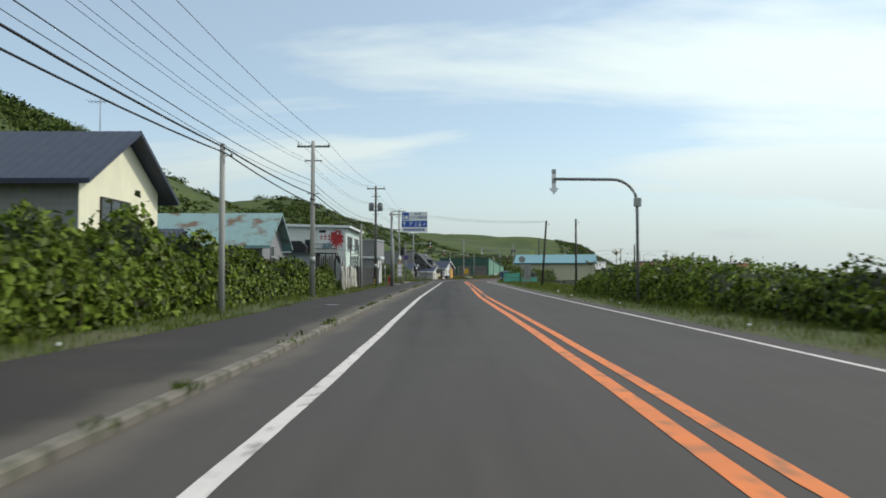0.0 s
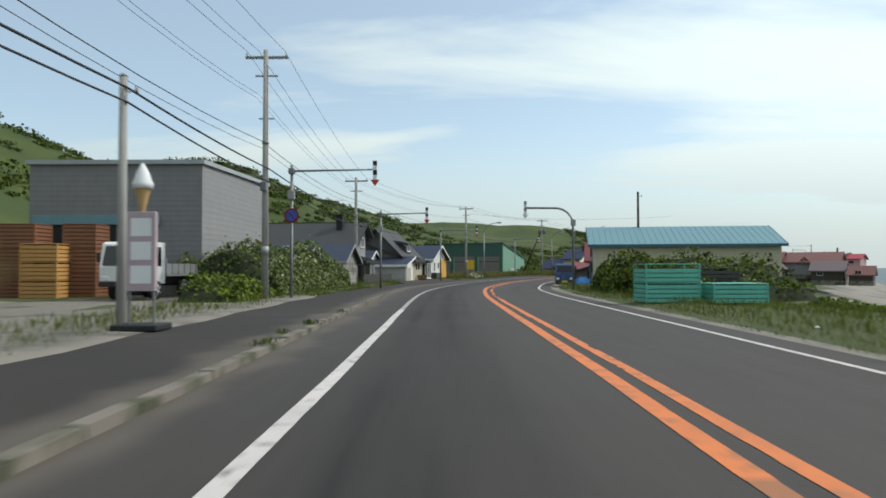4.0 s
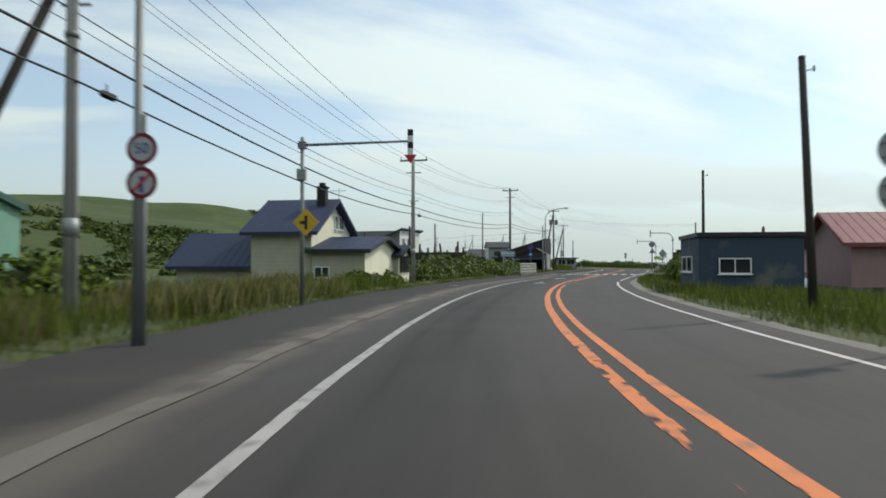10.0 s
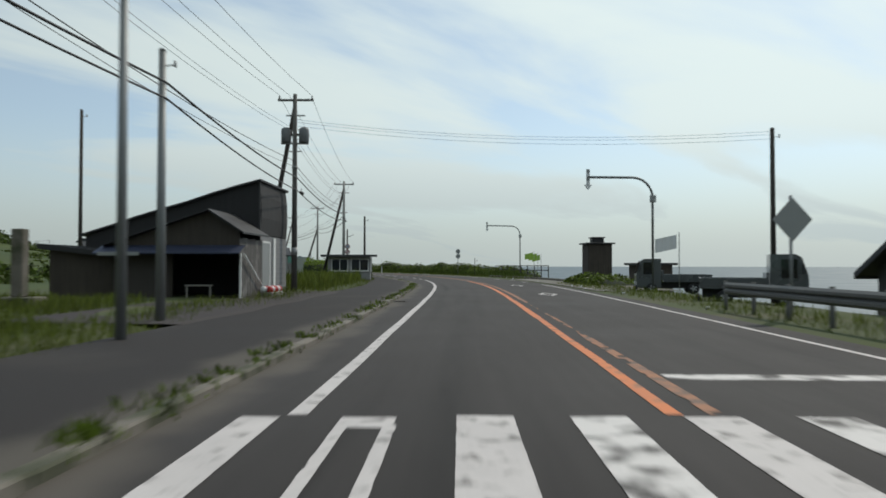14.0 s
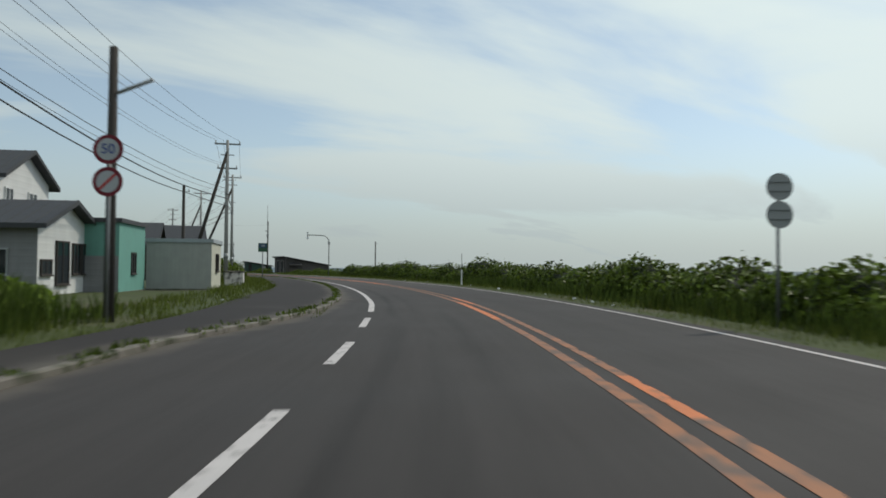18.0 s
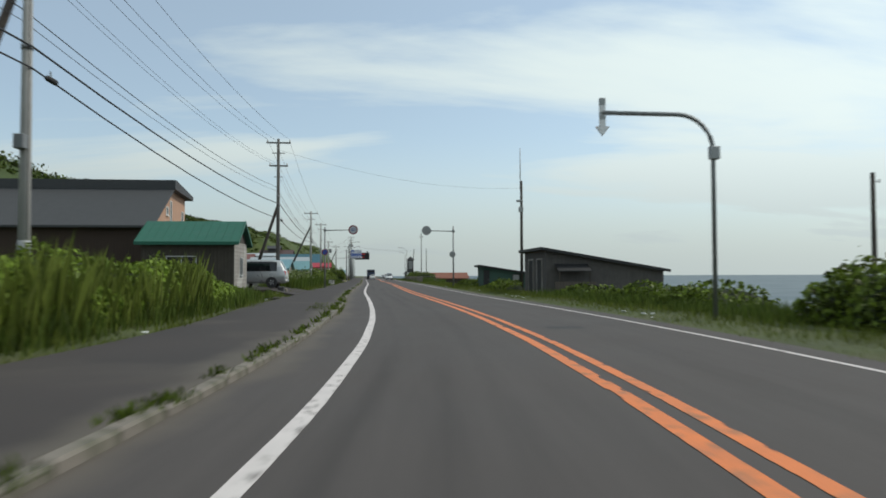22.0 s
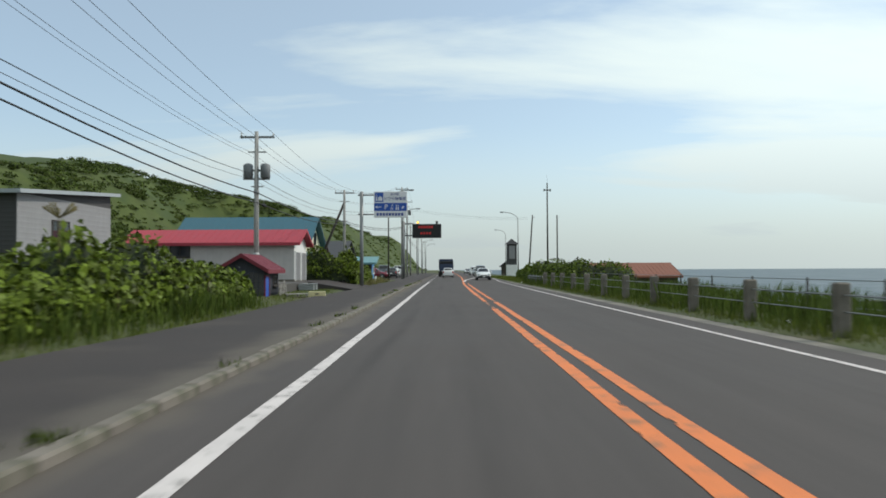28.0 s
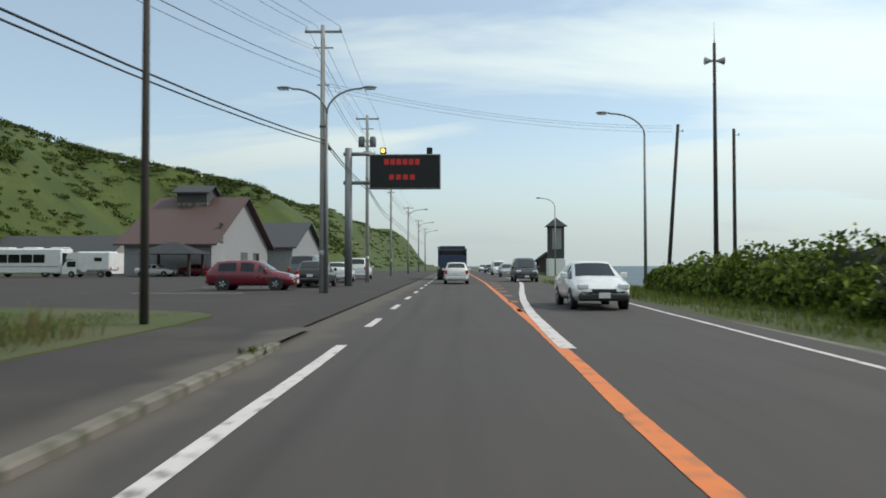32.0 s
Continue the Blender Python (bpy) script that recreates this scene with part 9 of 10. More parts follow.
for k in range(5):
    part("board", MB().box(-0.5, 0.5, 0.19 * k, 0.19 * k + 0.13, 0.08, 0.1, 0.003), WEATHERED, o)
for x in (-0.45, 0.0, 0.4):
    part("bearer", MB().box(x, x + 0.07, 0, 0.9, 0, 0.08, 0.004), WEATHERED, o)
o = thing("fish_box", "pale yellow plastic fish box upside down on the grass", "fish box", base(556.2, -6.15, ground_at(556.2, -6.15), 8))
YBOX = paint("box_yellow", (0.55, 0.49, 0.27), 0.6, stain=(0.4, 0.33, 0.18), stain_amt=0.3)
part("box", MB().poly([(-0.42, -0.22, 0), (0.42, -0.22, 0), (0.37, -0.19, 0.36), (-0.37, -0.19, 0.36)], (0, 0.42, 0)), YBOX, o)
part("rim", MB().box(-0.45, 0.45, -0.25, 0.23, 0.02, 0.07, 0.015), YBOX, o)
for x in (-0.28, -0.1, 0.1, 0.28):
    part("rib", MB().box(x - 0.02, x + 0.02, -0.225, -0.2, 0.06, 0.32, 0.006), YBOX, o)
# black block paints the dark of the hand slot
part("handle_slot", MB().box(-0.09, 0.09, -0.212, -0.204, 0.22, 0.27), BLACK, o)
for k in range(2):
    crate(564.0 + k * 0.9, -8.1, 0.12, 0.8, 0.7, 0.35, SIGNGREY, "grey fish boxes beside the garage")
# grey front stands for shade on the cream wall
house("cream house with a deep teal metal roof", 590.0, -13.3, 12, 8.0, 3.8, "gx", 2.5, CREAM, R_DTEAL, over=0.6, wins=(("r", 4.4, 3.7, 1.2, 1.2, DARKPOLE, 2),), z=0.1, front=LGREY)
house("white side wing with a pale blue roof", 587.2, -12.4, 9, 2.6, 2.2, "sy", 0.6, WHITEW, R_SKY, over=0.2, name="house_wing")
# dark front and hatch panel paint the shade of the open kiosk
kk = house("open blue kiosk with a teal roof", 593.4, -7.4, 2.9, 2.2, 1.95, "sy", 0.45, BLUEW, R_TEAL, over=0.45, name="kiosk", category="hut", wins=(("r", 0.7, 0.9, 0.9, 0.7, WFRAME, 2),), front=TIMBER)
part("counter_opening", MB().box(-2.8, -0.5, -0.06, -0.03, 0.7, 1.6), BLACKW, kk, "dark serving hatch")
for k in range(14):
    part("picket", MB().box(-2.86 + 0.2 * k, -2.74 + 0.2 * k, -0.55, -0.52, 0.0, 0.62 + 0.03 * (k % 2), 0.004), WFRAME, kk)
for k in range(6):
    part("picket", MB().box(0.36, 0.39, -0.5 + 0.24 * k, -0.36 + 0.24 * k, 0.0, 0.62 + 0.03 * (k % 2), 0.004), WFRAME, kk)
part("picket_rail", MB().box(-2.9, 0.05, -0.52, -0.49, 0.42, 0.48).box(0.33, 0.36, -0.5, 1.1, 0.42, 0.48), WFRAME, kk)
# roadside station building
house("large visitor hall with a broad brown-maroon roof", 672, -29, 10.5, 26, 4.2, "gx", 6.4, LGREY, paint("brown_maroon_roof", (0.085, 0.05, 0.047), 0.6, bump=0.1), over=0.9, road=LGREY, wins=(("r", 3.0, 4.2, 1.2, 2.4, DARKPOLE, 1), ("r", 12, 0.9, 3.0, 2.2, DARKPOLE, 4), ("r", 18, 0.9, 3.0, 2.2, DARKPOLE, 4)), name="visitor_hall", category="hall")
house("roof turret with louvres", 682, -33, 4, 4, 1.6, "gx", 0.9, DGREY, R_GREY, over=0.5, z=9.6, name="turret", category="turret")
house("long grey herring house with a dark gabled roof", 702, -26, 16, 24, 4.4, "gx", 4.4, LGREY, R_GREY, over=0.8, name="herring_house", category="hall", wins=(("r", 3, 1, 2.5, 2.0, WFRAME, 4), ("r", 10, 1, 2.5, 2.0, WFRAME, 4), ("r", 17, 1, 2.5, 2.0, WFRAME, 4)))
house("grey gabled hall beyond the buses", 690, -50, 18, 12, 3.2, "gx", 2.6, LGREY, R_GREY, over=0.6, name="hall", category="hall", road=WHITEW)
pv = thing("pavilion", "open rest pavilion with a dark pyramid roof", "pavilion", base(668, -32, 0.06))
for x in (-2.6, 2.6):
    for y in (-2.2, 2.2):
        part("post", MB().box(x - 0.14, x + 0.14, y - 0.14, y + 0.14, 0, 2.6, 0.02), TIMBER, pv)
part("roof", MB().add([(-3.6, -3.2, 2.55), (3.6, -3.2, 2.55), (3.6, 3.2, 2.55), (-3.6, 3.2, 2.55), (-0.5, 0, 3.9), (0.5, 0, 3.9)], [(0, 1, 5, 4), (1, 2, 5), (2, 3, 4, 5), (3, 0, 4), (3, 2, 1, 0)]), R_BLACK, pv)
vm = thing("vending_machine", "white vending machine against the hall", "vending machine", base(676, -28.3, 0.06, 90))
part("cabinet", MB().box(-0.6, 0.6, -0.4, 0.4, 0, 1.85, 0.03), SIGNWHITE, vm)
part("window", MB().box(-0.5, 0.5, -0.42, -0.4, 0.9, 1.7), GLASS, vm)
# clock tower
tw = thing("clock_tower", "slender dark tower with a white plinth and a hip roof", "tower", base(697, 15.6, -0.3))
part("shaft", MB().box(-1.15, 1.15, -1.15, 1.15, 2.6, 7.5, 0.05), DGREY, tw)
part("plinth", MB().box(-1.3, 1.3, -1.3, 1.3, -0.3, 2.6, 0.05), WFRAME, tw)
part("panel", MB().box(-0.7, 0.7, -1.2, -1.15, 4.0, 7.2, 0.02), LGREY, tw)
part("roof", MB().add([(-1.6, -1.6, 7.5), (1.6, -1.6, 7.5), (1.6, 1.6, 7.5), (-1.6, 1.6, 7.5), (0, 0, 8.9)], [(0, 1, 4), (1, 2, 4), (2, 3, 4), (3, 0, 4), (3, 2, 1, 0)]), R_BLACK, tw)
house("small dark summer house by the shore", 706, 14, 3.2, 3.2, 2.2, "gy", 1.2, TIMBER, R_BLACK, side=1, name="summer_house", category="hut")

# ---- right side ----
house("grey fish store with a pale blue tin roof rising away", 124.1, 9.0, 13.0, 4.1, 2.95, "sy", 1.3, BEIGE, R_SKY, side=1, over=0.35, wins=(("r", 1.9, 2.2, 0.75, 1.0, DARKPOLE, 2), ("r", 0.5, 1.0, 0.4, 0.7, DARKPOLE, 1)), doors=(("r", 2.3, 0.0, 0.9, 1.75, RUSTWALL),), road=LGREY, name="fish_store", category="store", trim=R_DTEAL)
house("barn with a faded crimson tin roof", 134.0, 8.75, 8.0, 3.8, 2.05, "gx", 1.35, RUSTWALL, R_RED, side=1, over=0.4, name="barn", category="barn", doors=(("f", 4.0, 0.0, 1.3, 0.9, BLACKW),))
house("low lean-to with a red tin roof", 144.8, 6.45, 3.6, 2.4, 1.1, "sy", 0.6, TIMBER, R_RED, side=1, over=0.2, name="lean_to", category="shed", doors=(("f", 0.3, 0, 1.1, 0.95, DGREY), ("f", 1.9, 0, 1.0, 0.9, RUSTWALL)))
house("small rusty sheet shed by the road", 137.9, 7.4, 2.2, 2.6, 0.9, "sx", 0.6, RUSTWALL, R_GREY, side=1, over=0.15, name="shed", category="shed", doors=(("f", 1.1, 0, 0.6, 0.95, BLACKW),))
house("small pale boarded shed with a sloping roof", 142.1, 7.8, 1.6, 2.2, 1.15, "sx", 0.5, LGREY, R_GREY, side=1, over=0.15, name="shed", category="shed", doors=(("f", 0.9, 0, 0.5, 1.1, BLACKW),))
house("dark barn with a teal tin roof", 155.0, 10.3, 7, 5.2, 2.1, "gx", 1.2, TIMBER, R_DTEAL, side=1, over=0.4, name="barn", category="barn")
house("grey gabled barn with a brown roof", 142.3, 9.8, 6, 3.8, 1.75, "gx", 1.25, TIMBER, R_GREY, side=1, over=0.4, name="barn", category="barn")
house("old grey barn with a broad slate roof", 167.0, 8.8, 4.3, 5.8, 2.1, "gy", 1.2, RUSTWALL, R_GREY, side=1, name="barn", category="barn", doors=(("f", 0.7, 0.0, 1.4, 1.4, WEATHERED),))
house("low shed with a dark grey-green tin roof", 154.2, 8.7, 1.6, 5.4, 1.3, "sx", 0.85, TIMBER, R_GREY, side=1, over=0.35, name="shed", category="shed")
house("weathered shed with a pale roof edge", 173.4, 10.0, 4.6, 6.0, 1.95, "gx", 0.8, RUSTWALL, R_DTEAL, side=1, name="shed", category="shed", trim=WFRAME)
house("slate-blue sheet-clad store with a flat roof", 205.6, 8.05, 4.3, 5.4, 2.48, "flat", 0, NAVYW, R_BLACK, side=1, over=0.08, name="store", category="store", wins=(("r", 1.7, 0.85, 3.0, 0.75, WFRAME, 2), ("f", 0.8, 0.8, 1.35, 0.7, WFRAME, 2)), road=NAVYW)
house("pink house with a faded crimson roof behind the store", 210, 15.6, 8, 7, 2.3, "gx", 1.5, paint("dusty_pink_render", (0.33, 0.2, 0.2)), R_RED, side=1)
house("beige house with a maroon roof in the distance", 212, 24, 8, 7, 2.2, "gx", 1.5, LGREY, R_MAROON, side=1)
house("two-storey grey house with a low pale roof and a chimney", 270.5, 16.75, 4.9, 7, 4.15, "gx", 0.4, LGREY, R_LGREY, side=1, wins=(("f", 2.45, 2.75, 1.1, 0.75, DARKPOLE, 2), ("f", 0.5, 2.8, 0.3, 0.7, WFRAME, 1)), chimney=(3.3, 0.5, 5.5, 0.34, R_BROWN), over=0.3, trim=DGREY)
house("pink house wing with a crimson roof", 269.6, 21.7, 3.2, 6, 3.2, "gx", 1.0, paint("faded_pink_render", (0.42, 0.27, 0.27)), R_CRIMSON, side=1, wins=(("f", 0.3, 2.2, 1.6, 0.45, DARKPOLE, 2), ("f", 0.4, 0.7, 1.4, 0.9, DARKPOLE, 2)))
house("low grey shed beside the house", 268.5, 12.4, 3.4, 3.4, 1.2, "gx", 0.9, DGREY, R_GREY, side=1, name="shed", category="shed")
o = thing("roadside_board", "grey back of a wide shop board on posts", "signboard", base(262, 13.4, -0.3))
part("panel", MB().box(-0.95, 0.95, -0.05, 0.05, 2.9, 3.7, 0.01), SIGNGREY, o)
for x in (-0.6, 0.6):
    part("post", MB().box(x - 0.05, x + 0.05, 0.05, 0.15, -0.3, 3.6), DARKPOLE, o)
antenna(268, 13, 2.0, 2.7)
pw = thing("low_parapet", "low dark concrete parapet with a pale worn lip", "parapet", pose(0, 0, 0))
_pb = MB().box(0, 0.32, 0, 1.96, -0.4, 0.33, 0.03).mesh("wall_block", paint("damp_concrete", (0.06, 0.057, 0.05), 0.92, var=0.25, bump=0.3))
_pl = MB().box(-0.02, 0.2, 0, 1.97, 0.333, 0.39, 0.012).mesh("coping", KERB)
for k in range(9):
    part("wall_block", _pb, None, pw, "", base(236.5 + k * 1.98, 7.0, 0.0))
    part("coping", _pl, None, pw, "", base(236.5 + k * 1.98, 7.0, 0.0))
guard_rail(258.5, 271, 7.4, 0.1)
fc = thing("sea_wall_fence", "low concrete wall topped by net fencing", "fence", pose(0, 0, 0))
for k in range(10):
    part("wall_block", MB().box(0, 0.25, 0, 2.9, -0.6, 0.35, 0.03), KERB, fc, "", base(233 + k * 2.95, 8.6, 0.0))
    part("fence_post", MB().box(0.08, 0.16, 0, 0.08, 0.3, 1.3), DARKPOLE, fc, "", base(233 + k * 2.95, 8.6, 0.0))
    part("net_rail", MB().box(0.1, 0.13, 0, 2.95, 1.2, 1.26).box(0.1, 0.13, 0, 2.95, 0.8, 0.84), DARKPOLE, fc, "", base(233 + k * 2.95, 8.6, 0.0))
tw = thing("lookout_box", "small black timber lookout with a turret roof", "hut", base(306, 11.8, 0.0))
part("body", MB().box(-0.95, 0.95, 0, 1.9, -0.5, 3.0, 0.03), TIMBER, tw)
part("roof", MB().box(-1.15, 1.15, -0.2, 2.1, 3.0, 3.12, 0.02).box(-0.45, 0.45, 0.5, 1.4, 3.12, 3.5, 0.03).box(-0.55, 0.55, 0.4, 1.5, 3.5, 3.58, 0.02), R_BLACK, tw)
house("low dark hut with a flat roof", 307.5, 15.4, 2.8, 2.4, 1.8, "flat", 0, TIMBER, R_BLACK, side=1, over=0.3, name="hut", category="hut", z=-0.4)
for k in range(9):
    if k == 0:
        pf = thing("park_fence", "dark pipe fence along the shore", "fence", pose(0, 0, 0))
    part("fence_post", MB().cyl((0, 0, -0.5), (0, 0, 1.35), 0.05, seg=8), DARKPOLE, pf, "", base(318.5 + k * 2.5, 10.8, 0.0))
for z in (1.3, 0.85):
    rr = MB().tube([[float(c) for c in at(318.5 + q * 2.5, 10.8, z)] for q in range(9)], 0.04, 8)
    part("fence_rail", rr, DARKPOLE, pf)
FLAGM = paint("flag_lime", (0.32, 0.5, 0.08), 0.8)
for k, (s, n, c) in enumerate(((321.5, 10.2, FLAGM), (322.6, 10.9, FLAGM), (323.8, 11.6, FLAGM), (278.9, 8.6, SIGNWHITE), (145.0, 9.6, FLAGM))):
    o = thing("banner", "thin pole with a fluttering " + ("lime-green" if c is FLAGM else "white") + " banner", "banner", base(s, n, ground_at(s, n)))
    hh = 2.75 if k < 3 else (2.6 if k == 3 else 5.5)
    part("pole", MB().cyl((0, 0, -0.3), (0, 0, hh), 0.02, seg=6), STEEL, o)
    fl = MB()
    vs = []
    for q in range(7):
        for zz in (0.0, 0.55):
            vs.append((-0.1 - (0.05 if k == 4 else 0.14) * q, 0.06 * math.sin(q * 1.3), hh - 0.65 + zz - 0.03 * q))
    fl.add(vs, [(2 * q, 2 * q + 2, 2 * q + 3, 2 * q + 1) for q in range(6)])
    fl.add([(a, b + 0.008, cc) for a, b, cc in vs], [(2 * q, 2 * q + 2, 2 * q + 3, 2 * q + 1) for q in range(6)])
    part("cloth", fl, c, o)
ks = thing("raised_kerb", "dark raised kerb along the lay-by", "kerb", pose(0, 0, 0))
for k in range(12):
    part("kerb_block", MB().box(-0.12, 0.12, 0, 1.95, -0.1, 0.24, 0.03), KERB, ks, "", base(306 + k * 2.0, 9.2 - 0.22 * max(0, k - 4), 0.0))
o = thing("marker_post", "white roadside delineator post", "post", base(382.6, 7.35, 0.05))
part("post", MB().box(-0.05, 0.05, -0.03, 0.03, -0.3, 1.1, 0.01), WFRAME, o)
part("rod", MB().cyl((0, 0, 1.1), (0, 0, 2.3), 0.02, seg=6), DARKPOLE, o)
bs = house("dark boarded boat shed with two black doorways and a one-slope roof", 459.8, 10.25, 8.0, 6.3, 2.9, "sx", -1.35, paint("sooty_boards", (0.085, 0.078, 0.075), 0.88, wave=("X", 0.2, 1.0), var=0.3, streak=0.25), R_BLACK, side=1, over=0.35, name="boat_shed", category="shed", z=0.0)
for y in (1.05, 3.55):
    # dark sheet on the wall stands in for the unlit inside
    dr = part("doorway", MB().box(-0.02, -0.004, y, y + 1.3, 0.05, 2.3), BLACKW, bs, "dark open doorway")
    part("door_frame", MB().box(-0.05, 0.0, y - 0.09, y, 0.0, 2.4).box(-0.05, 0.0, y + 1.3, y + 1.39, 0.0, 2.4).box(-0.05, 0.0, y, y + 1.3, 2.3, 2.4), WEATHERED, dr)
part("awning", MB().poly([(0.6, -0.9, 1.5), (0.6, -0.02, 1.95), (0.6, -0.02, 2.0), (0.6, -0.9, 1.55)], (2.2, 0, 0)), R_BLACK, bs)
for x in (0.7, 2.7):
    part("awning_post", MB().box(x - 0.04, x + 0.04, -0.88, -0.8, -0.2, 1.52), TIMBER, bs)
o = thing("debris_heap", "heap of nets, sheets and white buoys beside the shed", "heap", base(457.3, 12.0, -0.2))
random.seed(21)
for q in range(16):
    part("buoy" if q % 3 == 0 else "net_bundle", MB().dome((random.uniform(-1.6, 2.2), random.uniform(-0.8, 1.2), 0.1), random.uniform(0.2, 0.4), 9, 4, 0.8, True), WORN_WHITE if q % 3 == 0 else (DGREY if q % 2 else SIGNGREY), o)
part("leaning_sheet", MB().box(-1.5, 1.2, 0.9, 0.96, 0, 1.2, 0, pose(0, 0, 0.1, -14, 0, 0)), TIMBER, o)
house("dark green sheet shed with a one-slope roof", 484.0, 9.8, 4.8, 3.4, 2.2, "sx", -0.75, paint("bottle_green", (0.035, 0.075, 0.06)), R_BLACK, side=1, over=0.3, name="shed", category="shed", z=-0.1, doors=(("f", 3.0, 0.1, 0.6, 1.3, LGREY), ("f", 0.15, 0.1, 0.45, 1.7, BLACKW)))
house("low barn with a rust-brown tin roof by the shore", 598, 15.0, 9, 8, 1.5, "gx", 1.3, TIMBER, R_BROWN, side=1, over=0.4, z=-1.0, name="barn", category="barn")
# cable fence of concrete posts
pf = thing("post_fence", "row of squat grey concrete posts with cables", "fence", pose(0, 0, 0))
_pm = MB().box(-0.13, 0.13, -0.11, 0.11, -0.4, 0.98, 0.03).mesh("fence_post", KERB)
for k in range(12):
    part("fence_post", _pm, None, pf, "", base(531.5 + k * 4.0, 7.0 + 0.012 * k, 0.05, 2 * math.sin(k * 3)))
for z in (0.8, 0.5):
    rr = MB().tube([[float(c) for c in at(531.5 + q * 4.0, 7.0 + 0.012 * q, z)] for q in range(12)], 0.014, 5)
    part("fence_cable", rr, STEEL, pf)
wf = thing("wire_fence", "thin steel wire fence on slim posts", "fence", pose(0, 0, 0))
for k in range(14):
    part("fence_post", MB().cyl((0, 0, -0.3), (0, 0, 1.0), 0.03, seg=6), DARKPOLE, wf, "", base(528 + k * 3.5, 9.6, ground_at(528 + k * 3.5, 9.6)))
for z in (0.95, 0.6, 0.3):
    rr = MB().tube([[float(c) for c in at(528 + q * 3.5, 9.6, z + ground_at(528 + q * 3.5, 9.6))] for q in range(14)], 0.012, 4)
    part("fence_wire", rr, STEEL, wf)
guard_rail(578, 587, 7.2, 0.0, "dented guard rail ending beside concrete posts")

# ---- small things along the road ----
for s, n in ((402.6, -2.38), (52.0, -2.36), (276.0, -2.28)):
    o = thing("drain_grate", "rusty iron drain grate in the gutter", "drain", base(s, n, 0.004))
    part("frame", MB().box(-0.22, 0.22, -0.3, -0.26, 0, 0.014).box(-0.22, 0.22, 0.26, 0.3, 0, 0.014).box(-0.22, -0.18, -0.26, 0.26, 0, 0.014).box(0.18, 0.22, -0.26, 0.26, 0, 0.014), DARKPOLE, o)
    for k in range(8):
        part("bar", MB().box(-0.18, 0.18, -0.24 + k * 0.064, -0.215 + k * 0.064, 0, 0.012), DARKPOLE, o)
for s, n in ((27.5, -4.4), (212.0, -4.0)):
    o = thing("manhole_cover", "round worn iron manhole cover", "manhole", base(s, n, 0.09 if n < -3 and s < 100 else (0.010 if n < -3 else 0.002)))
    part("cover", MB().lathe([(0.30, 0.0), (0.30, 0.012)], 24), TRANSF, o)
    part("rim", MB().lathe([(0.30, 0.0), (0.34, 0.0), (0.34, 0.010), (0.305, 0.010)], 24), DARKPOLE, o)
PATCHM = mat("asphalt_patch", (0.034, 0.033, 0.032), 0.85, var=0.2, scale=0.8, fine=60, bump=0.3, stain=(0.046, 0.0445, 0.043), stain_amt=0.3, stain_scale=0.9)
for s0, s1, n0, n1 in ((118, 121.5, 0.3, 0.55), (476.4, 476.9, -0.5, 1.2), (476.5, 476.8, 2.5, 5.0), (392.4, 392.9, -2.3, -1.6), (232, 238, -3.6, -2.9), (166, 169, -4.6, -3.4), (430.5, 431.2, 3.0, 3.9)):
    q = np.linspace(s0, s1, 8)
    w = 0.02 * np.sin(q * 5)
    tagged(ribbon("road_patch", q, n0 + w, n1 - w, (0.09 if s0 > 390 else 0.012) if n1 < -2.6 else 0.003, PATCHM), "dark patched strip in the asphalt", "road patch", kind="structure")
# scraps of litter and stones on the verges
_lt = MB()
random.seed(31)
for k in range(90):
    s, n = random.uniform(5, 590), random.choice((-1, 1))
    n = -random.uniform(6.0, 6.8) if n < 0 else random.uniform(6.6, 7.6)
    x, y, _ = [float(c) for c in at(s, n)]
    g = ground_at(s, n) + 0.03
    a, b = random.uniform(0.03, 0.10), random.uniform(0.02, 0.07)
    _lt.box(-a, a, -b, b, 0, random.uniform(0.02, 0.06), 0.008, pose(x, y, g, random.uniform(-20, 20), random.uniform(-20, 20), random.uniform(0, 360)))
tagged(part("litter", _lt, SIGNWHITE), "pale scraps and stones scattered on the verge", "litter", kind="stuff")
o = thing("banner", "small white leaning banner on a thin pole in the grass", "banner", base(470.5, -8.8, 0.5))
part("pole", MB().cyl((0, 0, -0.5), (0.1, 0, 1.75), 0.018, seg=6), STEEL, o)
part("cloth", MB().box(0.02, 0.4, -0.006, 0.006, 0.6, 1.7, 0, pose(0, 0, 0, 0, 3, 0)), SIGNWHITE, o)

# ---- cladding of single boards on the weathered sheds ----
def board_gable(parent, d, h, rise, material, step=0.17, x=0.012, seed=1):
    """Separate lap boards over a gable that faces the road."""
    r = random.Random(seed)
    z = 0.13
    while z < h + rise - 0.12:
        t = z + step
        inset = 0.0 if t <= h else (t - h) / rise * d / 2
        a, b = inset + 0.03, d - inset - 0.03
        cuts = [a, b] if b - a < 1.5 else [a, a + (b - a) * r.uniform(0.3, 0.7), b]
        for p, q in zip(cuts[:-1], cuts[1:]):
            if q - p > 0.08:
                part("plank", MB().box(0, 0.018, p + 0.006, q - 0.006, z, z + step - 0.008, 0.003), material, parent, "", pose(x + r.uniform(0, 0.012), 0, 0))
        z += step


OLDBOARD = mat("silvered_boards", (0.25, 0.245, 0.225), 0.9, var=0.35, scale=3.0, fine=24, bump=0.4, rand=0.28, stain=(0.13, 0.12, 0.10), stain_amt=0.35, stain_scale=1.2)
board_gable(plank_shed, 4.2, 1.75, 1.05, OLDBOARD, seed=3)
board_gable(plank_barn, 7.4, 3.75, 1.8, OLDBOARD, 0.30, seed=4)
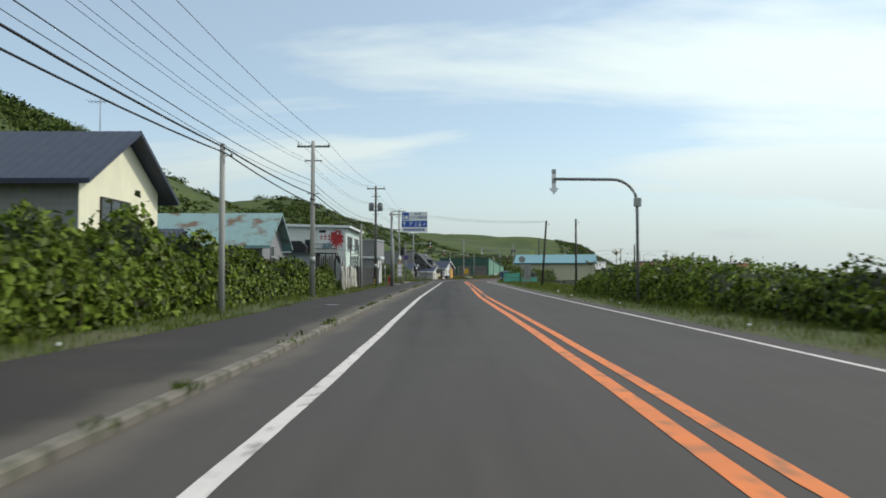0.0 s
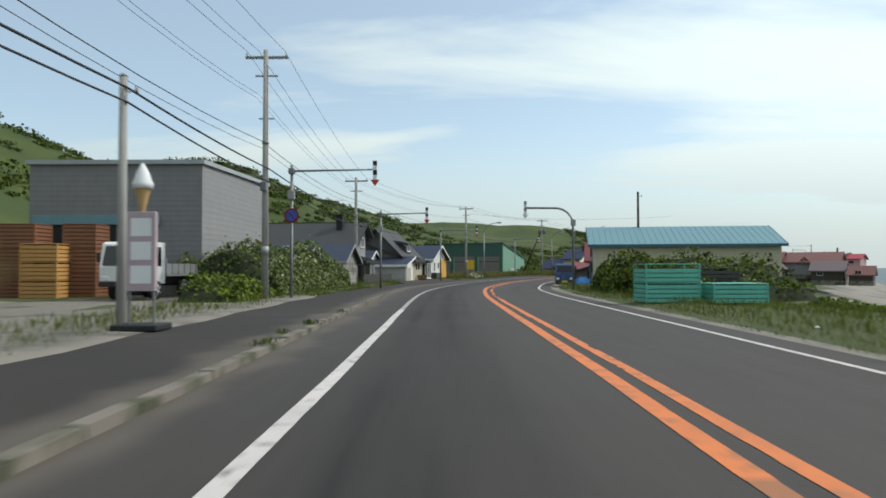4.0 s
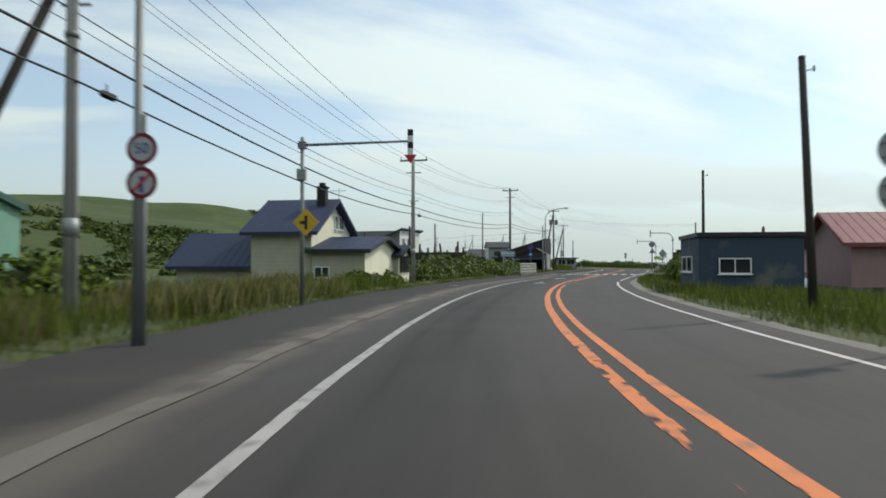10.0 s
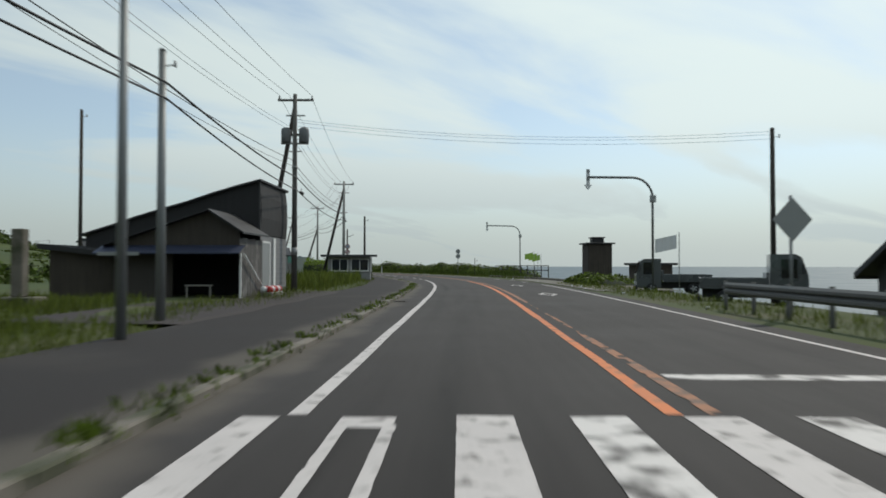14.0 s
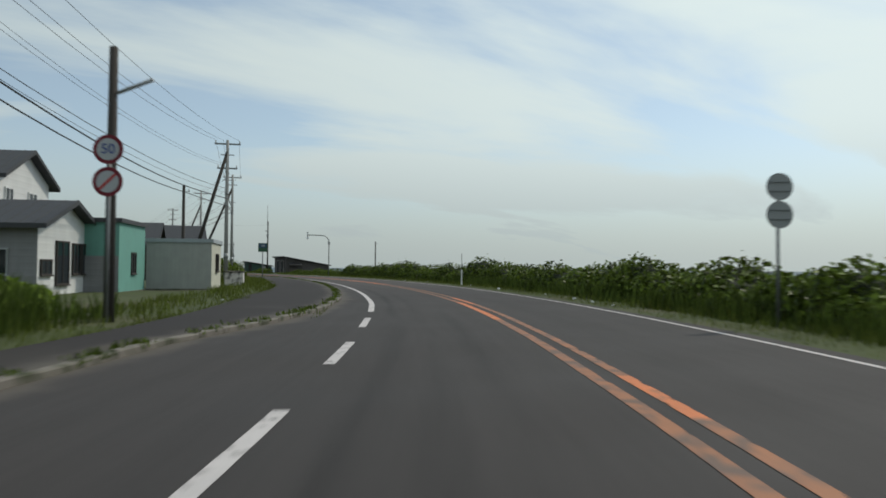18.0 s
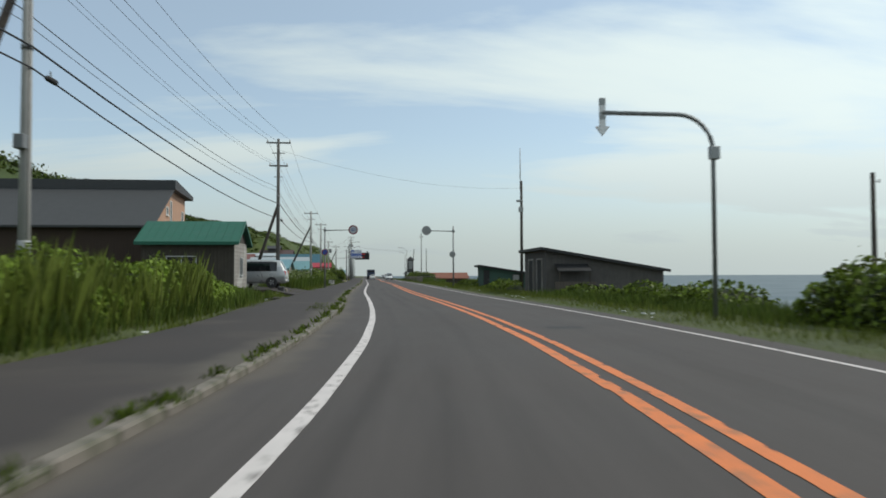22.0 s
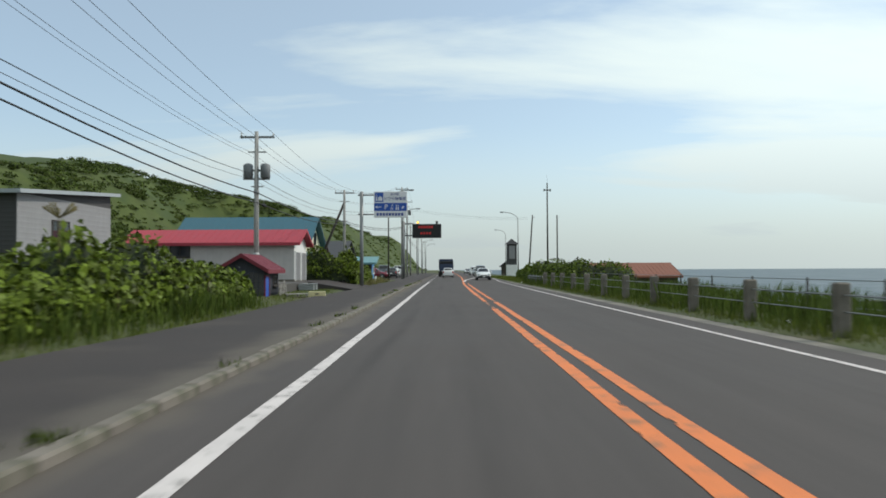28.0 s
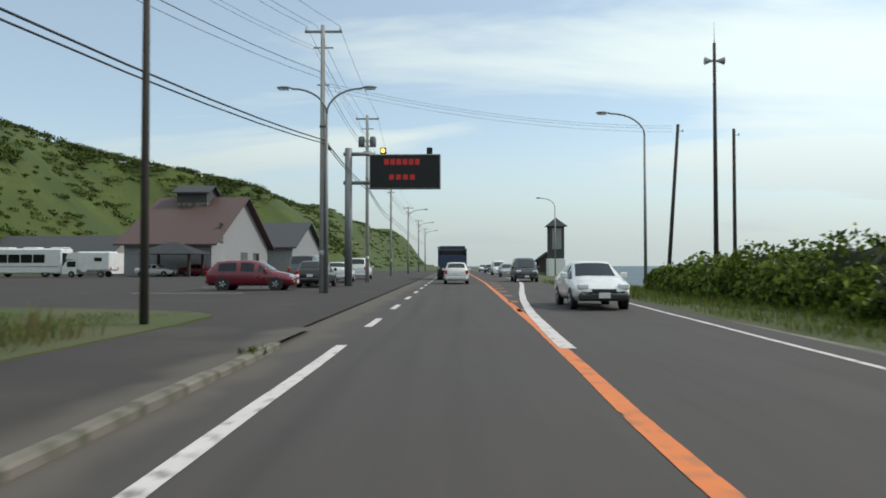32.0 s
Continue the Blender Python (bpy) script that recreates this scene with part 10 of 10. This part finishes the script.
# concrete sea wall by the beach
sw = thing("sea_wall", "pale concrete sea wall above the shingle beach", "wall", pose(0, 0, 0))
for k in range(7):
    part("wall_block", MB().box(-0.3, 0.3, 0, 3.95, -2.2, -0.75, 0.05), KERB, sw, "", base(540 + k * 4.0, 24.0 + 0.4 * k, 0.0))
# splice boxes on the telephone cable
for s, n, za, zb in TEL[3:-3]:
    if s in (57.9, 84.5, 97.9, 249.5, 265.4, 373.7, 382, 530, 585):
        continue
    o = thing("cable_closure", "black splice closure hanging on the telephone cable", "cable closure", base(s + 0.75, n, zb - 0.03))
    part("body", MB().lathe([(0.03, 0.0), (0.075, 0.06), (0.08, 0.5), (0.03, 0.56)], 10, "y"), BLACK, o)
    part("hanger", MB().box(-0.012, 0.012, 0.2, 0.24, 0.05, 0.22), STEEL, o)


# ---- vehicles ----
def cpaint(name, col, metal=0.0):
    return mat(name, col, 0.28, metal, var=0.05, scale=1.0, fine=20, bump=0.0, spec=0.5, coat=0.6)


CARS = {"white": cpaint("white_car_paint", (0.70, 0.70, 0.69)), "silver": cpaint("silver_car_paint", (0.37, 0.38, 0.39), 0.35), "red": cpaint("red_car_paint", (0.15, 0.008, 0.022)), "black": cpaint("black_car_paint", (0.02, 0.02, 0.024)),
        "blue": cpaint("blue_truck_paint", (0.035, 0.075, 0.19)), "grey": cpaint("grey_car_paint", (0.10, 0.11, 0.12), 0.3), "orange": cpaint("orange_car_paint", (0.55, 0.14, 0.04))}
CARGLASS = glass_mat("tinted_car_glass", (0.012, 0.014, 0.016), 0.04)
TAIL = mat("red_lamp_lens", (0.42, 0.015, 0.015), 0.2, var=0.05, bump=0, coat=0.5)
HEADL = mat("clear_lamp_lens", (0.75, 0.76, 0.78), 0.12, var=0.05, bump=0, coat=0.8)
PLASTIC = mat("dark_plastic", (0.03, 0.03, 0.032), 0.6, var=0.1)
RIM = mat("alloy_rim", (0.45, 0.46, 0.47), 0.35, 0.7, var=0.1)
PLATE = mat("number_plate_white", (0.7, 0.7, 0.68), 0.5, var=0.05)
PLATEY = mat("number_plate_yellow", (0.65, 0.5, 0.05), 0.5, var=0.05)


def wheel(parent, x, y, r, w, out):
    t = part("wheel", MB().lathe([(r * 0.62, -w / 2), (r * 0.93, -w / 2), (r, -w * 0.3), (r, w * 0.3), (r * 0.93, w / 2), (r * 0.62, w / 2)], 22, "x", (x, y, r)), BLACK, parent)
    rm = MB().lathe([(0.05, out * w * 0.42), (r * 0.6, out * w * 0.40), (r * 0.63, out * w * 0.3)], 20, "x", (x, y, r))
    rr = part("rim", rm, RIM, t)
    hub = MB()
    for k in range(5):
        a = 2 * math.pi * k / 5
        hub.cyl((x + out * w * 0.44, y + 0.03 * math.cos(a), r + 0.03 * math.sin(a)), (x + out * w * 0.44, y + r * 0.56 * math.cos(a), r + r * 0.56 * math.sin(a)), 0.03, 0.04, 6)
    part("spokes", hub, RIM, rr)


SHAPES = {  # y, floor, belt, top, half width at the belt, half width at the top
    "wagon": (4.4, 0.85, [(0, .42, .72, .78, .74, .66), (.06, .30, .88, .97, .82, .70), (.16, .25, .92, 1.10, .845, .66), (.5, .24, .93, 1.44, .85, .60), (1.0, .24, .93, 1.50, .85, .60), (2.1, .24, .92, 1.51, .85, .60), (2.65, .24, .90, 1.42, .85, .59),
                     (3.3, .24, .90, .97, .85, .70), (4.0, .25, .76, .84, .83, .70), (4.3, .3, .62, .70, .76, .62), (4.4, .4, .55, .58, .66, .5)], (0.62, 3.3), (0.16, 0.5), (2.65, 3.3), 0.31, (0.85, 3.5)),
    "van": (4.9, 0.92, [(0, .45, .80, .9, .84, .76), (.05, .32, 1.02, 1.10, .90, .78), (.14, .27, 1.06, 1.30, .915, .76), (.42, .26, 1.06, 1.83, .92, .70), (1.0, .26, 1.06, 1.90, .92, .70), (2.6, .26, 1.04, 1.90, .92, .70), (3.3, .26, 1.02, 1.80, .92, .70),
                   (4.15, .26, 1.02, 1.10, .92, .74), (4.7, .28, .84, .92, .89, .76), (4.85, .35, .66, .74, .82, .70), (4.9, .45, .58, .62, .74, .6)], (0.6, 3.95), (0.14, 0.42), (3.3, 4.15), 0.33, (0.95, 3.95)),
    "sedan": (4.4, 0.84, [(0, .45, .80, .86, .72, .62), (.08, .3, .92, .97, .82, .70), (.75, .24, .94, 1.0, .84, .70), (1.35, .24, .92, 1.36, .84, .56), (1.9, .24, .91, 1.43, .84, .57), (2.4, .24, .90, 1.40, .84, .57), (3.15, .24, .88, .96, .84, .68),
                     (3.9, .25, .76, .84, .82, .70), (4.3, .3, .62, .68, .74, .6), (4.4, .4, .55, .57, .64, .5)], (1.3, 3.1), (0.75, 1.35), (2.4, 3.15), 0.30, (0.85, 3.45)),
}


def car(shape, colour, s, n, z=0.0, turn=0.0, label="", plate=None, name="car", category="car"):
    L, W, st, side_g, rear_g, front_g, wr, axles = SHAPES[shape]
    cm = CARS[colour]
    o = thing(name, label, category, base(s, n, z, turn) @ pose(0, -L / 2, 0))
    v, f = [], []
    for q in st:
        y, fl, be, tp, hw, ht = q
        half = [(hw * 0.86, fl), (hw * 0.985, fl + 0.15), (hw, (fl + be) / 2 + 0.06), (hw * 0.975, be), (ht + (hw - ht) * 0.12, tp - 0.09), (ht * 0.93, tp - 0.02), (ht * 0.5, tp)]
        v += [(x, y, zz) for x, zz in half] + [(-x, y, zz) for x, zz in half[::-1]]
    k = 14
    for i in range(len(st) - 1):
        for j in range(k):
            f.append((i * k + j, i * k + (j + 1) % k, (i + 1) * k + (j + 1) % k, (i + 1) * k + j))
    f += [tuple(range(k)), tuple(range((len(st) - 1) * k, len(st) * k))[::-1]]
    body = part("body", MB().add(v, f, True), cm, o)

    def at_y(y):
        ys = [q[0] for q in st]
        return [float(np.interp(y, ys, [q[c] for q in st])) for c in range(6)]

    for sg in (-1, 1):
        ys = np.linspace(side_g[0], side_g[1], 13)
        gv, gf = [], []
        for y in ys:
            _, fl, be, tp, hw, ht = at_y(y)
            xb, xt, zt = hw * 0.975, ht + (hw - ht) * 0.12, tp - 0.09
            for t in (0.05, 0.93):
                zz = be + (zt - be) * t
                gv.append((sg * (xb + (xt - xb) * t + 0.008), y, zz))
        for i in range(12):
            if i == (9 if shape == "van" else 8) or (i == 4 and shape != "van"):
                continue
            gf.append((2 * i, 2 * i + 2, 2 * i + 3, 2 * i + 1))
        part("side_window", MB().add(gv, gf), CARGLASS, body)
        part("mirror", MB().box(sg * (W - 0.02), sg * (W + 0.17), front_g[1] - 0.38, front_g[1] - 0.24, at_y(front_g[1])[2] + 0.02, at_y(front_g[1])[2] + 0.2, 0.03), cm, o)
    for (y0, y1), nm in ((rear_g, "rear_window"), (front_g, "windscreen")):
        gv = []
        a, b = at_y(y0), at_y(y1)
        for t in (0.1, 0.94):
            q = [a[c] + (b[c] - a[c]) * t for c in range(6)]
            up = 0.012
            for x in (-0.9, -0.45, 0.45, 0.9):
                zz = q[3] - 0.018 * (abs(x) > 0.6) - 0.012 * (abs(x) > 0.6) + up
                gv.append((q[5] * x, q[0] + (-0.012 if nm == "rear_window" else 0.012), zz))
        part(nm, MB().add(gv, [(0, 1, 5, 4), (1, 2, 6, 5), (2, 3, 7, 6)], True), CARGLASS, body)
    for ax in axles:
        for sg in (-1, 1):
            part("wheel_arch", MB().lathe([(wr * 1.16, sg * (W - 0.055)), (wr * 1.16, sg * (W + 0.004))], 20, "x", (0, ax, wr)), PLASTIC, o)
            wheel(o, sg * (W - 0.1), ax, wr, 0.2, sg)
    be = at_y(0.1)[2]
    for sg in (-1, 1):
        part("tail_light", MB().box(sg * W * 0.72, sg * W * 0.96, -0.005, 0.14, be - 0.22, be + 0.06, 0.03), TAIL, o)
        hz = at_y(L - 0.15)[2]
        part("headlight", MB().box(sg * W * 0.5, sg * W * 0.88, L - 0.22, L - 0.04, hz - 0.02, hz + 0.13, 0.03), HEADL, o)
    part("rear_bumper", MB().box(-W * 0.88, W * 0.88, -0.05, 0.2, 0.33, 0.55, 0.06), cm if shape != "sedan" else PLASTIC, o)
    part("front_bumper", MB().box(-W * 0.86, W * 0.86, L - 0.22, L + 0.04, 0.28, 0.5, 0.06), PLASTIC if colour == "white" and shape == "sedan" else cm, o)
    part("grille", MB().box(-W * 0.42, W * 0.42, L - 0.1, L + 0.012, 0.5, 0.62, 0.02), PLASTIC, o)
    pl = plate or PLATE
    part("number_plate", MB().box(-0.165, 0.165, -0.062, -0.05, 0.6, 0.76), pl, o)
    part("number_plate", MB().box(-0.165, 0.165, L + 0.04, L + 0.052, 0.36, 0.52), pl, o)
    return o


def truck(s, n, z, turn, L, W, cabc, bedc, label, bed_h=0.4, bed_z=0.95, cab_h=2.0, cab_l=1.6, wr=0.38, name="truck", plate=None, duals=False, tall=False):
    """A lorry with a cab and a drop-side or dump bed, nose to +y."""
    o = thing(name, label, "truck", base(s, n, z, turn) @ pose(0, -L / 2, 0))
    w = W / 2
    y0 = L - cab_l
    cab = MB().poly([(-w * 0.96, y0, bed_z - 0.35), (-w * 0.96, L - 0.02, bed_z - 0.35), (-w * 0.96, L, bed_z + 0.25), (-w * 0.96, L - 0.22, cab_h - 0.1), (-w * 0.96, L - 0.4, cab_h), (-w * 0.96, y0, cab_h)], (W * 0.96, 0, 0))
    cb = part("cab", cab, cabc, o)
    part("windscreen", MB().poly([(-w * 0.84, L + 0.006, bed_z + 0.33), (w * 0.84, L + 0.006, bed_z + 0.33), (w * 0.8, L - 0.19, cab_h - 0.16), (-w * 0.8, L - 0.19, cab_h - 0.16)], (0, 0.012, 0)), CARGLASS, cb)
    for sg in (-1, 1):
        part("side_window", MB().box(sg * w * 0.96, sg * (w * 0.96 + 0.012), y0 + 0.35, L - 0.35, bed_z + 0.3, cab_h - 0.18), CARGLASS, cb)
        part("headlight", MB().box(sg * w * 0.55, sg * w * 0.85, L - 0.04, L + 0.02, bed_z - 0.22, bed_z - 0.06, 0.02), HEADL, o)
        part("mirror", MB().box(sg * (w + 0.02), sg * (w + 0.16), L - 0.2, L - 0.14, bed_z + 0.45, bed_z + 0.8, 0.02), PLASTIC, o)
        part("tail_light", MB().box(sg * w * 0.6, sg * w * 0.92, -0.04, 0.0, bed_z - 0.42, bed_z - 0.28, 0.015), TAIL, o)
        part("mud_flap", MB().box(sg * w * 0.5, sg * w * 0.95, 0.45, 0.47, 0.25, bed_z - 0.3), BLACK, o)
        part("bed_side", MB().box(sg * (w - 0.05), sg * w, 0, y0 - 0.12, bed_z, bed_z + bed_h, 0.01), bedc, o)
        rb = MB()
        for k in range(int((y0 - 0.2) / 0.6) + 1):
            rb.box(sg * w, sg * (w + 0.05), 0.1 + k * 0.6, 0.18 + k * 0.6, bed_z, bed_z + bed_h)
        part("side_ribs", rb, bedc, o)
    part("tailgate", MB().box(-w + 0.05, w - 0.05, 0, 0.06, bed_z, bed_z + bed_h * (0.62 if tall else 1), 0.01), bedc, o)
    part("headboard", MB().box(-w, w, y0 - 0.12, y0 - 0.05, bed_z, bed_z + bed_h + (0.35 if tall else 0.2), 0.01), bedc, o)
    part("bed_floor", MB().box(-w, w, 0.0, y0 - 0.12, bed_z - 0.08, bed_z), bedc, o)
    part("chassis", MB().box(-w * 0.4, w * 0.4, 0.1, L - 0.2, bed_z - 0.4, bed_z - 0.09), PLASTIC, o)
    part("front_bumper", MB().box(-w * 0.98, w * 0.98, L - 0.05, L + 0.05, bed_z - 0.45, bed_z - 0.25, 0.03), PLASTIC, o)
    part("rear_bumper", MB().box(-w * 0.95, w * 0.95, -0.06, 0.02, bed_z - 0.5, bed_z - 0.26, 0.02), PLASTIC, o)
    part("number_plate", MB().box(-0.2, 0.2, -0.075, -0.06, bed_z - 0.46, bed_z - 0.3), plate or PLATE, o)
    part("number_plate", MB().box(-0.2, 0.2, L + 0.05, L + 0.06, bed_z - 0.43, bed_z - 0.28), plate or PLATE, o)
    if tall:
        part("tarp_roll", MB().cyl((-w, 0.2, bed_z + bed_h + 0.08), (-w, y0 - 0.3, bed_z + bed_h + 0.08), 0.09, seg=10), CARS["blue"], o)
        part("load", MB().box(-w + 0.05, w - 0.05, 0.6, y0 - 0.2, bed_z, bed_z + bed_h * 0.95, 0.1), BLACK, o)
    for ax in ([0.95, 2.1, L - 1.1] if duals else [L * 0.24, L - cab_l * 0.62]):
        for sg in (-1, 1):
            wheel(o, sg * (w - 0.14), ax, wr, 0.24 if not duals or ax > 3 else 0.5, sg)
    return o


car("wagon", "white", 637.5, 0.15, label="white estate car driving ahead in the lane")
DUMP = paint("dump_bed_blue", (0.035, 0.05, 0.095), 0.6)
truck(653.5, -0.15, 0, 0, 7.6, 2.45, CARS["blue"], DUMP, "dark blue dump truck with a high bed ahead in the lane", bed_h=1.55, bed_z=1.25, cab_h=2.6, cab_l=1.9, wr=0.5, name="dump_truck", duals=True, tall=True)
car("sedan", "white", 608.6, 4.25, turn=180, label="white saloon with a black front bumper in the oncoming lane")
car("van", "black", 644, 5.6, turn=180, label="dark people carrier in the oncoming lane")
for s, c, sh, l in ((668, "silver", "wagon", "silver estate car in the oncoming lane"), (684, "white", "van", "white van in the oncoming lane"), (708, "black", "sedan", "black saloon in the oncoming lane"), (735, "white", "sedan", "white saloon far off in the oncoming lane")):
    car(sh, c, s, 6.0, turn=180, label=l)
car("sedan", "black", 690, 0.2, label="black saloon far ahead in the lane")
# car park
car("wagon", "red", 622.5, -10.2, 0.06, -90, "dark red hatchback parked by the entrance")
for s, n, c, sh, t, l in ((628, -8.0, "black", "wagon", 0, "black hatchback parked beside the gantry"), (640, -8.5, "white", "wagon", 0, "white hatchback parked nose in"), (645, -10.5, "silver", "sedan", 0, "silver saloon parked nose in"), (652, -8.6, "white", "van", 0, "white van parked nose in"),
                          (668, -34.0, "white", "sedan", -90, "white saloon parked in the car park"), (671, -30.0, "red", "sedan", -90, "red saloon parked by the hall"), (671, -24.5, "silver", "wagon", 90, "silver estate parked by the hall"), (664, -52, "white", "wagon", -90, "white hatchback at the car park's edge"), (633, -9.5, "grey", "van", 0, "grey van parked beside the gantry")):
    car(sh, c, s, n, 0.06, t, l)


def boxy(s, n, z, turn, L, W, H, label, name, stripe, body_m, cab=None, cabh=None):
    o = thing(name, label, name.replace("_", " "), base(s, n, z, turn) @ pose(0, -L / 2, 0))
    w = W / 2
    l1 = L - (cab or 0)
    bd = part("body", MB().box(-w, w, 0, l1, 0.38 if not cab else 0.7, H, 0.14), body_m, o)
    if cab:
        part("cab", MB().poly([(-w * 0.94, l1, 0.35), (-w * 0.94, L, 0.35), (-w * 0.94, L, 1.05), (-w * 0.94, L - 0.55, 1.85), (-w * 0.94, l1, 1.85)], (W * 0.94, 0, 0)), body_m, o)
        part("luton", MB().poly([(-w * 0.95, l1 - 0.3, 1.85), (-w * 0.95, L - 0.45, 1.95), (-w * 0.95, L - 0.6, H - 0.2), (-w * 0.95, l1 - 0.3, H)], (W * 0.95, 0, 0)), body_m, o)
        for sg in (-1, 1):
            part("side_window", MB().box(sg * w * 0.94, sg * (w * 0.94 + 0.012), l1 + 0.1, L - 0.55, 1.1, 1.7), CARGLASS, o)
            part("side_window", MB().box(sg * w, sg * (w + 0.012), 0.9, 1.7, 1.7, 2.1), CARGLASS, bd)
            part("door", MB().box(sg * w, sg * (w + 0.015), l1 - 1.1, l1 - 0.5, 0.6, 2.2, 0.01), body_m, bd)
        part("windscreen", MB().poly([(-w * 0.8, L + 0.01, 1.1), (w * 0.8, L + 0.01, 1.1), (w * 0.75, L - 0.5, 1.8), (-w * 0.75, L - 0.5, 1.8)], (0, 0.012, 0)), CARGLASS, o)
    else:
        for sg in (-1, 1):
            for k in range(int((L - 1.6) / 1.35)):
                part("side_window", MB().box(sg * w, sg * (w + 0.012), 0.5 + k * 1.35, 1.75 + k * 1.35, 1.55, 2.45), CARGLASS, bd)
            part("stripe", MB().box(sg * w, sg * (w + 0.01), 0.2, L - 0.3, 1.1, 1.2), stripe, bd)
        part("windscreen", MB().box(-w * 0.9, w * 0.9, L, L + 0.012, 1.2, 2.6), CARGLASS, bd)
        for k in range(3):
            part("roof_unit", MB().box(-0.7, 0.7, 1.5 + k * 3, 3.0 + k * 3, H, H + 0.14, 0.05), body_m, bd)
    for sg in (-1, 1):
        for ax in (L * 0.2, L * 0.8):
            wheel(o, sg * (w - 0.12), ax, 0.34 if cab else 0.46, 0.22, sg)
        part("headlight", MB().box(sg * w * 0.55, sg * w * 0.85, L - 0.02, L + 0.02, 0.7, 0.88, 0.02), HEADL, o)
        part("tail_light", MB().box(sg * w * 0.7, sg * w * 0.92, -0.02, 0.0, 0.8, 1.1, 0.01), TAIL, o)
    part("number_plate", MB().box(-0.2, 0.2, L, L + 0.015, 0.5, 0.62), PLATE, o)
    return o


boxy(664, -46.5, 0.06, -90, 9.0, 2.4, 3.1, "white touring coach parked in the car park", "coach", SIGNGREY, CARS["white"])
boxy(663, -39.0, 0.06, 90, 5.2, 2.0, 2.75, "white camper van parked in the car park", "camper_van", None, CARS["white"], cab=1.6)
# parked along the road
tagged(solid("driveway_ramp", np.arange(459.5, 470.6, 1.0), [(-15.0, 0.45), (-7.4, 0.42), (-6.6, 0.24), (-5.85, 0.10), (-5.85, -0.3), (-15.0, -0.3)], OLD_ASPHALT), "raised asphalt driveway sloping to the footway", "driveway", kind="structure")
random.seed(41)
for s, n, w, h, m in ((461.2, -6.9, 0.42, 0.4, DGREY), (461.9, -6.75, 0.3, 0.3, KERB), (459.9, -7.3, 0.36, 0.22, KERB), (459.5, -7.0, 0.25, 0.16, SIGNGREY)):
    o = thing("loose_block", "rough grey block lying by the driveway", "block", base(s, n, ground_at(s, n) + (0.1 if s > 460.5 else 0.0), random.uniform(-20, 20)), "loose blocks")
    part("block", MB().box(-w / 2, w / 2, -0.16, 0.16, -0.1, h, 0.05), m, o)
car("van", "silver", 464.6, -9.35, 0.5, 90, "silver people carrier parked nose-in on the driveway", name="minivan", category="car")
truck(98.0, -11.7, 0.12, 178, 4.7, 1.8, CARS["white"], SIGNGREY, "white flatbed lorry parked in the yard", bed_h=0.4, bed_z=0.95, cab_h=2.15, cab_l=1.6, wr=0.36)
truck(126.2, 7.0, 0.02, 178, 3.3, 1.40, CARS["blue"], CARS["blue"], "small blue flatbed truck parked by the store", bed_h=0.3, bed_z=0.6, cab_h=1.58, cab_l=1.1, wr=0.26, plate=PLATEY)
truck(275.8, 10.2, -0.1, -108, 3.5, 1.5, CARS["grey"], CARS["grey"], "small grey flatbed truck parked on the verge", bed_h=0.3, bed_z=0.68, cab_h=1.8, cab_l=1.2, wr=0.28, plate=PLATEY)
truck(286.5, 10.6, -0.1, 80, 3.6, 1.5, CARS["grey"], CARS["grey"], "dark flatbed truck parked near the shore", bed_h=0.3, bed_z=0.68, cab_h=1.75, cab_l=1.2, wr=0.28, plate=PLATEY)
TARP = paint("blue_tarpaulin", (0.06, 0.22, 0.55), 0.6, bump=0.4, scale=4)
for s, n, w, d, h in ((124.6, 8.25, 1.0, 1.3, 0.62), (151.6, 6.95, 1.1, 1.2, 0.42)):
    o = thing("tarpaulin_heap", "heap covered with a crumpled blue tarpaulin", "tarpaulin", base(s, n, 0.05))
    t = MB().dome((0, 0, 0), 1.0, 30, 11, 1.0)
    t.v = [(p[0] * w * 0.6 * (1 + 0.12 * math.sin(p[1] * 9 + p[2] * 5)), p[1] * d * 0.6 * (1 + 0.1 * math.sin(p[0] * 8)), max(p[2], 0) ** 0.8 * h * (0.8 + 0.22 * abs(math.sin(p[0] * 5 + p[1] * 4)) - 0.12 * abs(math.sin(p[0] * 13 - p[1] * 9)))) for p in t.v]
    part("cover", t, TARP, o)
    part("rope", MB().cyl((-w * 0.6, -d * 0.3, 0.1), (w * 0.6, -d * 0.25, h * 0.6), 0.015, seg=5), SIGNWHITE, o)
